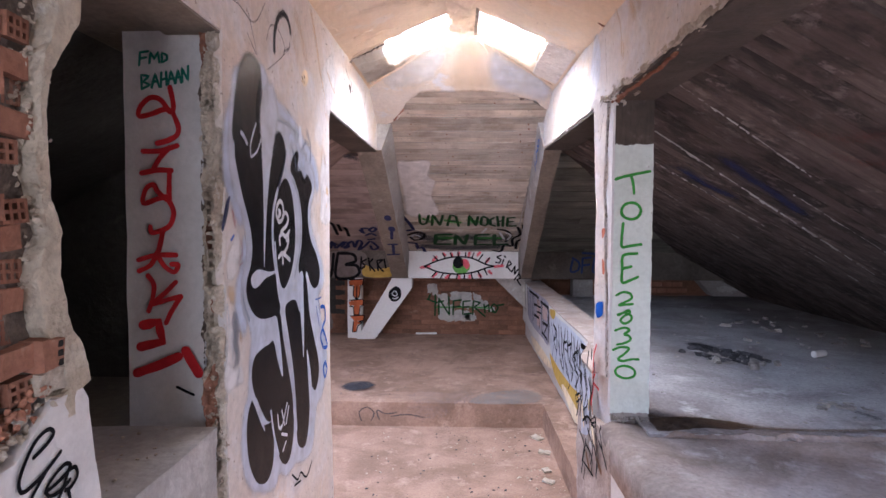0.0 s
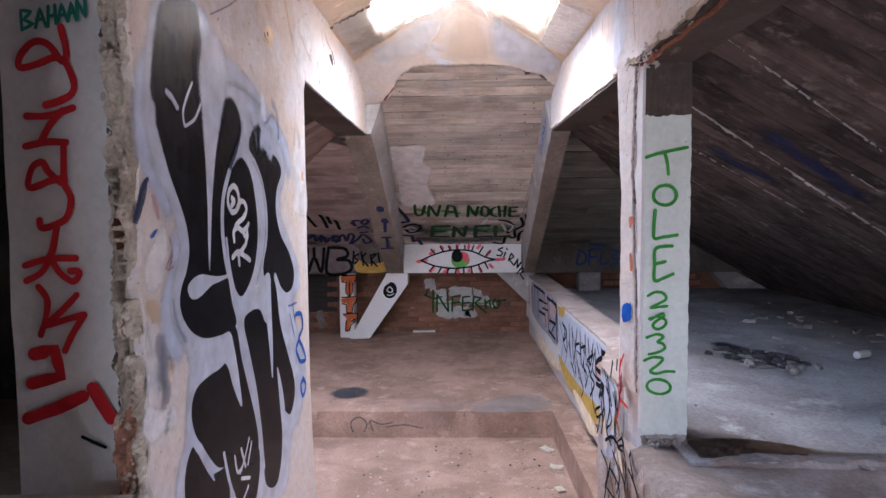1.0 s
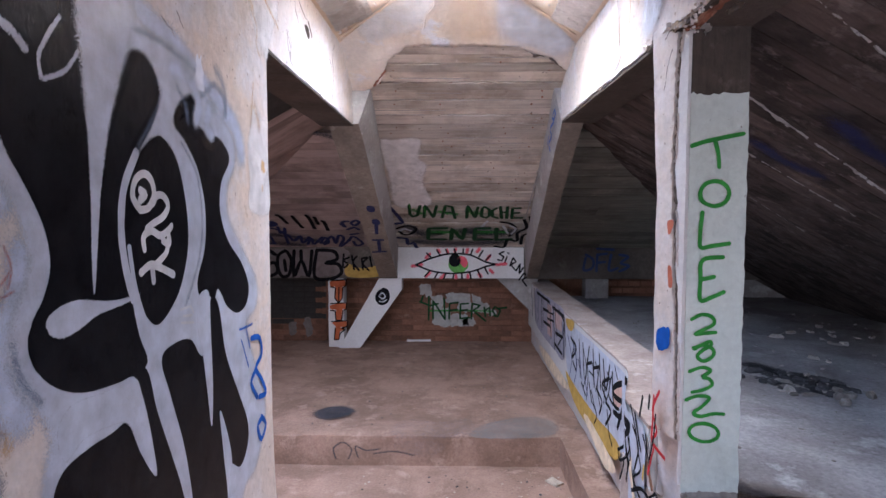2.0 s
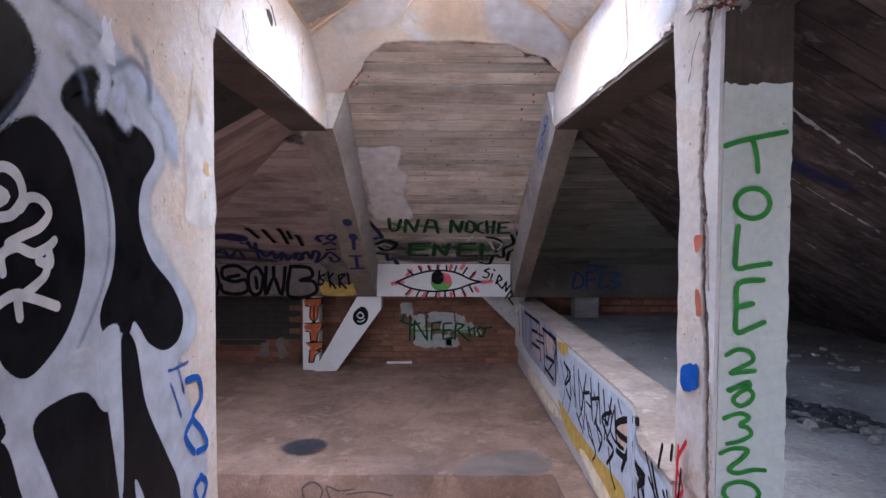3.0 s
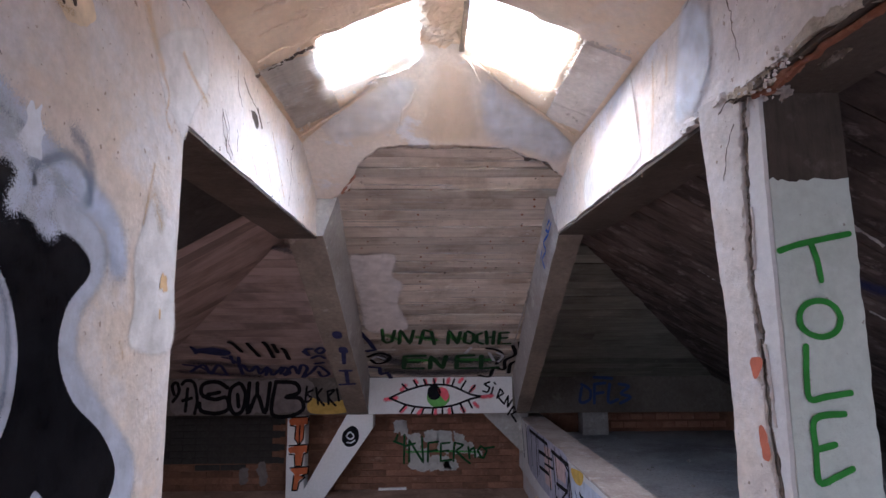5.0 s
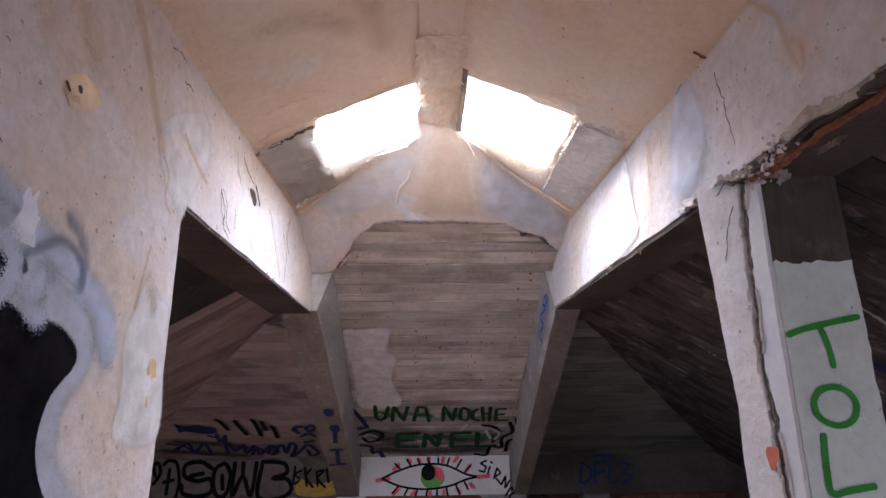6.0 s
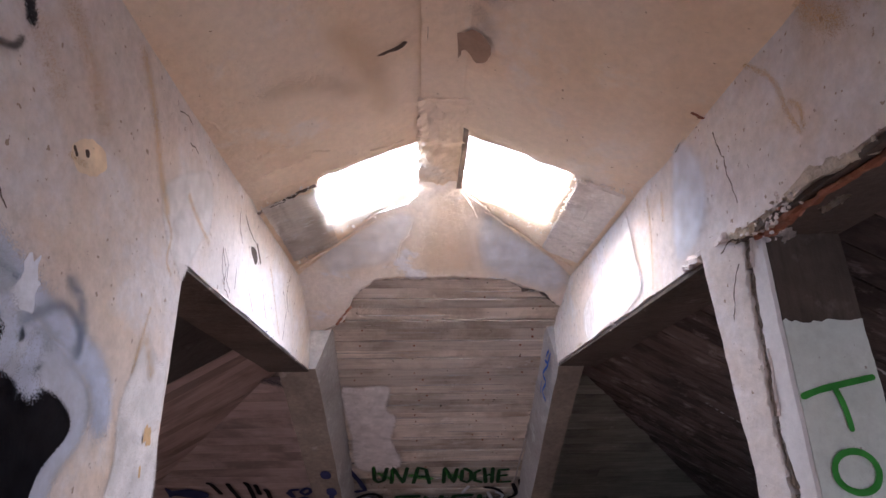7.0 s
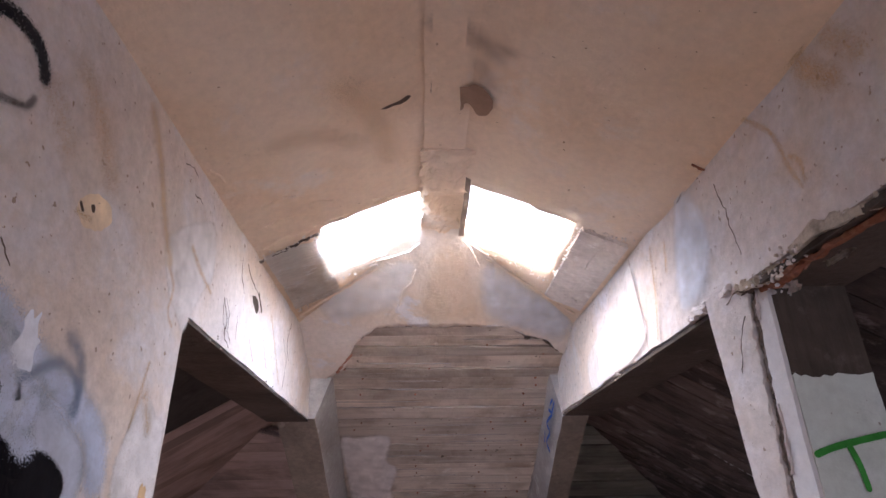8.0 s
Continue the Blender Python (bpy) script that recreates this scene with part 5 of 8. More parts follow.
fill("silver_ground", "par", SILVER, [(5.006, 0.787), (4.395, 0.843), (3.810, 0.846), (3.280, 0.846), (3.034, 0.848), (2.997, 0.711), (3.503, 0.470), (4.100, 0.420), (4.591, 0.456), (4.929, 0.485)], "silver painted ground", parapet, 1)
fill("silver_ground", "par", SILVER, [(3.20, 0.845), (3.02, 0.850), (2.84, 0.848), (2.83, 0.700), (2.84, 0.560), (3.00, 0.500), (3.20, 0.480)], "silver-grey paint ground", parapet, 1.2)
fill("yellow_patch", "par", YELLOW, [(4.993, 0.466), (4.590, 0.449), (4.107, 0.453), (3.655, 0.474), (3.709, 0.370), (4.188, 0.324), (4.715, 0.344)], "yellow painted strip", parapet, 2)
fill("yellow_patch", "par", YELLOW, [(5.012, 0.843), (4.738, 0.871), (4.787, 0.801), (4.940, 0.787)], "yellow painted patch", parapet, 2)
# Cream foot of the parapet, with slivers of sunlight painted into its colour.
fill("cream_strip", "par", CREAM, [(6.290, 0.359), (5.700, 0.400), (4.896, 0.392), (5.146, 0.316), (5.897, 0.287)], "cream strip at the foot of the parapet, painted bright as if sunlit", parapet, 2)
fill("cream_strip", "par", CREAM, [(4.404, 0.344), (4.256, 0.382), (3.698, 0.334), (3.891, 0.247), (4.150, 0.290)], "cream strip at the foot of the parapet, painted bright as if sunlit", parapet, 2.5)
strokes("black_blocks", "par", BLACK, 0.0264, [[(6.676, 0.844), (6.574, 0.549)], [(6.478, 0.833), (6.180, 0.840), (6.144, 0.541)], [(6.180, 0.840), (5.721, 0.852), (5.640, 0.567)], [(5.584, 0.834), (5.080, 0.844)], [(5.540, 0.834), (5.457, 0.521)], [(5.080, 0.844), (5.076, 0.552)], [(6.059, 0.741), (5.806, 0.761)], [(6.045, 0.631), (5.698, 0.655)], [(5.434, 0.655), (5.130, 0.679)], [(5.463, 0.560), (5.147, 0.552)], [(6.884, 0.805), (6.782, 0.560)]], "black block-letter outlines", parapet, 3, smooth=False)
strokes("black_tag", "block", BLACK, 0.0153, [[(2.945, 0.585), (2.837, 0.642), (2.745, 0.643)], [(2.860, 0.520), (2.909, 0.418), (2.949, 0.316)], [(2.855, 0.496), (2.726, 0.477), (2.742, 0.392)], [(2.727, 0.562), (2.646, 0.515), (2.639, 0.419)], [(2.601, 0.607), (2.532, 0.586), (2.461, 0.544)], [(3.064, 0.787), (2.988, 0.706), (3.010, 0.592)]], "black sprayed tag", block, 2)
strokes("red_squiggle", "block", RED, 0.0136, [[(2.705, 1.025), (2.761, 0.947), (2.719, 0.890), (2.763, 0.841), (2.645, 0.833)], [(2.743, 0.824), (2.795, 0.717)], [(2.751, 0.996), (2.764, 0.853)]], "red sprayed squiggle", block, 2)
strokes("black_loops", "block", BLACK, 0.0127, [[(3.106, 0.775), (3.020, 0.774), (3.008, 0.699), (3.107, 0.633), (3.146, 0.735)], [(2.994, 0.885), (2.923, 0.804)]], "black sprayed loops", block, 2)
strokes("blue_scrawl", "ribe", BLUE, 0.0186, [[(4.537, 2.237), (4.685, 2.221), (4.585, 2.174), (4.767, 2.154), (4.695, 2.095), (4.826, 2.063), (4.751, 2.005)], [(4.490, 2.216), (4.583, 2.180)], [(4.833, 2.142), (4.888, 2.070)]], "bright blue scrawl", rib_east, 2)
strokes("crack", "west", CRACK, 0.0046, [[(3.235, 2.450), (3.293, 2.421), (3.378, 2.404)], [(3.068, 2.273), (3.114, 2.228), (3.115, 2.167), (3.160, 2.151)], [(3.920, 2.464), (3.874, 2.361), (3.925, 2.302)]], "dark crack", beam_west, 2, smooth=False)
strokes("crack_hole", "west", CRACK, 0.0141, [[(3.392, 2.405), (3.426, 2.381), (3.451, 2.361)]], "dark hole", beam_west, 3)
strokes("crack", "west", CRACK, 0.0018, [[(2.128, 2.012), (2.146, 2.000), (2.170, 1.994), (2.184, 1.983)]], "dark crack", wall_west, 7, smooth=False)
strokes("hole_patch", "west", OCHRE, 0.0397, [[(2.332, 2.159), (2.374, 2.164)]], "yellowed plaster patch", wall_west, 6, soft=True)
strokes("wall_hole", "west", CRACK, 0.0078, [[(2.338, 2.176), (2.347, 2.168)]], "small dark hole", wall_west, 8)
soft_fill("chipped_patch", "west", PALEBLUE, [(2.209, 1.929), (2.225, 1.962), (2.242, 1.975), (2.264, 1.961), (2.283, 1.919), (2.265, 1.904), (2.235, 1.899), (2.212, 1.903)], "chipped pale patch", wall_west, 6, 0.012)
fill("ochre_streak", "west", OCHRE, [(2.755, 1.752), (2.779, 1.761), (2.792, 1.727), (2.768, 1.722)], "ochre chip", wall_west, 8, torn=0.02)
strokes("ceiling_stain", "ceil", SCAR, 0.1209, [[(-0.050, 2.486), (0.020, 2.552), (0.086, 2.541), (0.153, 2.548)]], "faint brown damp stain", ceiling_east, 1, soft=True)
strokes("riser_tag", "riser", SMUDGE, 0.0270, [[(-0.753, 0.041), (-0.769, 0.113), (-0.708, 0.151), (-0.656, 0.107), (-0.675, 0.044)], [(-0.614, 0.054), (-0.630, 0.126), (-0.561, 0.101), (-0.475, 0.112)], [(-0.518, 0.080), (-0.389, 0.096), (-0.260, 0.072)]], "faint dark tag", upper_floor, 1, soft=True)
soft_fill("whitewash", "slab", WHITEWASH, [(-0.536, 5.004), (-0.435, 4.970), (-0.256, 4.969), (-0.284, 5.195), (-0.223, 5.291), (-0.266, 5.536), (-0.217, 5.896), (-0.512, 5.927), (-0.523, 5.466)], "pale whitewash patch", slab_end, 2, 0.06)
strokes("blue_smear", "eslab", NAVY, 0.2501, [[(1.348, 2.969), (1.488, 3.028), (1.612, 3.044), (1.790, 3.113)]], "dim dark blue smear", slab_east, 1, soft=True)
strokes("red_smear", "eslab", DULLRED, 0.1839, [[(1.276, 2.216), (1.363, 2.127), (1.381, 1.922)], [(1.430, 2.277), (1.519, 2.159), (1.507, 1.949)]], "dim dull red smear", slab_east, 1, soft=True)
strokes("violet_smear", "eslab", NAVY, 0.2488, [[(1.347, 3.526), (1.487, 3.561), (1.608, 3.501)]], "dim violet smear", slab_east, 1, soft=True)
strokes("soot_patch", "efloor", SOOT, 0.3000, [[(1.737, 4.280), (1.842, 4.012), (1.980, 3.938)], [(1.689, 3.901), (1.806, 3.750)]], "dark burnt patch", east_floor, 1, soft=True)
strokes("soot_patch", "efloor", SMOKE, 0.1400, [[(1.894, 2.761), (1.922, 2.664)]], "dark burnt patch", east_floor, 1, soft=True)
strokes("lettering", "col", GREEN, 0.0122, [[(0.643, 1.782), (0.689, 1.796), (0.792, 1.816)], [(0.709, 1.800), (0.720, 1.762), (0.724, 1.723)], [(0.756, 1.649), (0.750, 1.631), (0.735, 1.618), (0.713, 1.613), (0.692, 1.618), (0.676, 1.630), (0.671, 1.647), (0.676, 1.665), (0.691, 1.678), (0.713, 1.683), (0.734, 1.679), (0.750, 1.666), (0.756, 1.649)], [(0.679, 1.595), (0.674, 1.534), (0.677, 1.496), (0.710, 1.500), (0.760, 1.507)], [(0.743, 1.468), (0.683, 1.459), (0.679, 1.403), (0.680, 1.345), (0.715, 1.354), (0.748, 1.368)], [(0.679, 1.403), (0.718, 1.412)]], "green sprayed letters", column, 1.5)
strokes("spray_mist", "col", MIST, 0.0340, [[(0.643, 1.782), (0.689, 1.796), (0.792, 1.816)], [(0.709, 1.800), (0.720, 1.762), (0.724, 1.723)], [(0.756, 1.649), (0.750, 1.631), (0.735, 1.618), (0.713, 1.613), (0.692, 1.618), (0.676, 1.630), (0.671, 1.647), (0.676, 1.665), (0.691, 1.678), (0.713, 1.683), (0.734, 1.679), (0.750, 1.666), (0.756, 1.649)], [(0.679, 1.595), (0.674, 1.534), (0.677, 1.496), (0.710, 1.500), (0.760, 1.507)], [(0.743, 1.468), (0.683, 1.459), (0.679, 1.403), (0.680, 1.345), (0.715, 1.354), (0.748, 1.368)], [(0.679, 1.403), (0.718, 1.412)]], "green spray mist", column, 1, soft=True)
strokes("lettering", "col", GREEN, 0.0105, [[(0.656, 1.289), (0.685, 1.303), (0.715, 1.297), (0.723, 1.277), (0.694, 1.260), (0.667, 1.246), (0.695, 1.249), (0.728, 1.252)], [(0.663, 1.206), (0.685, 1.213), (0.711, 1.225), (0.715, 1.213), (0.690, 1.199), (0.676, 1.181), (0.695, 1.168), (0.721, 1.182), (0.722, 1.202), (0.693, 1.215), (0.667, 1.204)], [(0.654, 1.138), (0.692, 1.150), (0.716, 1.140), (0.694, 1.122), (0.713, 1.116), (0.722, 1.099), (0.696, 1.084), (0.663, 1.077)], [(0.646, 1.054), (0.679, 1.066), (0.715, 1.061), (0.696, 1.037), (0.669, 1.016), (0.690, 1.006), (0.728, 1.014), (0.759, 1.013)], [(0.746, 0.956), (0.741, 0.943), (0.725, 0.934), (0.703, 0.931), (0.681, 0.936), (0.664, 0.946), (0.657, 0.960), (0.662, 0.973), (0.677, 0.982), (0.699, 0.985), (0.722, 0.980), (0.738, 0.970), (0.746, 0.956)]], "green sprayed digits", column, 1.5)
strokes("spray_mist", "col", MIST, 0.0282, [[(0.656, 1.289), (0.685, 1.303), (0.715, 1.297), (0.723, 1.277), (0.694, 1.260), (0.667, 1.246), (0.695, 1.249), (0.728, 1.252)], [(0.663, 1.206), (0.685, 1.213), (0.711, 1.225), (0.715, 1.213), (0.690, 1.199), (0.676, 1.181), (0.695, 1.168), (0.721, 1.182), (0.722, 1.202), (0.693, 1.215), (0.667, 1.204)], [(0.654, 1.138), (0.692, 1.150), (0.716, 1.140), (0.694, 1.122), (0.713, 1.116), (0.722, 1.099), (0.696, 1.084), (0.663, 1.077)], [(0.646, 1.054), (0.679, 1.066), (0.715, 1.061), (0.696, 1.037), (0.669, 1.016), (0.690, 1.006), (0.728, 1.014), (0.759, 1.013)], [(0.746, 0.956), (0.741, 0.943), (0.725, 0.934), (0.703, 0.931), (0.681, 0.936), (0.664, 0.946), (0.657, 0.960), (0.662, 0.973), (0.677, 0.982), (0.699, 0.985), (0.722, 0.980), (0.738, 0.970), (0.746, 0.956)]], "green spray mist", column, 1, soft=True)
strokes("black_tag", "brick", BLACK, 0.0072, [[(0.824, 1.248), (0.850, 1.257), (0.867, 1.269), (0.855, 1.279), (0.829, 1.271), (0.807, 1.248), (0.794, 1.224), (0.799, 1.207), (0.820, 1.208), (0.852, 1.219), (0.881, 1.234)], [(0.852, 1.219), (0.829, 1.201), (0.809, 1.183), (0.798, 1.181)], [(0.846, 1.185), (0.869, 1.188), (0.893, 1.194), (0.903, 1.203), (0.890, 1.210), (0.865, 1.202), (0.847, 1.188), (0.856, 1.174), (0.880, 1.173), (0.901, 1.180)], [(0.902, 1.196), (0.915, 1.195), (0.919, 1.179), (0.902, 1.167), (0.889, 1.168)], [(0.901, 1.202), (0.879, 1.167), (0.855, 1.153)], [(0.897, 1.162), (0.899, 1.143), (0.877, 1.130), (0.850, 1.136), (0.832, 1.152), (0.829, 1.176)]], "black marker tag", brick_wall, 1)
strokes("soot_smear", "slab", SMUDGE, 0.1466, [[(-1.192, 4.663), (-1.065, 4.729), (-0.879, 4.768)], [(-1.157, 4.813), (-1.067, 4.877), (-1.161, 4.962)], [(-0.975, 4.890), (-0.821, 4.957)]], "sooty smear", slab_end, 1, soft=True)
strokes("red_writing", "pier", RED, 0.0141, [[(-0.777, 1.952), (-0.768, 1.902), (-0.778, 1.887), (-0.803, 1.919), (-0.832, 1.924), (-0.859, 1.899), (-0.861, 1.876), (-0.827, 1.882), (-0.793, 1.894), (-0.771, 1.887)], [(-0.771, 1.887), (-0.756, 1.848), (-0.761, 1.825), (-0.787, 1.811), (-0.814, 1.804)], [(-0.853, 1.783), (-0.807, 1.784), (-0.760, 1.798)], [(-0.780, 1.793), (-0.807, 1.766), (-0.827, 1.733)], [(-0.858, 1.725), (-0.815, 1.733), (-0.777, 1.732)], [(-0.782, 1.728), (-0.784, 1.675), (-0.785, 1.652), (-0.814, 1.675), (-0.826, 1.694), (-0.847, 1.683), (-0.855, 1.645), (-0.814, 1.657), (-0.789, 1.663)], [(-0.785, 1.652), (-0.772, 1.622), (-0.782, 1.587), (-0.806, 1.572), (-0.833, 1.566), (-0.837, 1.581)], [(-0.803, 1.569), (-0.813, 1.524), (-0.821, 1.508)]], "red sprayed scrawl", wall_west, 1)
strokes("red_writing", "pier", RED, 0.0135, [[(-0.871, 1.492), (-0.824, 1.505), (-0.768, 1.506)], [(-0.821, 1.505), (-0.839, 1.478), (-0.870, 1.462)], [(-0.816, 1.501), (-0.799, 1.475), (-0.774, 1.460), (-0.762, 1.479), (-0.780, 1.481)], [(-0.846, 1.450), (-0.830, 1.424), (-0.835, 1.385), (-0.846, 1.354)], [(-0.770, 1.433), (-0.801, 1.402), (-0.831, 1.378)], [(-0.832, 1.373), (-0.785, 1.387), (-0.756, 1.394)], [(-0.756, 1.394), (-0.781, 1.356), (-0.798, 1.322)]], "red sprayed scrawl", wall_west, 1)
strokes("red_writing", "pier", RED, 0.0263, [[(-0.862, 1.315), (-0.820, 1.324), (-0.809, 1.271), (-0.869, 1.256)], [(-0.881, 1.184), (-0.819, 1.206), (-0.766, 1.230)], [(-0.745, 1.246), (-0.730, 1.219), (-0.710, 1.185)]], "red sprayed bars", wall_west, 2, smooth=False)
strokes("black_dash", "pier", BLACK, 0.0071, [[(-0.771, 1.147), (-0.748, 1.136), (-0.725, 1.126)]], "short black dash", wall_west, 2)
soft_fill("bare_patch", "west", PALEWHITE, [(2.699, 1.924), (2.749, 1.910), (2.765, 1.894), (2.814, 1.883), (2.821, 1.827), (2.824, 1.751), (2.828, 1.597), (2.646, 1.601), (2.648, 1.692), (2.634, 1.779), (2.647, 1.826), (2.670, 1.876)], "bare pitted white plaster patch", wall_west, 1, 0.03)
soft_fill("bare_patch", "west", PALEWHITE, [(2.665, 2.239), (2.687, 2.292), (2.806, 2.379), (2.915, 2.423), (2.958, 2.296), (2.908, 2.235), (2.859, 2.161), (2.826, 2.101), (2.768, 2.132), (2.711, 2.165)], "bare white plaster patch", wall_west, 1.2, 0.03)
strokes("ochre_chip", "west", OCHRE, 0.0089, [[(2.763, 1.760), (2.772, 1.725)], [(2.759, 1.679), (2.761, 1.664)]], "ochre chip", wall_west, 4)
strokes("blue_ticks", "ribw", NAVY, 0.0668, [[(-0.674, 5.446), (-0.674, 5.476)], [(-0.661, 5.654), (-0.661, 5.687)]], "dark blue dots", rib_west, 1)
strokes("blue_ticks", "ribw", NAVY, 0.0310, [[(-0.663, 5.695), (-0.683, 5.867)], [(-0.727, 5.987), (-0.647, 5.985)], [(-0.685, 6.005), (-0.699, 6.203)], [(-0.763, 6.225), (-0.650, 6.212)]], "dark blue drips", rib_west, 1)
strokes("crack", "west", CRACK, 0.0032, [[(3.086, 2.279), (3.131, 2.243), (3.128, 2.190), (3.168, 2.168)]], "dark crack", beam_west, 2, smooth=False)
strokes("black_scrawl", "block", BLACK, 0.0138, [[(3.103, 0.749), (3.044, 0.660), (3.093, 0.561)], [(2.964, 0.817), (2.896, 0.762), (2.936, 0.646), (2.848, 0.602)], [(2.850, 0.826), (2.785, 0.762)], [(3.016, 0.509), (2.901, 0.476), (2.942, 0.376)], [(2.825, 0.586), (2.720, 0.530), (2.754, 0.438)], [(2.709, 0.682), (2.636, 0.616), (2.646, 0.515)], [(2.600, 0.677), (2.533, 0.591)]], "black sprayed scrawl", block, 2.4)
strokes("flaked_patch", "block", RUSTBROWN, 0.0277, [[(2.856, 0.456), (2.782, 0.399)], [(2.645, 0.510), (2.555, 0.486)], [(2.800, 0.745), (2.754, 0.689)]], "brown flaked patches", block, 1)
strokes("flaked_patch", "block", CREAM, 0.0323, [[(2.984, 0.681), (2.922, 0.573)], [(2.740, 0.621), (2.693, 0.567)]], "cream flaked patches", block, 1.2)
strokes("dirt_drift", "efloor", DIRT, 0.1700, [[(0.88, 2.68), (0.94, 2.62), (1.10, 2.57), (1.30, 2.53)]], "brown dirt along the slab lip", east_floor, 1, soft=True)
strokes("dirt_drift", "efloor", DIRT, 0.0900, [[(1.25, 2.53), (1.52, 2.50), (1.85, 2.51), (2.3, 2.50)]], "brown dirt along the slab lip", east_floor, 1, soft=True)
fill("blue_patch", "colside", BLUE, [(2.655, 1.232), (2.612, 1.250), (2.572, 1.254), (2.565, 1.226), (2.572, 1.196), (2.632, 1.176), (2.658, 1.194)], "bright blue paint patch", column, 1, torn=0.006)
fill("red_chip", "colside", BRICKRED, [(2.601, 1.570), (2.558, 1.568), (2.562, 1.546), (2.583, 1.533), (2.600, 1.542)], "exposed red brick chip", column, 1, torn=0.008)
fill("red_chip", "colside", BRICKRED, [(2.589, 1.432), (2.567, 1.434), (2.560, 1.383), (2.582, 1.377)], "exposed red brick chip", column, 1, torn=0.006)

strokes("crack", "gable", CRACK, 0.0022, [[(-0.079, 3.641), (-0.119, 3.682), (-0.179, 3.702), (-0.256, 3.731), (-0.325, 3.768), (-0.397, 3.819), (-0.455, 3.858)], [(0.139, 3.646), (0.207, 3.702), (0.255, 3.754), (0.322, 3.808), (0.414, 3.882), (0.499, 3.940), (0.590, 3.990)], [(0.107, 3.627), (0.144, 3.682), (0.177, 3.754)], [(-0.096, 3.777), (-0.114, 3.844), (-0.155, 3.890), (-0.175, 3.987)]], "dark crack", slab_end, 2, smooth=False)
fill("ceiling_crack", "ceil", CRACK, [(-0.179, 2.748), (-0.155, 2.741), (-0.130, 2.735), (-0.106, 2.724), (-0.097, 2.733), (-0.115, 2.749), (-0.140, 2.753), (-0.164, 2.753)], "gaping dark crack", ceiling_west, 2, torn=0.004)
fill("ceiling_scar", "ceil", SCAR, [(-0.042, 2.680), (-0.009, 2.727), (0.037, 2.725), (0.073, 2.698), (0.107, 2.708), (0.128, 2.748), (0.122, 2.791), (0.099, 2.816), (0.078, 2.795), (0.058, 2.781), (0.041, 2.820), (0.012, 2.816), (-0.037, 2.783)], "brown scar of fallen plaster", ceiling_east, 1.4, torn=0.006)
strokes("ceiling_stain", "ceil", SCAR, 0.1600, [[(0.004, 2.499), (0.059, 2.528), (0.119, 2.576)], [(0.081, 2.614), (0.116, 2.681)]], "faint brown damp stain", ceiling_east, 1, soft=True)
# Warm glow beside the roof hole, painted onto the ceiling.
strokes("ceiling_stain", "ceil", FAINTOCHRE, 0.2200, [[(-0.463, 2.761), (-0.351, 2.775), (-0.241, 2.865)], [(-0.272, 2.611), (-0.201, 2.758), (-0.167, 2.998)]], "warm ochre tint painted as the glow round the roof hole", ceiling_west, 1, soft=True)
strokes("stain", "east", OCHRE, 0.0500, [[(3.122, 2.456), (3.139, 2.310), (3.175, 2.177)], [(3.021, 2.428), (3.037, 2.343)]], "yellow-brown runs", beam_east, 1, soft=True)
strokes("stain", "east", SCAR, 0.0300, [[(3.306, 2.494), (3.288, 2.406), (3.271, 2.310), (3.260, 2.220), (3.257, 2.127)]], "brown edge of the bare plaster", beam_east, 1.6, soft=True)
strokes("stain", "east", ROSE, 0.0120, [[(3.623, 2.396), (3.633, 2.308), (3.650, 2.202)], [(3.474, 2.390), (3.490, 2.267), (3.500, 2.187)], [(3.779, 2.302), (3.780, 2.209)]], "thin rosy runs", beam_east, 1.7, soft=True)
strokes("crack", "east", CRACK, 0.0038, [[(2.700, 2.435), (2.693, 2.396), (2.676, 2.351), (2.680, 2.311), (2.669, 2.276), (2.659, 2.228)], [(2.774, 2.139), (2.723, 2.156), (2.681, 2.147)], [(2.867, 2.504), (2.898, 2.494)], [(2.705, 2.095), (2.739, 2.052), (2.751, 2.003), (2.795, 1.948)]], "dark crack", beam_east, 2, smooth=False)
strokes("stain", "east", OCHRE, 0.0380, [[(2.547, 2.530), (2.501, 2.475), (2.457, 2.421), (2.439, 2.366), (2.434, 2.325), (2.411, 2.259)], [(2.423, 2.337), (2.398, 2.308), (2.400, 2.264)]], "brown damp line", beam_east, 1.4, soft=True)
strokes("stain", "east", OCHRE, 0.1400, [[(2.328, 2.564), (2.316, 2.466), (2.254, 2.384)], [(2.242, 2.478), (2.193, 2.390)]], "warm ochre damp stain", beam_east, 1, soft=True)
strokes("crack", "west", CRACK, 0.0035, [[(3.067, 2.272), (3.079, 2.222), (3.118, 2.183)], [(3.801, 2.471), (3.788, 2.382), (3.895, 2.292), (3.866, 2.169)], [(3.180, 2.452), (3.190, 2.388), (3.240, 2.350)], [(3.205, 2.263), (3.208, 2.192)]], "dark crack", beam_west, 2, smooth=False)
fill("deep_chip", "west", CRACK, [(3.324, 2.373), (3.377, 2.385), (3.411, 2.361), (3.394, 2.333), (3.360, 2.344)], "dark chip in the plaster", beam_west, 2.2, torn=0.003)
strokes("stain", "west", OCHRE, 0.0500, [[(2.771, 2.323), (2.849, 2.282), (2.961, 2.247)], [(3.589, 2.389), (3.693, 2.286), (3.801, 2.178)]], "ochre runs down the beam", beam_west, 1, soft=True)
strokes("stain", "west", ROSE, 0.0200, [[(3.348, 2.232), (3.417, 2.174)], [(3.512, 2.279), (3.601, 2.178)]], "thin rosy runs", beam_west, 1.3, soft=True)
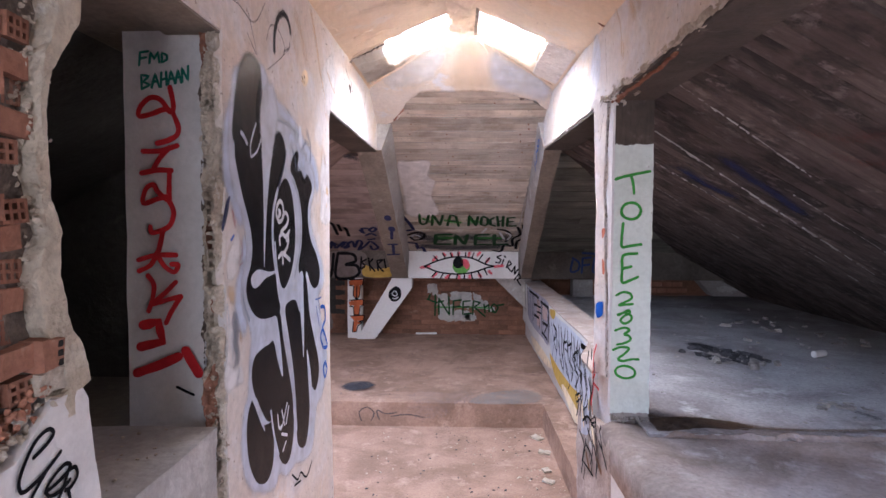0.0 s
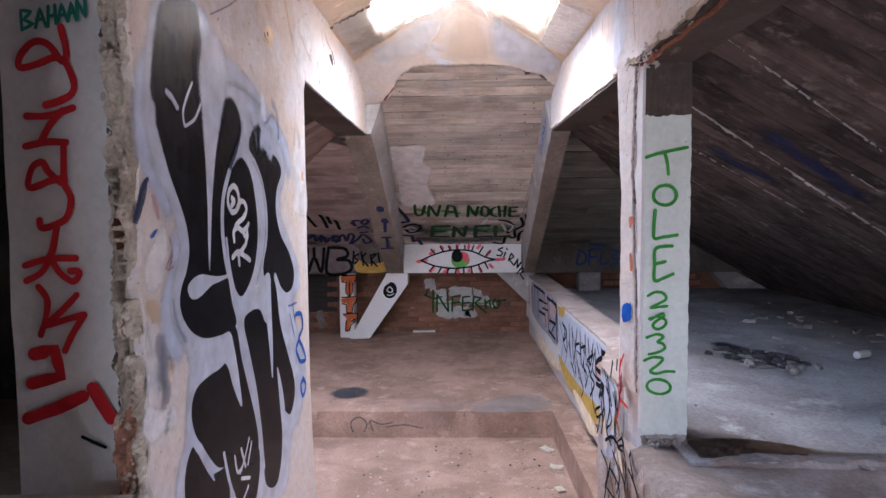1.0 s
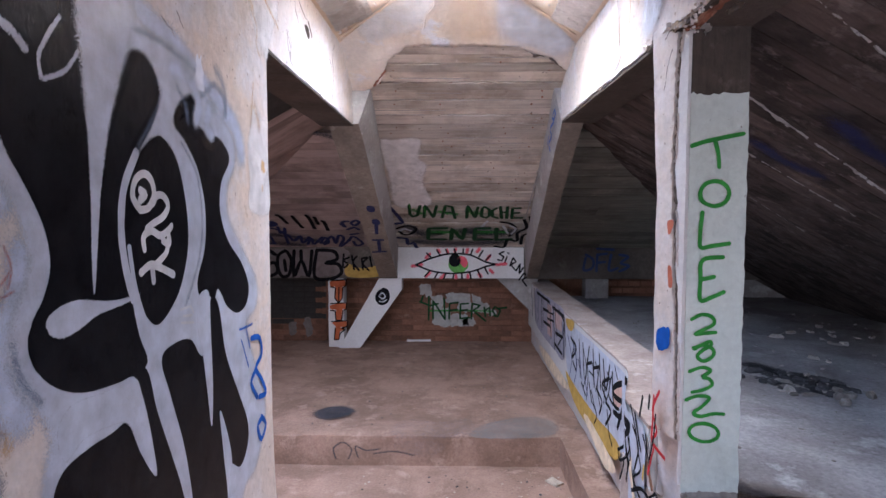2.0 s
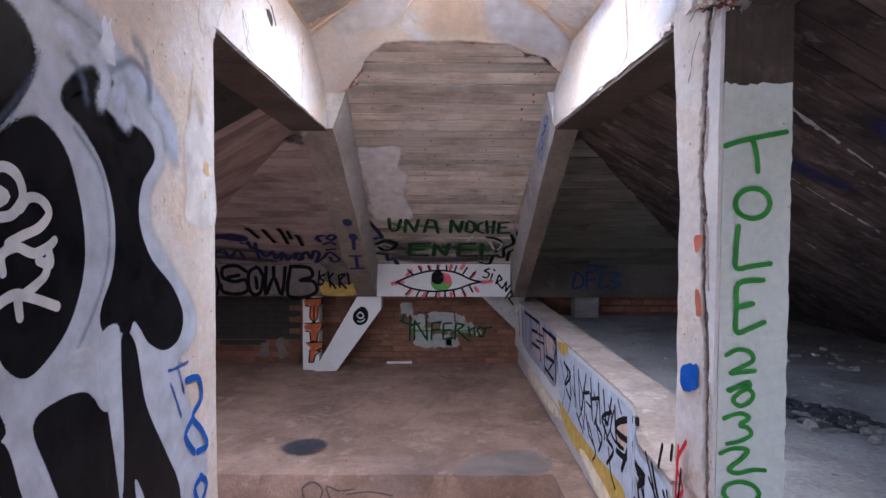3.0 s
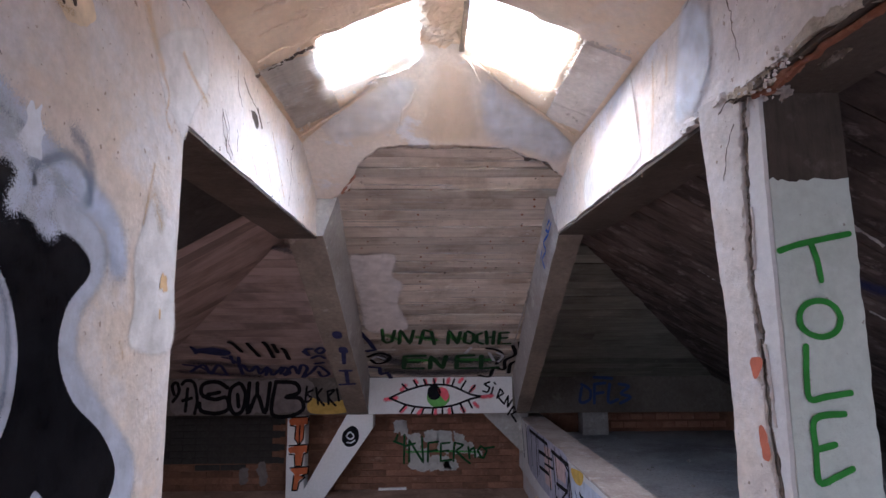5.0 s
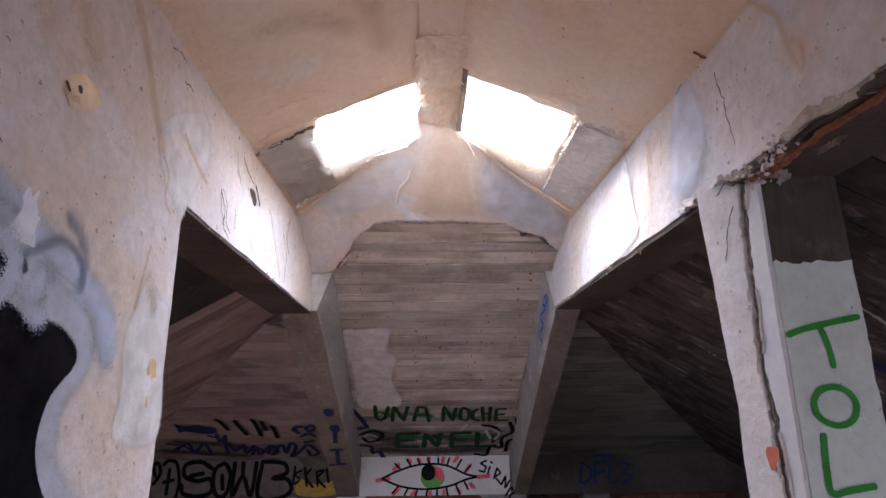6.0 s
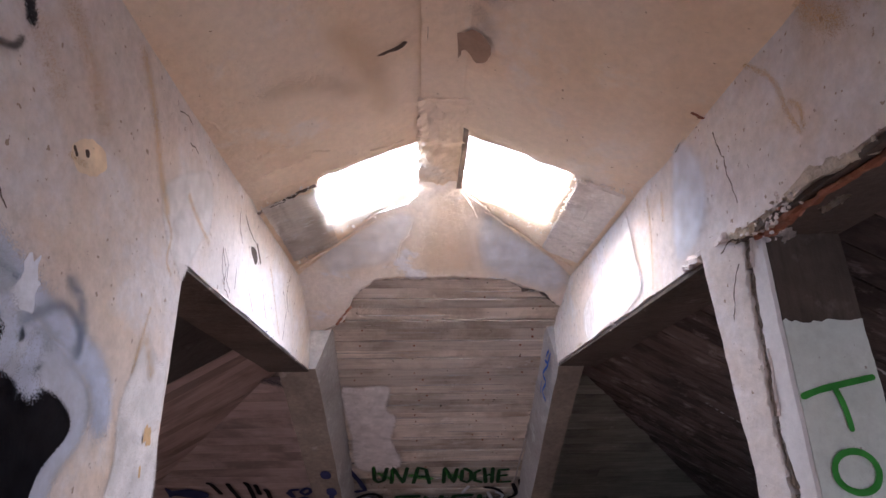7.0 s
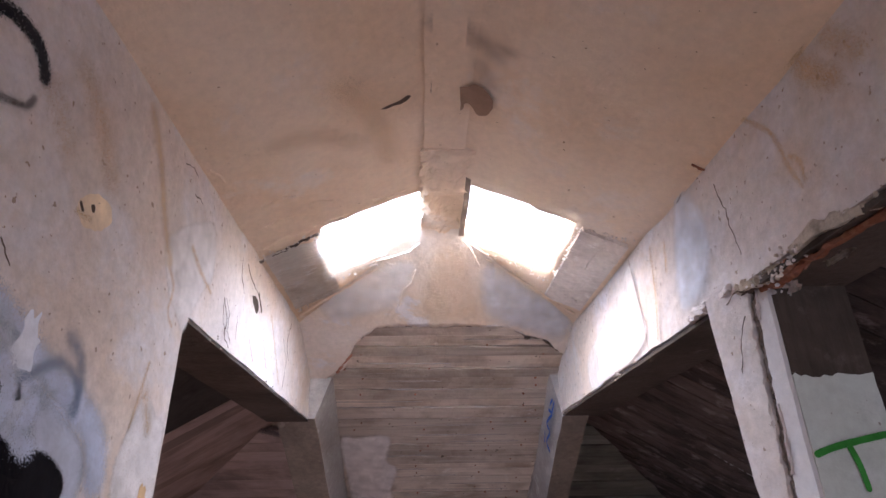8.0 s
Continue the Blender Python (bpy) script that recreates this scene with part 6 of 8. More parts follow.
strokes("stain", "west", OCHRE, 0.0900, [[(2.482, 2.488), (2.566, 2.401), (2.625, 2.307), (2.698, 2.217)], [(2.700, 1.928), (2.742, 1.867)]], "ochre damp band", wall_west, 1, soft=True)
strokes("stain", "west", FAINTOCHRE, 0.1600, [[(2.256, 2.391), (2.338, 2.336), (2.417, 2.255)], [(2.197, 2.304), (2.273, 2.242)]], "faint ochre stain", wall_west, 0.8, soft=True)
fill("ochre_patch", "west", CREAM, [(2.337, 2.183), (2.375, 2.213), (2.423, 2.220), (2.441, 2.195), (2.414, 2.163), (2.370, 2.145), (2.343, 2.157)], "cream chipped patch", wall_west, 1.4, torn=0.006)
fill("deep_chip", "west", CRACK, [(2.367, 2.190), (2.377, 2.193), (2.383, 2.181), (2.374, 2.180)], "dark nail hole", wall_west, 2, torn=0.002)
strokes("crack", "west", CRACK, 0.0025, [[(2.201, 2.042), (2.213, 2.035), (2.229, 2.016)], [(2.758, 2.435), (2.785, 2.439), (2.810, 2.439)], [(2.681, 2.477), (2.731, 2.493), (2.756, 2.483)]], "dark crack", wall_west, 2, smooth=False)
strokes("black_ticks", "slab", BLACK, 0.0360, [[(-1.623, 6.100), (-1.601, 6.129), (-1.574, 6.261)], [(-1.486, 6.121), (-1.479, 6.191), (-1.455, 6.347)], [(-1.355, 6.104), (-1.342, 6.173), (-1.343, 6.371)], [(-1.289, 6.144), (-1.286, 6.276)], [(-1.234, 6.215), (-1.221, 6.256), (-1.223, 6.405)]], "black dripping marks", slab_end, 3)
fill("blue_bar", "slab", NAVY, [(-1.952, 6.164), (-1.900, 6.205), (-1.788, 6.186), (-1.673, 6.239), (-1.688, 6.311), (-1.793, 6.331), (-1.903, 6.287), (-1.967, 6.307)], "dark blue bar", slab_end, 3, torn=0.01)
strokes("black_scrawl", "slab", NAVY, 0.0320, [[(-1.757, 6.364), (-1.707, 6.397), (-1.668, 6.487)], [(-1.689, 6.343), (-1.703, 6.475)], [(-1.630, 6.366), (-1.666, 6.509), (-1.694, 6.698)], [(-2.133, 6.501), (-2.015, 6.549), (-1.940, 6.681), (-1.832, 6.720)], [(-2.125, 6.641), (-1.965, 6.504), (-1.974, 6.692), (-1.839, 6.506), (-1.834, 6.695)], [(-1.637, 6.510), (-1.620, 6.651), (-1.527, 6.535), (-1.544, 6.701), (-1.445, 6.559)], [(-1.500, 6.726), (-1.432, 6.583), (-1.440, 6.727), (-1.365, 6.632), (-1.318, 6.562)], [(-1.363, 6.704), (-1.289, 6.562), (-1.277, 6.681), (-1.339, 6.729), (-1.215, 6.540), (-1.212, 6.707), (-1.142, 6.519), (-1.107, 6.589), (-1.183, 6.782), (-1.082, 6.661), (-1.010, 6.544), (-0.963, 6.615), (-0.940, 6.712), (-1.009, 6.760), (-1.022, 6.662)], [(-1.075, 6.269), (-1.043, 6.343), (-1.054, 6.238), (-0.995, 6.219)], [(-0.967, 6.240), (-0.922, 6.200), (-0.897, 6.241), (-0.946, 6.303), (-0.975, 6.260)], [(-1.028, 6.387), (-0.963, 6.345), (-0.923, 6.389)], [(-1.021, 6.498), (-0.949, 6.477)]], "dark illegible scrawl", slab_end, 3)
strokes("soot_smear", "slab", SMUDGE, 0.2200, [[(-2.223, 6.639), (-1.894, 6.694), (-1.558, 6.750)], [(-2.057, 6.468), (-1.692, 6.532), (-1.381, 6.655)]], "sooty smear", slab_end, 2, soft=True)
strokes("black_outline", "band", BLACK, 0.0300, [[(-2.335, 1.112), (-2.358, 1.188), (-2.318, 1.214), (-2.295, 1.132), (-2.343, 1.051)], [(-2.272, 1.203), (-2.237, 1.233), (-2.164, 1.212), (-2.128, 1.059), (-2.145, 0.948)], [(-2.256, 1.060), (-2.180, 1.080)], [(-2.219, 1.162), (-2.228, 0.969)]], "black bubble-letter outline", end_band, 3)
strokes("black_outline", "band", BLACK, 0.0360, [[(-1.865, 1.169), (-1.959, 1.221), (-2.082, 1.201), (-2.089, 1.110), (-1.975, 1.068), (-1.873, 1.083), (-1.849, 0.986), (-1.951, 0.946), (-2.084, 0.968), (-2.107, 1.034)], [(-2.038, 1.109), (-1.936, 1.129)], [(-1.763, 1.209), (-1.834, 1.159), (-1.840, 1.032), (-1.797, 0.945), (-1.726, 0.965), (-1.699, 1.107), (-1.742, 1.199)], [(-1.771, 1.107), (-1.758, 1.005)], [(-1.670, 1.208), (-1.674, 0.944), (-1.596, 1.106), (-1.520, 0.943), (-1.485, 1.207)], [(-1.598, 1.208), (-1.596, 1.106)], [(-1.433, 1.217), (-1.459, 0.942), (-1.289, 0.920), (-1.182, 0.980), (-1.214, 1.072), (-1.343, 1.083), (-1.226, 1.123), (-1.258, 1.205), (-1.433, 1.217)]], "black bubble-letter outline", end_band, 3)
strokes("black_letters", "band", BLACK, 0.0200, [[(-1.154, 1.174), (-1.162, 1.041), (-1.111, 1.071), (-1.153, 1.112), (-1.102, 1.142)], [(-1.071, 1.163), (-1.049, 1.020)], [(-1.020, 1.152), (-1.060, 1.091), (-0.997, 1.009)], [(-0.968, 1.131), (-0.956, 1.019)], [(-0.968, 1.131), (-0.906, 1.141), (-0.957, 1.080), (-0.894, 1.008)], [(-0.885, 1.151), (-0.864, 1.049)]], "black letters", end_band, 3)
strokes("lettering", "slab", GREENBLACK, 0.0300, [[(-0.406, 5.912), (-0.411, 6.080), (-0.388, 6.129), (-0.345, 6.100), (-0.311, 5.923)], [(-0.288, 6.140), (-0.267, 5.914), (-0.202, 6.141), (-0.167, 5.925)], [(-0.124, 6.142), (-0.089, 5.917), (-0.032, 5.945), (-0.006, 6.154)], [(-0.104, 6.046), (-0.019, 6.047)], [(0.100, 6.146), (0.103, 5.920), (0.177, 6.147), (0.192, 5.948)], [(0.232, 5.967), (0.231, 6.118), (0.278, 6.149), (0.303, 6.100), (0.295, 5.986), (0.248, 5.940)], [(0.356, 5.969), (0.323, 6.005), (0.331, 6.120), (0.379, 6.150)], [(0.389, 5.942), (0.416, 6.151)], [(0.451, 5.943), (0.462, 6.151)], [(0.407, 6.044), (0.455, 6.035)], [(0.563, 5.962), (0.498, 5.971), (0.508, 6.152), (0.599, 6.144)], [(0.507, 6.055), (0.560, 6.046)]], "dark green and black sprayed words", slab_end, 3, smooth=False)
strokes("lettering", "slab", GREENBLACK, 0.0440, [[(-0.091, 6.359), (-0.253, 6.367), (-0.274, 6.604), (-0.105, 6.607)], [(-0.259, 6.478), (-0.142, 6.480)], [(-0.045, 6.608), (-0.034, 6.371), (0.065, 6.610), (0.090, 6.373)], [(0.319, 6.355), (0.186, 6.364), (0.185, 6.613), (0.355, 6.604)], [(0.185, 6.474), (0.298, 6.476)], [(0.387, 6.367), (0.401, 6.617), (0.545, 6.596)]], "dark green and black sprayed words", slab_end, 3, smooth=False)
strokes("green_stroke", "slab", GREEN, 0.0240, [[(-0.404, 5.886), (-0.404, 5.995)], [(-0.277, 5.941), (-0.269, 6.111)], [(-0.112, 5.990), (-0.078, 6.085)], [(0.108, 5.947), (0.139, 6.088)], [(0.504, 5.952), (0.514, 6.123)], [(-0.246, 6.411), (-0.130, 6.413)], [(0.178, 6.418), (0.304, 6.421)]], "leaf green spray strokes", slab_end, 3.6, soft=True)
strokes("black_letters", "par", BLACK, 0.0200, [[(4.827, 0.748), (4.719, 0.710), (4.796, 0.611), (4.639, 0.712), (4.763, 0.741)], [(4.679, 0.719), (4.629, 0.572), (4.753, 0.601)], [(4.567, 0.782), (4.514, 0.563)], [(4.457, 0.786), (4.389, 0.578), (4.287, 0.804)], [(4.346, 0.689), (4.218, 0.728)], [(4.192, 0.808), (4.147, 0.609)], [(4.185, 0.704), (4.040, 0.751)], [(4.044, 0.817), (4.004, 0.640)], [(3.960, 0.810), (3.897, 0.664), (3.830, 0.810)], [(3.780, 0.791), (3.746, 0.646), (3.653, 0.645)], [(3.826, 0.748), (3.978, 0.674), (3.894, 0.620)], [(4.088, 0.609), (3.972, 0.577), (4.022, 0.494)], [(3.893, 0.601), (3.790, 0.582), (3.885, 0.487)], [(4.272, 0.592), (4.202, 0.505)], [(4.475, 0.536), (4.366, 0.492)]], "dense black letter outlines", parapet, 3.4)
fill("salmon_shape", "par", SALMON, [(3.663, 0.786), (3.597, 0.780), (3.572, 0.729), (3.654, 0.651), (3.746, 0.646), (3.774, 0.706)], "salmon painted shape", parapet, 3.2)
strokes("black_letters", "par", BLACK, 0.0300, [[(3.577, 0.800), (3.551, 0.735), (3.609, 0.644), (3.669, 0.549)], [(3.743, 0.601), (3.629, 0.617), (3.547, 0.678)]], "heavy black outline", parapet, 3.6)

soft_fill("plaster_patch", "gable", THINWHITE, [(-0.096, 3.754), (-0.168, 3.731), (-0.278, 3.783), (-0.406, 3.859), (-0.517, 3.970), (-0.476, 4.054), (-0.345, 4.037), (-0.213, 3.987), (-0.134, 3.875)], "thin white plaster wash", slab_end, 1, 0.1)
# The next three tints paint cool and warm light from the roof holes.
soft_fill("plaster_patch", "gable", THINBLUE, [(0.206, 3.754), (0.310, 3.814), (0.448, 3.907), (0.590, 3.990), (0.639, 4.112), (0.570, 4.184), (0.425, 4.128), (0.285, 4.074), (0.195, 3.939)], "cool grey tint painted as bluish skylight", slab_end, 1.1, 0.16)
soft_fill("plaster_patch", "gable", FAINTOCHRE, [(-0.001, 3.668), (0.094, 3.682), (0.162, 3.813), (0.203, 4.039), (0.046, 4.073), (-0.072, 4.055), (-0.047, 3.844)], "warm ochre tint painted as warm light on the gable", slab_end, 1.2, 0.14)
soft_fill("stain", "east", THINBLUE, [(2.900, 2.514), (2.812, 2.464), (2.776, 2.360), (2.804, 2.262), (2.894, 2.203), (2.995, 2.214), (2.966, 2.366)], "pale bluish tint painted as skylight from the roof holes", beam_east, 1, 0.08)
soft_fill("bare_patch", "east", THINWHITE, [(3.313, 2.479), (3.286, 2.385), (3.271, 2.300), (3.259, 2.210), (3.431, 2.170), (3.651, 2.170), (3.880, 2.162), (3.911, 2.288), (3.717, 2.355), (3.514, 2.404)], "bare streaked plaster", beam_east, 1.2, 0.02)

soft_fill("floor_paint", "floor2", DUSTTEAL, [(0.316, 4.723), (0.506, 4.802), (0.638, 4.733), (0.671, 4.573), (0.598, 4.453), (0.420, 4.396), (0.235, 4.390), (0.080, 4.426), (0.138, 4.579), (0.221, 4.673)], "dusty blue-green paint on the floor", upper_floor, 1, 0.05)
soft_fill("floor_paint", "floor2", DUSTMAUVE, [(-0.421, 4.550), (-0.310, 4.727), (-0.106, 4.674), (0.063, 4.763), (0.131, 4.612), (0.058, 4.405), (-0.135, 4.378), (-0.366, 4.381)], "dusty mauve paint on the floor", upper_floor, 1.3, 0.05)
soft_fill("floor_stain", "floor2", SMUDGE, [(-0.991, 4.818), (-0.928, 4.951), (-0.804, 4.983), (-0.709, 4.878), (-0.782, 4.749), (-0.892, 4.709)], "dark dust heap stain", upper_floor, 1, 0.08)
soft_fill("riser_paint", "riser", DUSTMAUVE, [(-0.364, 0.164), (-0.137, 0.167), (-0.062, 0.126), (-0.137, 0.071), (-0.289, 0.061), (-0.383, 0.106)], "faded mauve paint on the step", upper_floor, 1, 0.03)

strokes("black_scrawl", "par", BLACK, 0.0160, [[(3.549, 0.707), (3.464, 0.649), (3.419, 0.553), (3.488, 0.413)], [(3.507, 0.691), (3.387, 0.648), (3.413, 0.472), (3.514, 0.489), (3.482, 0.615)], [(3.323, 0.776), (3.265, 0.690), (3.290, 0.549)], [(3.254, 0.772), (3.195, 0.638)], [(3.364, 0.845), (3.306, 0.782)], [(3.475, 0.814), (3.413, 0.749)]], "looping black outlines", parapet, 3)
strokes("black_scrawl", "par", BLACK, 0.0130, [[(4.455, 0.768), (4.342, 0.646), (4.437, 0.509)], [(4.127, 0.753), (4.064, 0.684), (4.116, 0.594)], [(3.878, 0.766), (3.823, 0.704), (3.893, 0.601)], [(4.596, 0.659), (4.517, 0.601)], [(3.735, 0.833), (3.686, 0.785)], [(4.277, 0.663), (4.151, 0.661)], [(3.978, 0.674), (3.872, 0.678)], [(4.202, 0.505), (4.078, 0.468), (4.133, 0.401)]], "small black outlines", parapet, 3.8)
strokes("pale_mark", "par", CHALK, 0.0160, [[(4.383, 0.739), (4.307, 0.619)], [(4.012, 0.764), (3.948, 0.630)], [(4.601, 0.720), (4.553, 0.592)]], "pale highlights in the letters", parapet, 3.0)
strokes("black_blocks", "par", BLACK, 0.0180, [[(6.405, 0.853), (6.384, 0.574)], [(6.098, 0.866), (6.076, 0.575)], [(5.854, 0.873), (5.780, 0.757), (5.564, 0.778)], [(5.841, 0.696), (5.530, 0.726)], [(5.483, 0.877), (5.381, 0.636)], [(5.289, 0.860), (5.083, 0.806), (5.123, 0.688), (5.322, 0.578)], [(5.083, 0.814), (5.000, 0.649)]], "black block letters", parapet, 3.6, smooth=False)

fill("pale_chip", "west", PALECHIP, [(2.290, 1.964), (2.305, 1.978), (2.311, 1.965), (2.324, 1.980), (2.327, 1.951), (2.338, 1.940), (2.328, 1.922), (2.335, 1.896), (2.313, 1.893), (2.291, 1.883), (2.285, 1.898), (2.270, 1.912), (2.284, 1.926), (2.293, 1.948)], "bare pale chipped patch", wall_west, 5, torn=0.006)
strokes("blue_shade", "west", SHADE, 0.0600, [[(2.313, 1.877), (2.397, 1.923), (2.457, 1.897), (2.468, 1.855)], [(2.189, 1.876), (2.227, 1.844), (2.241, 1.802)]], "slate-blue spray blur", wall_west, 4.6, soft=True)
strokes("paint_haze", "west", HAZE, 0.0900, [[(2.165, 1.909), (2.239, 1.910), (2.298, 1.863), (2.284, 1.812)], [(2.363, 1.861), (2.347, 1.806), (2.373, 1.791)]], "pale blue spray haze", wall_west, 4.7, soft=True)

strokes("black_stroke", "par", BLACK, 0.0300, [[(3.081, 0.954), (3.689, 0.755), (3.685, 0.687), (3.034, 0.804), (3.076, 0.735), (3.008, 0.659)]], "broad black sprayed stroke", parapet, 4)
strokes("black_letters", "par", BLACK, 0.0160, [[(4.335, 0.718), (4.307, 0.603), (4.341, 0.472)], [(4.195, 0.728), (4.149, 0.603)], [(4.047, 0.742), (4.076, 0.622), (3.998, 0.529)], [(3.922, 0.697), (3.932, 0.585)], [(3.796, 0.764), (3.838, 0.665), (3.773, 0.636), (3.697, 0.643)], [(4.224, 0.564), (4.084, 0.466)], [(3.864, 0.567), (3.826, 0.471), (3.759, 0.422)], [(2.860, 0.958), (2.887, 0.885)], [(2.790, 0.982), (2.798, 0.942)], [(2.940, 0.871), (2.904, 0.814), (2.869, 0.767)]], "black sprayed letters", parapet, 4)
strokes("black_letters", "par", DIMBLUE, 0.0120, [[(4.747, 0.718), (4.618, 0.613), (4.705, 0.460)], [(4.554, 0.713), (4.476, 0.561)], [(4.932, 0.737), (4.791, 0.610), (4.860, 0.467)], [(5.163, 0.782), (5.095, 0.650)], [(4.390, 0.582), (4.301, 0.503)]], "dark blue sprayed letters", parapet, 4)
strokes("black_scrawl", "block", BLACK, 0.0120, [[(2.928, 0.807), (2.891, 0.739), (2.867, 0.699), (2.918, 0.649)], [(2.731, 0.940), (2.746, 0.861), (2.779, 0.775)], [(2.824, 0.838), (2.800, 0.781)], [(2.752, 0.653), (2.716, 0.684), (2.687, 0.668), (2.751, 0.633), (2.685, 0.644)], [(2.665, 0.617), (2.618, 0.565), (2.613, 0.495), (2.645, 0.431)], [(2.856, 0.519), (2.884, 0.448)], [(2.772, 0.492), (2.771, 0.467)], [(2.902, 0.387), (2.797, 0.396), (2.699, 0.405)], [(2.869, 0.375), (2.897, 0.303)]], "black sprayed scrawl", block, 4)
strokes("yellow_patch", "block", YELLOW, 0.0160, [[(2.837, 0.722), (2.845, 0.676)]], "yellow paint dab", block, 3)

strokes("spray_cloud", "west", SHADE, 0.0850, [[(2.403, 1.969), (2.448, 1.942), (2.468, 1.897), (2.459, 1.852)]], "slate blue spray cloud", wall_west, 2.2, soft=True)
strokes("ochre_streak", "west", OCHRE, 0.0300, [[(2.693, 2.215), (2.735, 2.178), (2.730, 2.119), (2.762, 2.094)], [(2.601, 1.613), (2.619, 1.581)], [(2.693, 1.996), (2.673, 1.911), (2.660, 1.856)]], "ochre damp streak", wall_west, 1.2, soft=True)

# ---------------- roof boards ----------------
def board_mesh(length, width, thick, seed):
    bm = bmesh.new()
    n = max(4, int(length / 0.14))
    rows = []
    for i in range(n + 1):
        x = length * i / n
        wob = [0.004 * noise.noise((x * 5, seed, k * 2.0)) for k in range(4)]
        rows.append([bm.verts.new((x, 0 + wob[0], 0)), bm.verts.new((x, width + wob[1], 0)), bm.verts.new((x, width + wob[1], -thick + wob[2] * 0.4)), bm.verts.new((x, wob[0], -thick + wob[3] * 0.4))])
    for a, b in zip(rows, rows[1:]):
        for k in range(4):
            bm.faces.new([a[k], a[(k + 1) % 4], b[(k + 1) % 4], b[k]])
    bm.faces.new(rows[0])
    bm.faces.new(rows[-1][::-1])
    bmesh.ops.recalc_face_normals(bm, faces=bm.faces)
    return bm


def lay_boards(parent, material, origin, along, across, spans, rng, wide=(0.095, 0.135), name="board"):
    """Boards laid side by side below a slab; spans gives the start and end of the board at a distance across, or None."""
    out = along.cross(across).normalized()
    s = spans["from"]
    k = 0
    while s < spans["to"]:
        w = rng.uniform(*wide)
        got = spans["reach"](s + w / 2)
        if got and got[1] - got[0] > 0.05:
            cuts = [got[0], got[1]]
            if got[1] - got[0] > 1.0 and rng.random() < spans.get("split", 0.4):
                cuts.insert(1, got[0] + (got[1] - got[0]) * rng.uniform(0.3, 0.7))
            for a, b in zip(cuts, cuts[1:]):
                ob = part(name, board_mesh(b - a - 0.002, w - (0.002 if "even" in spans else spans.get("gap", 0.0055)), rng.uniform(0.024, 0.026) if "even" in spans else rng.uniform(*spans.get("thick", (0.019, 0.031))), k + a), material, parent)
                m = Matrix.Identity(4)
                m.col[0][:3], m.col[1][:3], m.col[2][:3] = along, across, out
                m.translation = origin + along * a + across * s
                ob.matrix_world = m
                k += 1
        s += w


def lumpy_strip(a, b, radius, lumps, seed, bm=None):
    """A crumbly ridge of mortar or torn plaster between two points."""
    bm = bm or bmesh.new()
    a, b = Vector(a), Vector(b)
    way = (b - a).normalized()
    side = way.orthogonal().normalized()
    up = way.cross(side)
    rows = []
    length = (b - a).length
    for i in range(lumps + 1):
        p = a.lerp(b, i / lumps)
        d = length * i / lumps / radius
        drift = Vector((noise.noise((d * 0.22, seed, 1.5)), noise.noise((d * 0.22, seed, 8.5)))) * radius * 0.7
        ring = []
        for k in range(6):
            ang = k * math.pi / 3
            r = radius * max(0.25, 0.8 + 0.55 * noise.noise((d * 0.45, k * 0.9, seed)) + 0.35 * noise.noise((d * 1.3, k * 1.7, seed + 5)))
            ring.append(bm.verts.new(p + side * (math.cos(ang) * r + drift.x) + up * (math.sin(ang) * r + drift.y)))
        rows.append(ring)
    for p, q in zip(rows, rows[1:]):
        for k in range(6):
            bm.faces.new([p[k], p[(k + 1) % 6], q[(k + 1) % 6], q[k]])
    bm.faces.new(rows[0])
    bm.faces.new(rows[-1])
    bmesh.ops.recalc_face_normals(bm, faces=bm.faces)
    return bm


rng = random.Random(4)
hip_len = math.hypot(1, HIP)
down = Vector((0, 1, -HIP)).normalized()
start = Vector((0, 3.5, end_slab_z(3.5) + LIFT - 0.003))
side_len = math.hypot(1, SIDE)


def hip_x(y):
    return 0.84 + (2.2 - end_slab_z(y)) / SIDE


lay_boards(slab_end, SLAB_BOARDS, start, Vector((1, 0, 0)), down, {"from": 0.55, "to": 3.66, "split": 0.10, "thick": (0.019, 0.030), "gap": 0.008,
           "reach": lambda s: (-0.605, 0.66 + 0.02 * s)}, rng, (0.062, 0.108))
# pale fins of mortar pressed out between the boards, and nail heads
fin_rng = random.Random(17)
fins, nails = bmesh.new(), bmesh.new()
for k in range(34):
    y = 4.22 + 2.5 * k / 34 + fin_rng.uniform(-0.02, 0.02)
    xa = fin_rng.uniform(-0.56, 0.30)
    xb = min(0.60, xa + fin_rng.uniform(0.12, 0.75))
    dy = fin_rng.uniform(-0.004, 0.004)
    lumpy_strip((xa, y, end_slab_z(y) - 0.001), (xb, y + dy, end_slab_z(y + dy) - 0.001), fin_rng.uniform(0.0016, 0.0032), max(6, int((xb - xa) / 0.02)), k * 1.3, bm=fins)
    for x in (-0.42, -0.08, 0.30, 0.52):
        if fin_rng.random() < 0.55:
            px, py = x + fin_rng.uniform(-0.05, 0.05), y + 0.035
            made = bmesh.ops.create_icosphere(nails, subdivisions=1, radius=fin_rng.uniform(0.004, 0.008))["verts"]
            bmesh.ops.translate(nails, verts=made, vec=(px, py, end_slab_z(py) - 0.003))
part("mortar_fins", fins, GREY_CONCRETE, slab_end, "pale mortar fins between the boards")
part("nail_heads", nails, RUST, slab_end, "rusty nail heads")
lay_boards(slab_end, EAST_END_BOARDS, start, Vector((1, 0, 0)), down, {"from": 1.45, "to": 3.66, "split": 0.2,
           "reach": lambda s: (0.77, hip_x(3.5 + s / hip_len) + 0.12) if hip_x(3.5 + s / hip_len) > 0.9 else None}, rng)
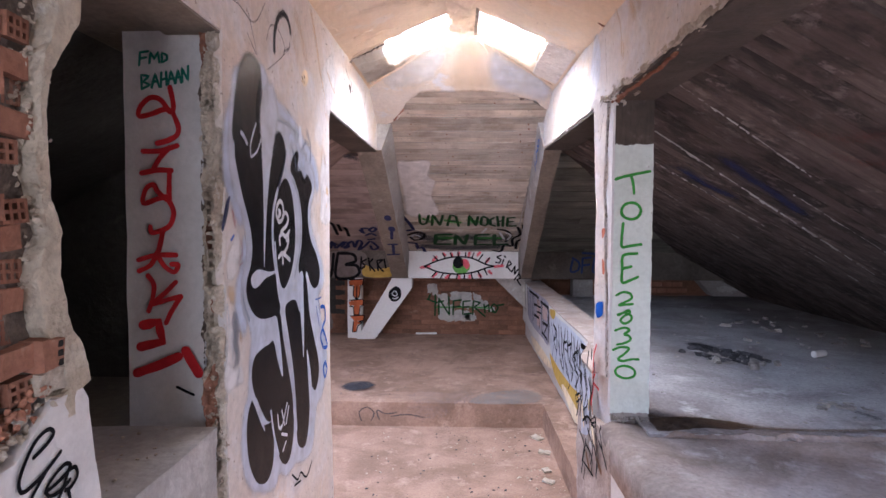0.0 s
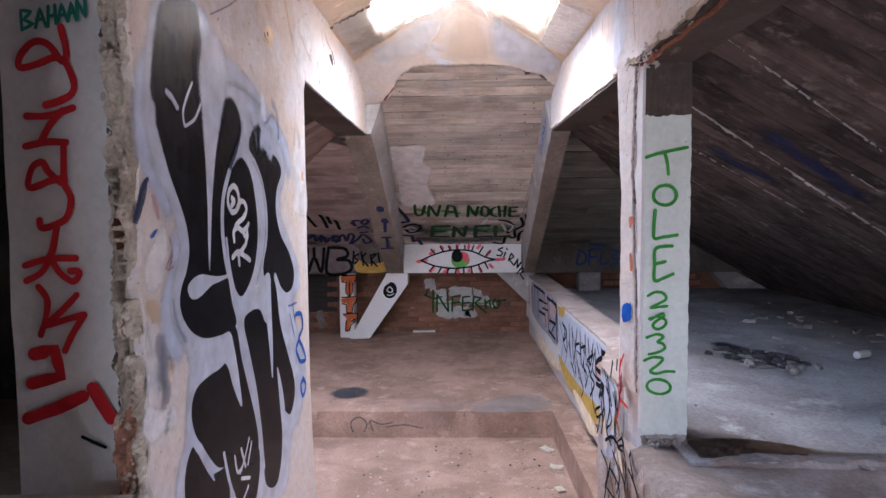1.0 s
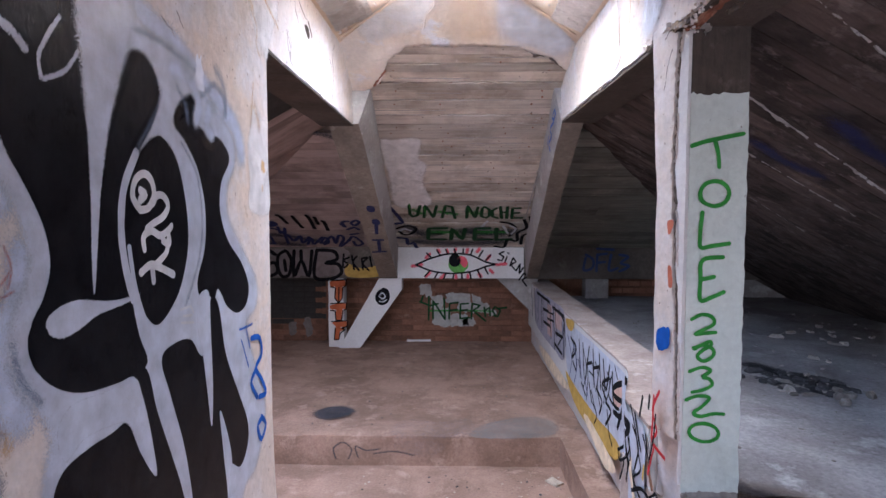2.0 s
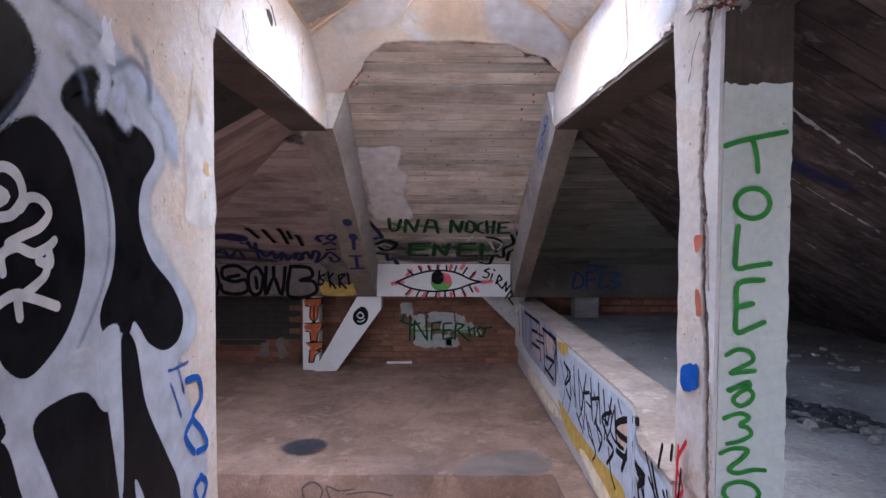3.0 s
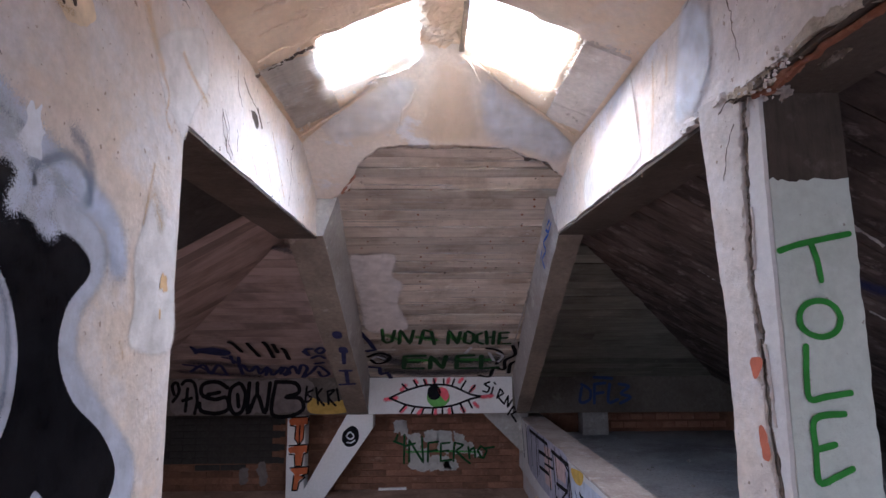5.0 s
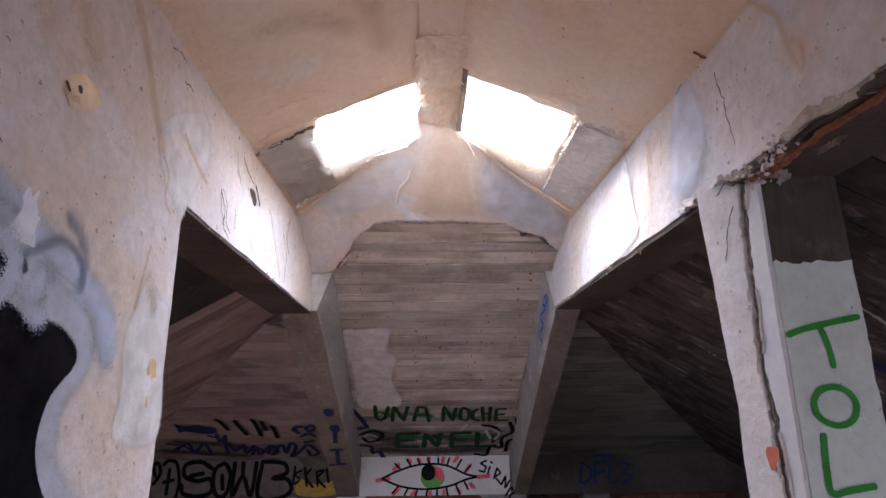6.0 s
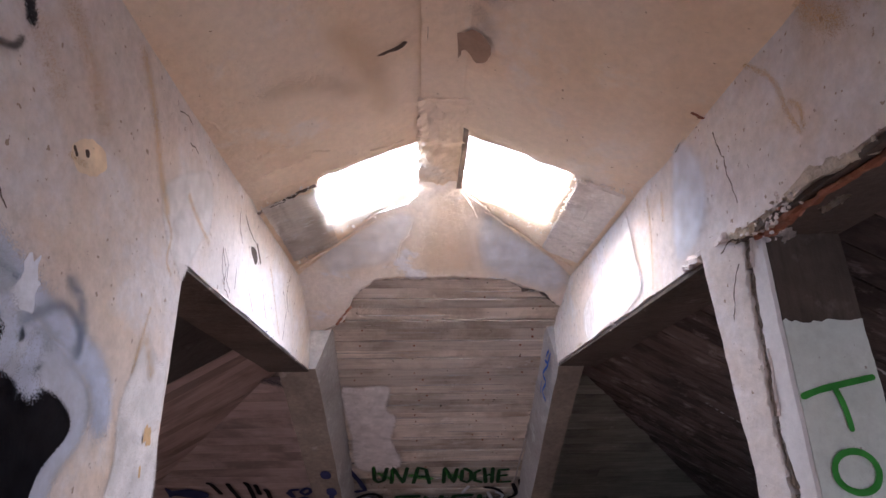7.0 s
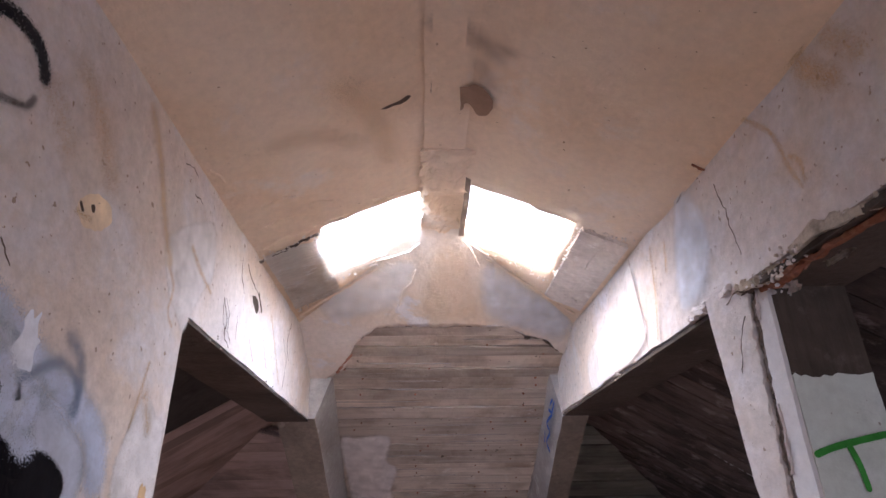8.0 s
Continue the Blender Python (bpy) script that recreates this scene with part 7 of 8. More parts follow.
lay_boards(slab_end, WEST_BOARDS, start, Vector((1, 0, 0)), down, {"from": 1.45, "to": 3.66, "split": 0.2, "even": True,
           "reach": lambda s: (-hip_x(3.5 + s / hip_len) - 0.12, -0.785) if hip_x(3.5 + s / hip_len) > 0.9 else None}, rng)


def side_reach(y):
    return ((max(0.0, (hip_x(y) - 0.86)) * side_len, 2.75 * side_len) if hip_x(y) < 3.4 else None)


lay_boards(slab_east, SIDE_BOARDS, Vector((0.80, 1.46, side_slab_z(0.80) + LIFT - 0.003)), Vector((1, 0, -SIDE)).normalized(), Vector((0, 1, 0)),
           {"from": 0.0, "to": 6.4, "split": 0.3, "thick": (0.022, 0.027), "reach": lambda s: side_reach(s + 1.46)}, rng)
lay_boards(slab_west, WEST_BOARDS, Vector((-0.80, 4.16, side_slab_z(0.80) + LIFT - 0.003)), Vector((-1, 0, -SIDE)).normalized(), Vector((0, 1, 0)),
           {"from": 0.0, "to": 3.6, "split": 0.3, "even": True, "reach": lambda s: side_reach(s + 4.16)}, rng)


def crumble(a, b, spread, sizes, count, seed, bm=None):
    """Broken bits of mortar, plaster and brick clustered along a line, as one mesh."""
    bm = bm or bmesh.new()
    r = random.Random(seed)
    a, b = Vector(a), Vector(b)
    for k in range(count):
        c = a.lerp(b, r.random()) + Vector((r.gauss(0, spread[0]), r.gauss(0, spread[1]), r.gauss(0, spread[2])))
        size = r.uniform(*sizes)
        turn = Euler((r.uniform(0, 6.3), r.uniform(0, 6.3), r.uniform(0, 6.3))).to_matrix()
        form = Vector((r.uniform(0.5, 1), r.uniform(0.5, 1), r.uniform(0.4, 0.8))) * size
        made = bmesh.ops.create_icosphere(bm, subdivisions=1, radius=1)["verts"]
        for v in made:
            q = v.co * (0.7 + 0.6 * noise.noise(v.co * 1.6 + Vector((k * 1.7, seed, 0))))
            v.co = c + turn @ Vector((q.x * form.x, q.y * form.y, q.z * form.z))
    return bm


# pale mortar that oozed out between the boards of the dark east slab
ridge_rng = random.Random(3)
for y0, y1, x0, x1, r in ((3.14, 3.46, 1.03, 2.45, 0.0085), (3.70, 3.78, 1.20, 2.6, 0.007), (2.42, 2.60, 0.87, 1.55, 0.007), (2.90, 3.02, 1.5, 2.3, 0.006), (4.30, 4.42, 1.3, 2.1, 0.006)):
    n = 11
    for k in range(n):
        if ridge_rng.random() < 0.16:
            continue
        a, b = k / n + ridge_rng.uniform(0, 0.012), (k + 1) / n - ridge_rng.uniform(-0.01, 0.02)
        pa, pb = x0 + (x1 - x0) * a, x0 + (x1 - x0) * b
        part("mortar_ridge", lumpy_strip((pa, y0 + (y1 - y0) * a, side_slab_z(pa) + 0.001), (pb, y0 + (y1 - y0) * b, side_slab_z(pb) + 0.001), r * ridge_rng.uniform(0.55, 1.2), 22, y0 + k), GREY_CONCRETE, slab_east, "pale mortar ridge")

# ---------------- the torn edges ----------------

def hollow_brick(length, height, depth, cols, rows_n, bm=None):
    """A hollow clay brick lying with its pierced end to the front (towards +x)."""
    bm = bm or bmesh.new()

    def box(y0, y1, z0, z1, x0, x1):
        v = [bm.verts.new((x, y, z)) for x in (x0, x1) for y in (y0, y1) for z in (z0, z1)]
        for f in ((0, 1, 3, 2), (4, 6, 7, 5), (0, 4, 5, 1), (2, 3, 7, 6), (0, 2, 6, 4), (1, 5, 7, 3)):
            bm.faces.new([v[i] for i in f])

    web = height * 0.16
    cw, ch = (length - web) / cols, (height - web) / rows_n
    for c in range(cols + 1):
        box(c * cw, c * cw + web, 0, height, -depth, 0)
    for r in range(rows_n + 1):
        for c in range(cols):
            box(c * cw + web, (c + 1) * cw, r * ch, r * ch + web, -depth, -0.0005)
    box(0, length, 0, height, -depth - 0.004, -depth)
    bmesh.ops.recalc_face_normals(bm, faces=bm.faces)
    return bm


def solid_brick(length, height, depth, seed):
    bm = rough_box((-depth, 0, 0), (0, length, height), 0.02, 0.002, 22)
    for v in bm.verts:
        v.co += noise.noise_vector(v.co * 14 + Vector((seed, 0, 0))) * 0.002
    return bm


# the broken end of the west wall: cells of hollow brick, mortar lumps and two deep holes
X_TORN0, X_TORN1 = XW - 0.075, XW - 0.004


def torn_depth(f, z):
    """How far the broken face lies back, at a share f of the wall's thickness and a height."""
    groove = 0.20 + 0.12 * noise.noise((z * 5, 2.0, 1.0)) + 0.05 * noise.noise((z * 21, 2.0, 4.0))
    d = 0.042 * max(0.0, min(1.0, (groove - f) / 0.10 + 0.5))
    d += 0.018 * noise.noise((z * 9, f * 2.2, 3.0)) + 0.022 * noise.noise((z * 26, f * 4.0, 7.0)) + 0.014 * abs(noise.noise((z * 70, f * 7, 2.0))) + 0.006 * noise.noise((z * 150, f * 14, 3.0))
    second = abs(f - 0.70 - 0.10 * noise.noise((z * 6, 9.0, 1.0)))
    d += 0.022 * max(0.0, 1 - second / 0.07) * max(0.0, noise.noise((z * 7, 4.0, 8.0)) + 0.25)
    if 1.470 < z < 1.680:
        row = ((z - 1.470) / 0.0235) % 1
        if 0.20 < row < 0.84 and 0.44 < f < 0.74:
            d += 0.028
        elif 0.36 < f < 0.82:
            d -= 0.010
    for z0, z1, f0, f1 in ((1.424, 1.462, 0.30, 0.92), (1.312, 1.346, 0.42, 0.90), (1.905, 1.925, 0.3, 0.6), (1.745, 1.765, 0.25, 0.5)):
        if z0 < z + 0.006 * noise.noise((f * 6, z0, 1.0)) < z1 and f0 < f + 0.08 * noise.noise((z * 60, z0, 5.0)) < f1:
            d += 0.05
    return d + 0.016 * max(0.0, (f - 0.86) / 0.14) ** 2


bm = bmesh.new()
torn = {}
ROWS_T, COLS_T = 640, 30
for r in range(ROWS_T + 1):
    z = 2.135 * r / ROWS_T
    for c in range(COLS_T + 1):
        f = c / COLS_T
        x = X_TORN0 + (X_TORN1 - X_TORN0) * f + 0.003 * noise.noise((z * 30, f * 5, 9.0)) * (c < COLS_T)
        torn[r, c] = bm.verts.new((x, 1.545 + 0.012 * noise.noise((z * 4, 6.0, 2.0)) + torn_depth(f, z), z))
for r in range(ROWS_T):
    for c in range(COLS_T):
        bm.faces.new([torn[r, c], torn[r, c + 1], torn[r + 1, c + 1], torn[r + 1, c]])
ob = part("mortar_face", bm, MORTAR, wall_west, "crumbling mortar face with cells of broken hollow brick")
ob.data.materials.append(DARK_JOINT_SHADE)
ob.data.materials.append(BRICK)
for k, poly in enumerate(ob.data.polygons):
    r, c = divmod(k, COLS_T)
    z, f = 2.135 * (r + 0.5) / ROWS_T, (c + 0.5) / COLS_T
    # Innermost groove strip: brown core, with the groove's shade in its colour.
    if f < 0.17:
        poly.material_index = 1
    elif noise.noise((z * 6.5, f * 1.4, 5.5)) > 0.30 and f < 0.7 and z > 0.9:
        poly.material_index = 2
part("crumbs", crumble((XW - 0.030, 1.545, 1.68), (XW - 0.030, 1.545, 2.12), (0.012, 0.006, 0.0), (0.004, 0.014), 70, 3), MORTAR, wall_west, "crumbling mortar lumps")
part("crumbs", crumble((XW - 0.026, 1.543, 0.02), (XW - 0.026, 1.545, 1.30), (0.013, 0.006, 0.0), (0.004, 0.016), 170, 4), MORTAR, wall_west, "crumbling mortar lumps")

# brick wall stripped of plaster, south of the opening
def between(z, table):
    """A value read off a short table of heights and values, top first."""
    for (za, a), (zb, b) in zip(table, table[1:]):
        if za >= z >= zb:
            return a + (b - a) * (za - z) / (za - zb)
    return table[0][1] if z > table[0][0] else table[-1][1]


TORN = ((2.13, 0.93), (1.95, 0.90), (1.92, 0.895), (1.88, 0.862), (1.83, 0.831), (1.77, 0.823), (1.68, 0.828), (1.63, 0.838), (1.58, 0.864), (1.51, 0.848), (1.42, 0.870), (1.40, 0.889), (1.32, 0.912), (1.29, 0.932), (1.2, 0.938), (1.0, 0.965))
BRICK_END = ((2.13, 0.85), (1.90, 0.827), (1.84, 0.816), (1.76, 0.816), (1.71, 0.80), (1.67, 0.79), (1.64, 0.808), (1.49, 0.806), (1.2, 0.80))
# moves the broken brick end northwards to fit the camera's view
VIEW_SHIFT = 0.055


def torn_end(z):
    return between(z, TORN) + (VIEW_SHIFT if z > 1.32 else 0.03)


part("mortar_bed", wall_sheet(lambda z: Y_REAR, lambda z: torn_end(z) - 0.018 + ragged(z, 0.006, 16, 31), 0.0, 2.13, XW - 0.030, XW - 0.10, 90, 30, rough=0.006), DARK_JOINT_SHADE, brick_wall, "deep crumbled mortar joints")
rng = random.Random(11)
hollow_me = bpy.data.meshes.new("brick")
hollow_brick(0.050, 0.036, 0.03, 3, 2).to_mesh(hollow_me)
hollow_me.materials.append(BRICK)
solid_me = []
for i, length in enumerate((0.055, 0.065, 0.075, 0.09)):
    me = bpy.data.meshes.new("brick")
    b = solid_brick(length, 0.037, 0.04, i * 5.0)
    b.to_mesh(me)
    b.free()
    me.materials.append(BRICK)
    solid_me.append((length, me))
# courses laid back from the broken end, every other one showing pierced ends
z, course = 0.925, 0
while z < 2.10:
    y = between(z + 0.02, BRICK_END) + VIEW_SHIFT + rng.uniform(-0.008, 0.004)
    k = 0
    while y > 0.40:
        pierced = (k == 0) if course % 2 else rng.random() < 0.08
        length, me = (0.050, hollow_me) if pierced else solid_me[rng.randrange(1, 4)]
        ob = new("brick", me)
        ob.parent = brick_wall
        ob.matrix_world = pose(XW - 0.010 + rng.uniform(-0.022, 0.008), y - length, z + rng.uniform(-0.003, 0.003), rng.uniform(-6, 6), rng.uniform(-4, 4), rng.uniform(-9, 9))
        y -= length + rng.uniform(0.004, 0.013)
        k += 1
    z += 0.0445
    course += 1
# cream plaster torn off along the opening
part("torn_plaster", wall_sheet(lambda z: torn_end(z) - between(z, ((2.13, 0.07), (1.93, 0.06), (1.88, 0.03), (1.83, 0.012), (1.76, 0.010), (1.70, 0.020), (1.64, 0.016), (1.58, 0.030), (1.52, 0.044), (1.42, 0.052), (1.38, 0.05), (1.3, 0.06), (1.0, 0.06))) + ragged(z, 0.008, 14, 61),
                                lambda z: torn_end(z) + ragged(z, 0.006, 12, 62), 1.28, 2.12, XW + 0.004, XW - 0.045, 110, 6, rough=0.014), TORN_CREAM, brick_wall, "torn cream plaster edge")
lumps = bmesh.new()
for k in range(26):
    z = 1.30 + 0.031 * k
    crumble((XW - 0.016, torn_end(z) - 0.022, z), (XW - 0.016, torn_end(z + 0.031) - 0.022, z + 0.031), (0.008, 0.007, 0.0), (0.005, 0.017), 5, 47 + k, lumps)
part("crumbs", lumps, TORN_CREAM, brick_wall, "torn cream plaster lumps")
part("brick", rough_box((XW - 0.03, 0.848, 1.368), (XW + 0.010, 0.894, 1.414), 0.012, 0.004, 25), BRICK, brick_wall)
# Near-black blocks on the brick face give its cells their shade.
for zz in (1.376, 1.391, 1.405):
    part("dark_hole", rough_box((XW + 0.004, 0.880, zz - 0.004), (XW + 0.013, 0.889, zz + 0.005), 0.004, 0.002, 40), HOLE_SHADE, brick_wall, "dark block standing in for the shade in a brick cell")
part("brick", rough_box((XW - 0.03, 0.850, 1.330), (XW + 0.004, 0.914, 1.364), 0.012, 0.006, 25), MORTAR, brick_wall)
part("lower_plaster", wall_sheet(lambda z: 0.60 if z < 1.24 else 0.775 + (z - 1.24) * 1.25 + ragged(z, 0.014, 16, 77), lambda z: torn_end(z) + ragged(z, 0.006, 12, 62), 0.0, 1.318, XW + 0.006, XW - 0.03, 60, 24), WHITE_PAINT, brick_wall,
     "white plaster remnant with a black tag")
part("lower_plaster", wall_sheet(lambda z: Y_REAR, lambda z: 0.62, 0.0, 1.245, XW + 0.003, XW - 0.03, 20, 20), WHITE_PLASTER, brick_wall, "stained plaster foot")
part("crumbs", crumble((XW - 0.012, 0.70, 1.27), (XW - 0.012, 0.87, 1.335), (0.008, 0.01, 0.014), (0.008, 0.020), 70, 9), BRICK, brick_wall, "crushed brick bits")
part("crumbs", crumble((XW - 0.010, 0.73, 1.25), (XW - 0.010, 0.88, 1.32), (0.008, 0.012, 0.016), (0.006, 0.016), 60, 8), MORTAR, brick_wall, "crushed mortar bits")
part("crumbs", crumble((XW - 0.02, 0.87, 1.42), (XW - 0.02, 0.87, 2.1), (0.008, 0.012, 0.0), (0.004, 0.010), 110, 12), MORTAR, brick_wall, "torn mortar bits")
# column: peeling plaster plate on the corridor side, rusty seam
SEAM = ((2.17, 2.545), (2.05, 2.562), (1.90, 2.570), (1.75, 2.580), (1.62, 2.566), (1.44, 2.553), (1.24, 2.532), (0.93, 2.522))
under(part("side_plaster", to_jamb(wall_sheet(lambda z: between(z, SEAM) + 0.012 + ragged(z, 0.010, 11, 51), lambda z: 2.692 + 0.06 * max(0.0, z - 1.65) / 0.5 + ragged(z, 0.005, 7, 52), 0.93, Z_BEAM + 0.03, XE - 0.014, XE + 0.008, 110, 8, rough=0.002)), WHITE_PLASTER, None, "white plaster coat"), column)
under(part("side_plaster", to_jamb(wall_sheet(lambda z: 2.503 + ragged(z, 0.003, 9, 53), lambda z: between(z, SEAM) - 0.010 + ragged(z, 0.013, 10, 54), 0.80, Z_BEAM - 0.01, XE - 0.0105, XE + 0.006, 110, 6, rough=0.002)), WHITE_PAINT, None, "flaking white paint"), column)
bm = bmesh.new()
for (za, ya), (zb, yb) in zip(SEAM, SEAM[1:]):
    lumpy_strip((XE - 0.004, ya, za - 0.01), (XE - 0.006, yb, zb), 0.0075, 40, za, bm=bm)
under(part("seam", to_jamb(bm), RAW_CONCRETE, None, "open brown seam in the plaster"), column)
bm = bmesh.new()
for k, ((za, ya), (zb, yb)) in enumerate(zip(SEAM, SEAM[1:])):
    lumpy_strip((XE - 0.013, ya + 0.014, za), (XE - 0.013, yb + 0.012, zb + 0.02), 0.0045, 30, za + 3, bm=bm)
    if k % 2 == 0:
        lumpy_strip((XE - 0.010, ya - 0.014, za - 0.02), (XE - 0.010, yb - 0.016, zb), 0.0055, 24, za + 8, bm=bm)
under(part("curled_plaster", to_jamb(bm), WHITE_PLASTER, None, "curled plaster lips along the seam"), column)
under(part("crumbs", crumble((0.71, 2.63, 0.705), (0.87, 2.63, 0.705), (0.01, 0.015, 0.006), (0.006, 0.02), 40, 19), GREY_CONCRETE, None, "crumbled concrete bits"), column)
under(part("crumbled_foot", lumpy_strip((0.715, 2.655, 0.71), (0.87, 2.65, 0.71), 0.020, 18, 1.7), GREY_CONCRETE, None, "crumbled grey foot"), column)

part("chipped_edge", askew(lumpy_strip((XE + 0.012, 0.2, Z_BEAM + 0.024), (XE + 0.012, 2.72, Z_BEAM + 0.022), 0.022, 170, 4.4)), MORTAR, beam_east, "chipped plaster edge")
part("crumbs", askew(crumble((XE + 0.006, 0.6, Z_BEAM + 0.02), (XE + 0.006, 2.70, Z_BEAM + 0.02), (0.007, 0.0, 0.007), (0.004, 0.011), 200, 15)), MORTAR, beam_east, "chipped plaster bits")
part("crumbs", askew(crumble((XE + 0.004, 2.85, Z_BEAM + 0.020), (XE + 0.004, 4.45, Z_BEAM + 0.020), (0.004, 0.0, 0.006), (0.003, 0.011), 150, 25)), WHITE_PLASTER, beam_east, "chipped plaster bits")
part("crumbs", crumble((XW - 0.004, 2.86, Z_BEAM + 0.002), (XW - 0.004, 4.45, Z_BEAM + 0.002), (0.003, 0.0, 0.005), (0.003, 0.008), 110, 26), WHITE_PLASTER, beam_west, "chipped plaster bits")
part("rusted_bar", askew(lumpy_strip((XE + 0.03, 1.9, Z_BEAM - 0.002), (XE + 0.024, 2.66, Z_BEAM - 0.006), 0.010, 60, 7.7)), RUST, beam_east, "rusted reinforcing bar")
part("nail", lumpy_strip((beam_x(2.73) - 0.002, 2.735, 2.50), (beam_x(2.73) - 0.035, 2.73, 2.515), 0.004, 5, 1.1), RUST, beam_east, "bent rusty nail")
# the shattered corner where beam and column meet: curled plaster shells over red brick and a rusted bar


def plaster_shell(across, along, at, curl, seed, thick=0.007):
    """A curled shell of plaster with a ragged outline, hanging below a beam's edge."""
    bm = bmesh.new()
    n, m, grid = 12, 16, {}
    for i in range(n + 1):
        for j in range(m + 1):
            f, g = i / n, j / m
            wide = along * (0.75 + 0.35 * noise.noise((f * 4, seed, 2.0)))
            ang = curl * f
            x = at[0] + math.sin(ang) * across / curl
            z = at[2] - (1 - math.cos(ang)) * across / curl
            y = at[1] + (g - 0.5) * wide + 0.012 * noise.noise((f * 3, g * 3, seed))
            k = 0.004 * noise.noise((f * 7, g * 7, seed + 3))
            grid[i, j] = bm.verts.new((x + k, y, z + k + 0.006 * noise.noise((g * 5, seed, 7.0)) * f))
    for i in range(n):
        for j in range(m):
            bm.faces.new([grid[i, j], grid[i + 1, j], grid[i + 1, j + 1], grid[i, j + 1]])
    bmesh.ops.solidify(bm, geom=bm.faces[:], thickness=thick)
    bmesh.ops.recalc_face_normals(bm, faces=bm.faces)
    return bm


CORNER = Vector((beam_x(2.6) + 0.004, 2.60, Z_BEAM + 0.012))
part("brick_core", lumpy_strip(CORNER + Vector((0.034, -0.13, 0.004)), CORNER + Vector((0.032, 0.045, -0.012)), 0.022, 26, 8.2), BRICK, beam_east, "red brick laid bare in the broken corner")
part("plaster_shell", plaster_shell(0.045, 0.16, CORNER + Vector((-0.004, -0.03, 0.006)), -1.5, 1.0), WHITE_PLASTER, beam_east, "curled plaster shell")
part("plaster_shell", plaster_shell(0.030, 0.06, CORNER + Vector((0.040, 0.012, -0.018)), 1.7, 5.0), WHITE_PAINT, beam_east, "white plaster flake")
part("plaster_shell", plaster_shell(0.022, 0.10, CORNER + Vector((0.058, -0.12, -0.008)), 1.2, 9.0), MORTAR, beam_east, "hanging mortar flake")
part("crumbs", crumble(CORNER + Vector((0.0, -0.12, 0.0)), CORNER + Vector((0.012, 0.06, -0.02)), (0.010, 0.012, 0.010), (0.004, 0.013), 60, 16), WHITE_PLASTER, beam_east, "shattered plaster corner")
bm = bmesh.new()
for k in range(5):
    y = 2.74 + 0.045 * k
    plaster = 0.020 + 0.010 * noise.noise((k * 1.7, 3.0, 1.0))
    lumpy_strip((beam_x(y) - 0.003, y, Z_BEAM + 0.034 - 0.004 * k), (beam_x(y) - 0.003, y + 0.055, Z_BEAM + 0.030), plaster * 0.62, 8, 3.4 + k, bm=bm)
part("plaster_tongue", bm, WHITE_PLASTER, beam_east, "hanging plaster flake")

# torn lower edge of the gable plaster, and its red brick streak
edge_pts = [(-0.60, 4.52), (-0.54, 4.46), (-0.46, 4.38), (-0.39, 4.22), (-0.28, 4.12), (0.0, 4.12), (0.34, 4.12), (0.43, 4.18), (0.53, 4.20), (0.62, 4.29)]
for (xa, ya), (xb, yb) in zip(edge_pts, edge_pts[1:]):
    part("torn_edge", lumpy_strip((xa, ya, end_slab_z(ya) - 0.008), (xb, yb, end_slab_z(yb) - 0.008), 0.0065, 30, xa * 9), WHITE_PLASTER, slab_end, "torn plaster edge")
part("brick_streak", lumpy_strip((-0.50, 4.43, end_slab_z(4.43) - 0.014), (-0.42, 4.30, end_slab_z(4.30) - 0.014), 0.011, 16, 2.9), BRICK, slab_end, "exposed red brick streak")

# Solid dark strips stand in for the shadow along the torn plaster edge.
for (xa, ya), (xb, yb) in zip(edge_pts, edge_pts[1:]):
    part("shadow_gap", lumpy_strip((xa, ya + 0.014, end_slab_z(ya + 0.014) - 0.001), (xb, yb + 0.014, end_slab_z(yb + 0.014) - 0.001), 0.012 if xa > 0.4 else 0.0045, 30, xa * 7 + 2), DARK_JOINT_SHADE, slab_end, "dark strip standing in for the shadow of the torn plaster")

part("worn_lip", lumpy_strip((0.84, 2.452, Z_EAST - 0.012), (3.4, 2.44, Z_EAST - 0.012), 0.020, 120, 5.3), LEDGE_DUST, east_floor, "worn dusty slab lip")

def plaster_lips(plane, lines, radius, material, parent):
    """Edges of flaking plaster that stand proud of their surface along broken lines."""
    bm = bmesh.new()
    for k, line in enumerate(lines):
        for (ua, va), (ub, vb) in zip(line, line[1:]):
            lumpy_strip(PLANES[plane](ua, va, 0.001), PLANES[plane](ub, vb, 0.001), radius, 14, ua * 9 + k, bm)
    part("plaster_lip", bm, material, parent, "flaking plaster edge")


plaster_lips("gable", [[(-0.079, 3.641), (-0.119, 3.682), (-0.179, 3.702), (-0.256, 3.731), (-0.325, 3.768), (-0.397, 3.819), (-0.455, 3.858)], [(0.139, 3.646), (0.207, 3.702), (0.255, 3.754), (0.322, 3.808), (0.414, 3.882), (0.499, 3.940), (0.590, 3.990)], [(0.107, 3.627), (0.144, 3.682), (0.177, 3.754)], [(-0.096, 3.777), (-0.114, 3.844), (-0.155, 3.890), (-0.175, 3.987)]], 0.0042, GABLE_PLASTER, slab_end)
plaster_lips("ceil", [[(-0.564, 3.135), (-0.510, 3.120), (-0.449, 3.118), (-0.405, 3.114)], [(-0.436, 3.091), (-0.402, 3.091), (-0.353, 3.116)], [(-0.614, 2.767), (-0.599, 2.809), (-0.598, 2.833)], [(-0.234, 3.203), (-0.178, 3.217), (-0.120, 3.212)]], 0.0038, CEILING_PLASTER, ceiling_west)
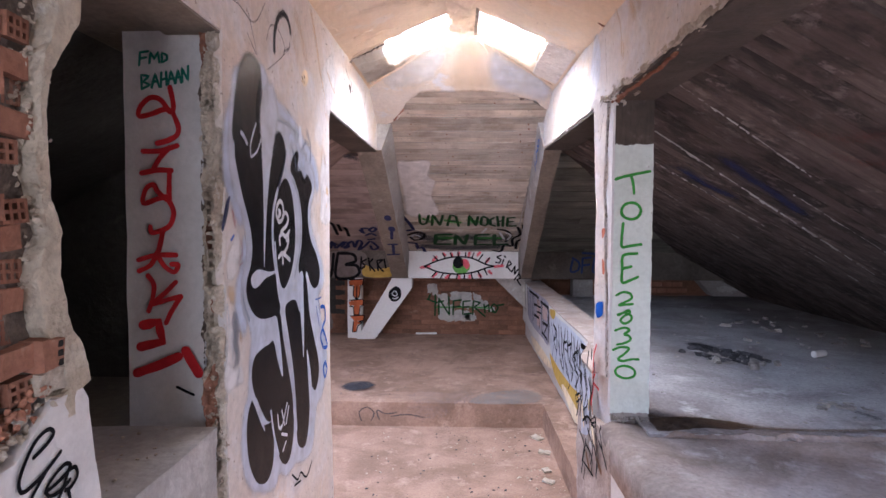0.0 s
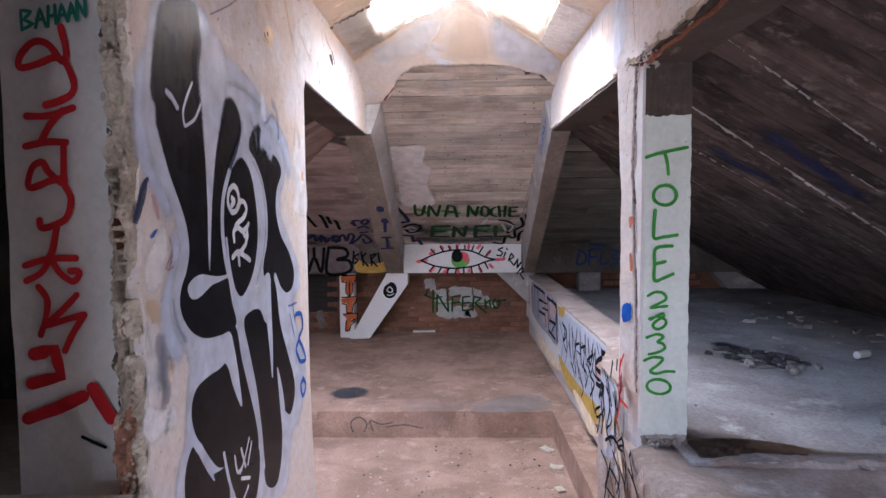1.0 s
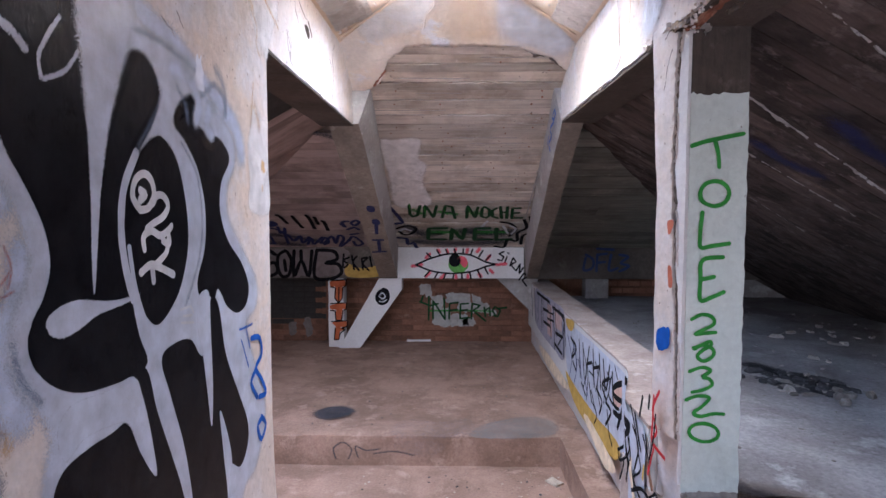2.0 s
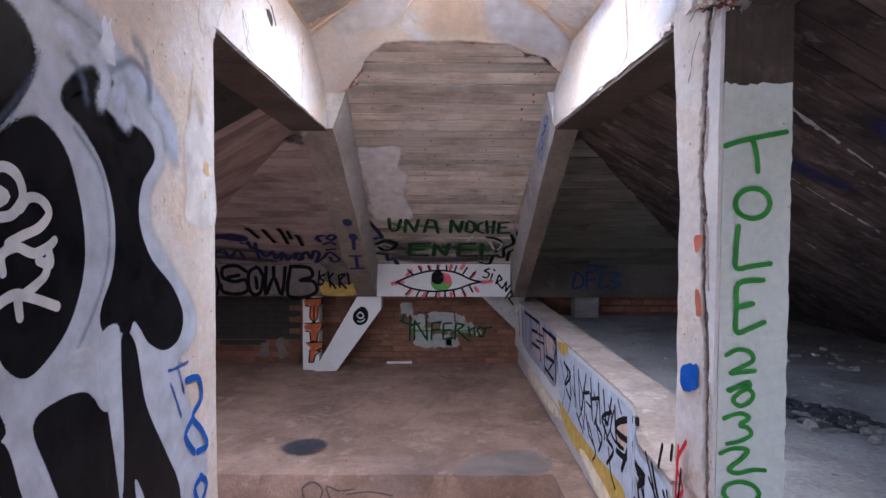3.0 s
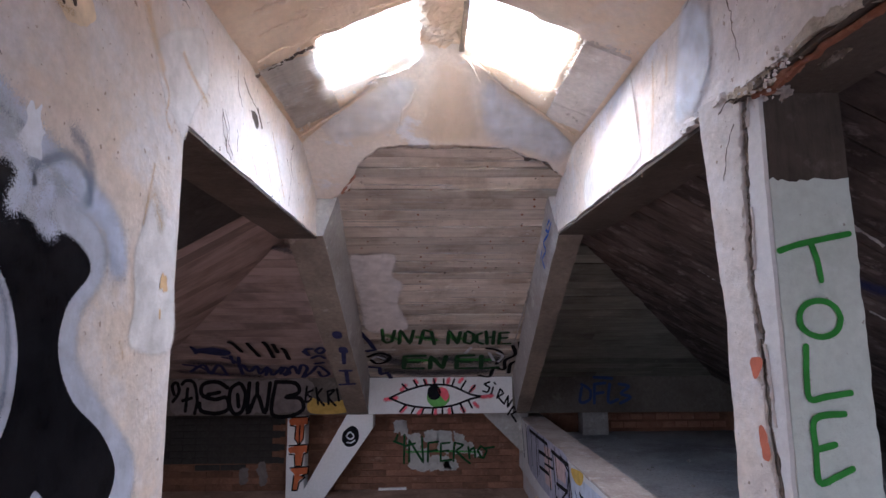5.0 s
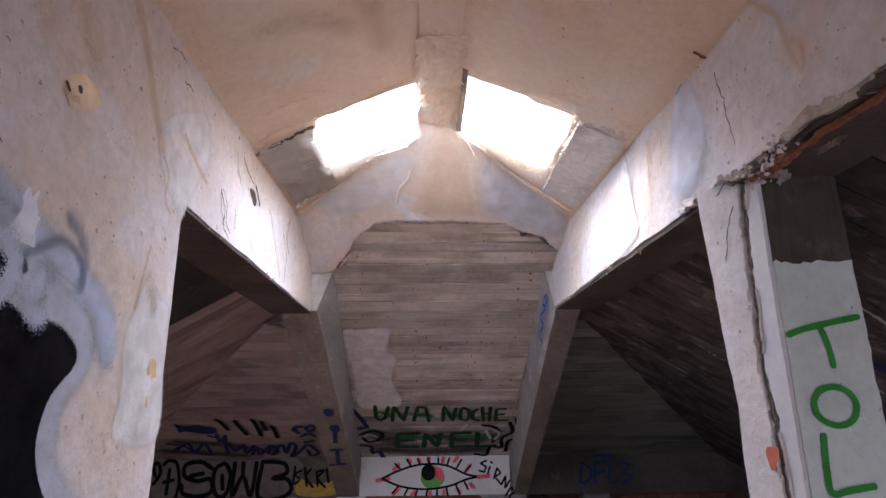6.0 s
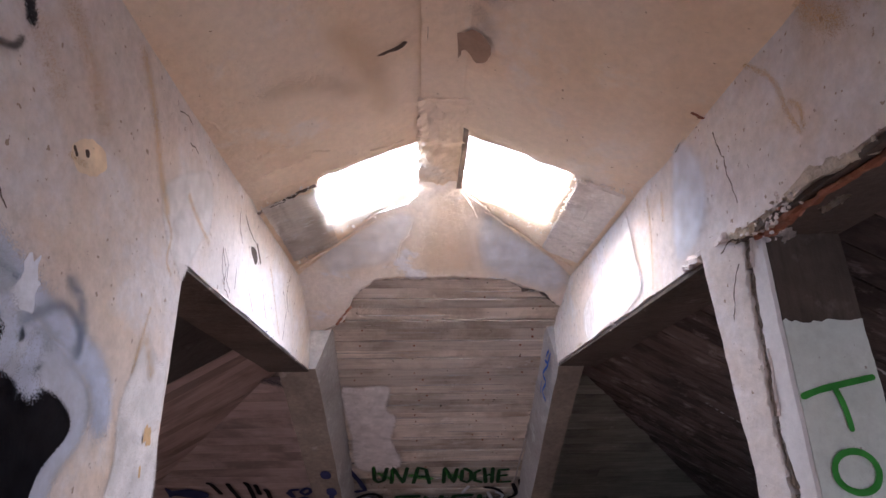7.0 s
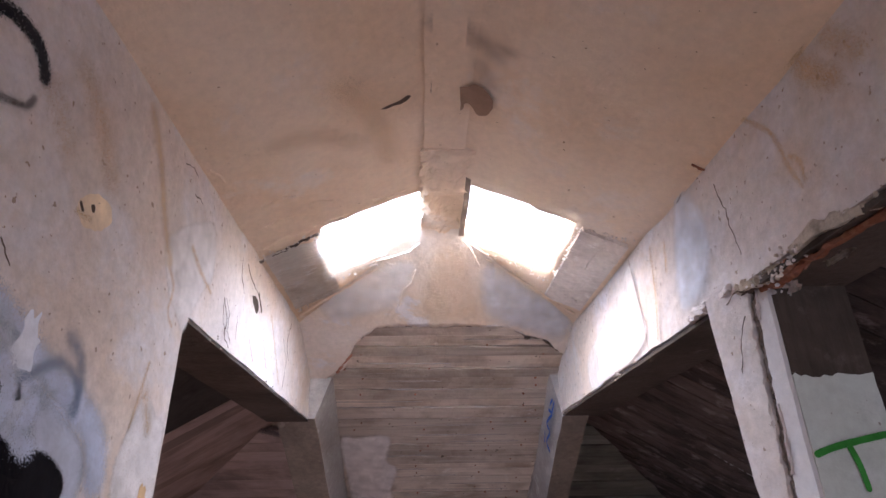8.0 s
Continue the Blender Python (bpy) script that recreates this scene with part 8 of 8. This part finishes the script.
plaster_lips("ceil", [[(-0.60, 3.27), (-0.52, 3.24), (-0.46, 3.26), (-0.40, 3.235), (-0.33, 3.25)], [(-0.55, 3.02), (-0.50, 3.00), (-0.45, 3.02)]], 0.0042, CEILING_PLASTER, ceiling_west)
# ridge beam and the broken infill beside the roof holes
ridge = part("ridge_beam", rough_box((-0.074, 3.02, 2.750), (0.098, 3.66, 2.84), 0.014, 0.016, 15), CEILING_PLASTER)
structure(ridge, "crumbling plastered ridge beam between the roof holes", "beam")
part("bare_timber", rough_box((0.084, 3.18, 2.742), (0.104, 3.655, 2.80), 0.04, 0.004, 12), TIMBER, ridge, "bare timber side")
ridge_band = part("ridge_band", rough_box((-0.062, Y_REAR, Z_RIDGE - 0.034), (0.070, 3.03, Z_RIDGE + 0.02), 0.05, 0.004), CEILING_PLASTER)
structure(ridge_band, "flat plaster band along the ridge", "ceiling")
bm = bmesh.new()
sheet = {}
for i in range(15):
    for j in range(21):
        u, v = -0.615 + 0.19 * i / 14, 3.33 + 0.56 * j / 20
        lift = 0.010 + 0.006 * noise.noise((u * 40, v * 3, 2.0)) + 0.004 * noise.noise((u * 9, v * 9, 5.0)) + 0.012 * (i / 14) * (1 - j / 20)
        sheet[i, j] = bm.verts.new((u + 0.01 * noise.noise((v * 12, 3.0, 1.0)), v + 0.012 * noise.noise((u * 25, 1.0, 7.0)), ceiling_z(u) - lift))
for i in range(14):
    for j in range(20):
        bm.faces.new([sheet[i, j], sheet[i + 1, j], sheet[i + 1, j + 1], sheet[i, j + 1]])
bmesh.ops.solidify(bm, geom=bm.faces[:], thickness=0.02)
bmesh.ops.recalc_face_normals(bm, faces=bm.faces)
part("broken_boarding", bm, SPLINTERED, ceiling_west, "splintered whitewashed boarding")
# Solid dark strip laid along the plaster; nothing opens behind it.
part("dark_gap", lumpy_strip((-0.635, 3.36, ceiling_z(0.63) - 0.010), (-0.43, 3.31, ceiling_z(0.43) - 0.010), 0.006, 50, 4.9), DARK_JOINT_SHADE, ceiling_west, "dark strip along the plaster beside the roof hole")
bm = bmesh.new()
trng = random.Random(5)
for row in range(4):
    ya = 3.24 + 0.165 * row
    for k in range(2):
        xa = 0.478 + 0.078 * k
        dz = trng.uniform(-0.004, 0.003)
        before = len(bm.verts)
        rough_box((xa, ya, ceiling_z(xa + 0.039) - 0.012 + dz * 0.3), (xa + 0.0765, ya + 0.163, ceiling_z(xa + 0.039) + 0.03), 0.03, 0.003, 22, bm=bm)
        bm.verts.ensure_lookup_table()
        for v in bm.verts[before:]:
            v.co.z -= (v.co.x - xa - 0.039) * (Z_RIDGE - Z_EAVE) / 0.64
part("broken_tiles", bm, TILE, ceiling_east, "exposed grey clay tiles")
for sgn, ya in ((-1, 3.72), (1, 3.70)):
    part("torn_edge", lumpy_strip((sgn * 0.10, ya - 0.02, ceiling_z(0.10) - 0.012), (sgn * 0.62, ya + 0.26, ceiling_z(0.62) - 0.012), 0.006, 60, ya), CEILING_PLASTER,
         ceiling_west if sgn < 0 else ceiling_east, "torn plaster edge along the roof hole")

crumbs = bmesh.new()
for a, b, n, k in (((0.475, 3.22), (0.475, 3.68), 60, 31), ((0.47, 3.68), (0.63, 3.86), 50, 32), ((0.11, 3.675), (0.46, 3.72), 40, 33), ((0.48, 3.23), (0.63, 3.20), 40, 34)):
    crumble((a[0], a[1], ceiling_z(a[0]) - 0.010), (b[0], b[1], ceiling_z(b[0]) - 0.010), (0.008, 0.010, 0.004), (0.003, 0.010), n, k, bm=crumbs)
part("crumbs", crumbs, TILE, ceiling_east, "crumbled mortar round the roof hole")
crumbs = bmesh.new()
for a, b, n, k in (((-0.09, 3.72), (-0.42, 3.76), 40, 41), ((-0.44, 3.30), (-0.44, 3.70), 40, 42), ((-0.61, 3.92), (-0.45, 3.80), 40, 43), ((-0.62, 3.34), (-0.46, 3.30), 30, 44)):
    crumble((a[0], a[1], ceiling_z(a[0]) - 0.012), (b[0], b[1], ceiling_z(b[0]) - 0.012), (0.010, 0.010, 0.004), (0.003, 0.010), n, k, bm=crumbs)
part("crumbs", crumbs, SPLINTERED, ceiling_west, "crumbled plaster round the roof hole")

# rib seams
part("mortar_seam", lumpy_strip((-0.598, 4.6, end_slab_z(4.6) - 0.006), (-0.598, 6.75, end_slab_z(6.75) - 0.006), 0.008, 120, 1.9), GREY_CONCRETE, slab_end, "lumpy mortar seam")
part("mortar_seam", lumpy_strip((0.636, 4.5, end_slab_z(4.5) - 0.006), (0.636, 6.75, end_slab_z(6.75) - 0.006), 0.007, 120, 2.9), GREY_CONCRETE, slab_end, "lumpy mortar seam")

# brick courses that show below the eaves band in the east bay
for k in range(9):
    ob = part("brick", solid_brick(0.115, 0.055, 0.04, k), BRICK, end_wall)
    ob.matrix_world = Matrix.Translation((1.64 + 0.125 * k + 0.06, 7.19, 0.735)) @ pose(0, 0, 0, 0, 0, -90)
    ob = part("brick", solid_brick(0.115, 0.055, 0.04, k + 20), BRICK, end_wall)
    ob.matrix_world = Matrix.Translation((1.58 + 0.125 * k + 0.06, 7.19, 0.812)) @ pose(0, 0, 0, 0, 0, -90)

# courses of the end wall
wall_brick = bpy.data.meshes.new("brick")
b = rough_box((0, -0.02, 0), (0.232, 0, 0.050), 0.06, 0.002, 20)
b.to_mesh(wall_brick)
b.free()
wall_brick.materials.append(DARK_BRICKWORK)
# The recess under the band gets its shade from blackened bricks and joints.
shaded_brick = wall_brick.copy()
shaded_brick.materials[0] = SHADE_BLACK
part("sooted_joints", rough_box((-2.75, 7.1935, Z_STEP + 0.26), (-1.47, 7.1995, Z_STEP + 0.735), 0.05, 0.002, 20), SHADE_BLACK, end_wall, "mortar joints blackened as the shade below the eaves band")
brng = random.Random(8)
for row in range(12):
    for k in range(15):
        x = -2.62 + 0.24 * k + (0.12 if row % 2 else 0)
        if x > 0.62:
            continue
        ob = new("brick", shaded_brick if x < -1.55 and row > 3 + 2 * noise.noise((x * 2, 3.0, 1.0)) else wall_brick)
        ob.parent = end_wall
        ob.matrix_world = pose(x, 7.1975 + brng.uniform(-0.003, 0.002), Z_STEP + 0.008 + 0.060 * row, brng.uniform(-0.6, 0.6), brng.uniform(-0.5, 0.5), brng.uniform(-0.3, 0.3)) @ pose(0, 0.012, 0)

# ---------------- loose things ----------------
def shard(size, seed, flat=0.35):
    """An angular broken piece: a flat slab of uneven outline with split edges."""
    r = random.Random(seed)
    bm = bmesh.new()
    n = r.choice((4, 5, 5, 6))
    turns = sorted((k + r.uniform(-0.3, 0.3)) / n * 2 * math.pi for k in range(n))
    reach = [r.uniform(0.65, 1.25) for _ in turns]
    rings = []
    for h, shrink in ((-1, r.uniform(0.85, 1.0)), (0.1, 1.0), (1, r.uniform(0.6, 0.92))):
        rings.append([bm.verts.new((math.cos(a) * d * shrink * size + r.uniform(-0.06, 0.06) * size, math.sin(a) * d * shrink * size * 0.62 + r.uniform(-0.06, 0.06) * size,
                                    size * flat * (h + r.uniform(-0.25, 0.25)))) for a, d in zip(turns, reach)])
    for low, high in zip(rings, rings[1:]):
        for k in range(n):
            bm.faces.new([low[k], low[(k + 1) % n], high[(k + 1) % n], high[k]])
    bm.faces.new(rings[-1])
    bm.faces.new(rings[0][::-1])
    bmesh.ops.triangulate(bm, faces=[f for f in bm.faces if len(f.verts) > 3])
    return bm


shard_meshes = []
for i in range(8):
    me = bpy.data.meshes.new("rubble_chunk")
    b = shard(0.03, i * 31 + 4, (0.12, 0.2, 0.16, 0.34)[i % 4])
    b.to_mesh(me)
    b.free()
    me.materials.append(RUBBLE)
    shard_meshes.append(me)
burnt_meshes = []
for i, me in enumerate(shard_meshes):
    dark = me.copy()
    dark.materials[0] = DARK_RUBBLE
    burnt_meshes.append(dark)


def scatter(name, label, group, spots, z, rng, big=(0.5, 1.4), meshes=None):
    for x, y in spots:
        s = rng.uniform(*big)
        ob = new(name, rng.choice(meshes or shard_meshes))
        ob.matrix_world = Matrix.Translation((x, y, z + 0.006 * s)) @ pose(0, 0, 0, rng.uniform(-12, 12), rng.uniform(-12, 12), rng.uniform(0, 360)) @ Matrix.Scale(s, 4)
        tagged(ob, label, "rubble", group)


rng = random.Random(21)
scatter("rubble_chunk", "broken grey mortar chunk on the attic floor", "rubble heap on the attic floor",
        [(1.82 + rng.gauss(0, 0.11), 3.84 + rng.gauss(0, 0.15)) for _ in range(36)], Z_EAST, rng, (0.3, 1.9))
scatter("rubble_chunk", "charred dark rubble chunk on the attic floor", "rubble heap on the attic floor",
        [(1.80 + rng.gauss(0, 0.085), 3.90 + rng.gauss(0, 0.14)) for _ in range(95)], Z_EAST, rng, (0.3, 1.7), burnt_meshes)
scatter("rubble_chunk", "small mortar chunk on the attic floor", "small heap on the attic floor",
        [(1.89 + rng.gauss(0, 0.055), 2.86 + rng.gauss(0, 0.055)) for _ in range(22)], Z_EAST, rng, (0.3, 1.1))
scatter("rubble_chunk", "scattered mortar crumb on the attic floor", "crumbs on the attic floor",
        [(rng.uniform(1.1, 3.2), rng.uniform(2.4, 6.6)) for _ in range(60)], Z_EAST, rng, (0.15, 0.8))
scatter("rubble_chunk", "pale plaster chunk near the foot of the roof", "plaster bits at the foot of the roof",
        [(rng.uniform(2.2, 3.1), rng.uniform(4.2, 5.6)) for _ in range(24)], Z_EAST, rng, (0.4, 1.6))


def grit(name, label, spots, z, sizes, material):
    bm = bmesh.new()
    r = random.Random(len(spots))
    for x, y in spots:
        size = r.choice((r.uniform(*sizes), sizes[0]))
        made = bmesh.ops.create_icosphere(bm, subdivisions=1, radius=1)["verts"]
        turn = Euler((0, 0, r.uniform(0, 6.3))).to_matrix()
        for v in made:
            q = v.co * (0.75 + 0.5 * noise.noise(v.co * 1.6 + Vector((x * 50, y * 50, 0))))
            v.co = Vector((x, y, z + size * 0.15)) + turn @ Vector((q.x * size, q.y * size * 0.7, q.z * size * 0.45))
    return tagged(part(name, bm, material), label, "grit", kind="stuff")


grit("corridor_grit", "fine plaster crumbs strewn over the corridor floor", [(min(0.64, rng.gauss(0.46, 0.14)), rng.uniform(1.8, 4.42)) for _ in range(220)] +
     [(rng.uniform(-0.6, 0.6), rng.uniform(1.8, 4.42)) for _ in range(140)], 0.001, (0.003, 0.013), MORTAR)
grit("dark_grit", "dark crumbs and twigs on the corridor floor", [(rng.uniform(-0.6, 0.62), rng.uniform(2.2, 4.42)) for _ in range(260)], 0.001, (0.003, 0.014), DARK_RUBBLE)
grit("raised_floor_grit", "crumbs on the raised floor", [(rng.uniform(-1.3, 0.8), rng.uniform(4.5, 7.0)) for _ in range(160)], Z_STEP + 0.002, (0.003, 0.011), DARK_RUBBLE)
grit("attic_grit", "grey crumbs strewn over the attic floor", [(rng.uniform(0.9, 3.3), rng.uniform(0.6, 6.9)) for _ in range(500)], Z_EAST + 0.001, (0.004, 0.016), RUBBLE)
grit("sill_grit", "plaster crumbs on the sill", [(rng.uniform(-1.0, -0.66), rng.uniform(0.95, 1.48)) for _ in range(60)], 1.052, (0.003, 0.010), MORTAR)


# brown dirt swept against the foot of the column
bm = bmesh.new()
heap = {}
for i in range(31):
    for j in range(13):
        u, v = i / 30, j / 12
        h = max(0.0, math.sin(math.pi * min(1, u * 1.15 + 0.12)) * math.sin(math.pi * v)) * (0.032 * (1 - 0.75 * u)) * (0.75 + 0.6 * noise.noise((u * 9, v * 4, 2.0)))
        heap[i, j] = bm.verts.new((0.865 + 0.62 * u, 2.47 + 0.085 * math.sin(u * 3) * (1 - u) + 0.20 * v * (1 - 0.5 * u), Z_EAST - 0.004 + h + 0.004 * noise.noise((u * 40, v * 14, 7.0))))
for i in range(30):
    for j in range(12):
        bm.faces.new([heap[i, j], heap[i + 1, j], heap[i + 1, j + 1], heap[i, j + 1]])
bmesh.ops.solidify(bm, geom=bm.faces[:], thickness=0.006)
bmesh.ops.recalc_face_normals(bm, faces=bm.faces)
tagged(part("dirt_heap", bm, BROWN_DIRT), "low heap of brown dirt swept against the column foot", "dirt", kind="stuff")


def tile_shard(x, y, z, w, l, turn, label):
    bm = rough_box((-w / 2, -l / 2, 0), (w / 2, l / 2, 0.012), 0.02, 0.003, 30)
    ob = part("tile_shard", bm, MORTAR)
    ob.matrix_world = pose(x, y, z, 3, 2, turn)
    return tagged(ob, label, "tile shard", "tile shards by the kerb")


tile_shard(0.585, 4.22, 0.004, 0.065, 0.085, 40, "buff broken tile lying by the kerb")
tile_shard(0.60, 3.95, 0.004, 0.06, 0.08, 75, "buff broken tile lying by the kerb")
tile_shard(0.57, 3.66, 0.004, 0.05, 0.05, 20, "small buff tile chip by the kerb")
tile_shard(0.56, 3.50, 0.004, 0.045, 0.07, 60, "small buff tile chip by the kerb")

bm = bmesh.new()
bmesh.ops.create_cone(bm, cap_ends=True, segments=16, radius1=0.022, radius2=0.022, depth=0.11)
bmesh.ops.bevel(bm, geom=[e for e in bm.edges if e.calc_face_angle(0) > 1], offset=0.004, segments=2, affect="EDGES")
tube = part("white_tube", bm, WHITE_PAINT, smooth=False)
tube.matrix_world = pose(2.42, 3.92, Z_EAST + 0.026, 0, 90, 25)
tagged(tube, "short dusty white plastic tube lying on the floor", "tube")
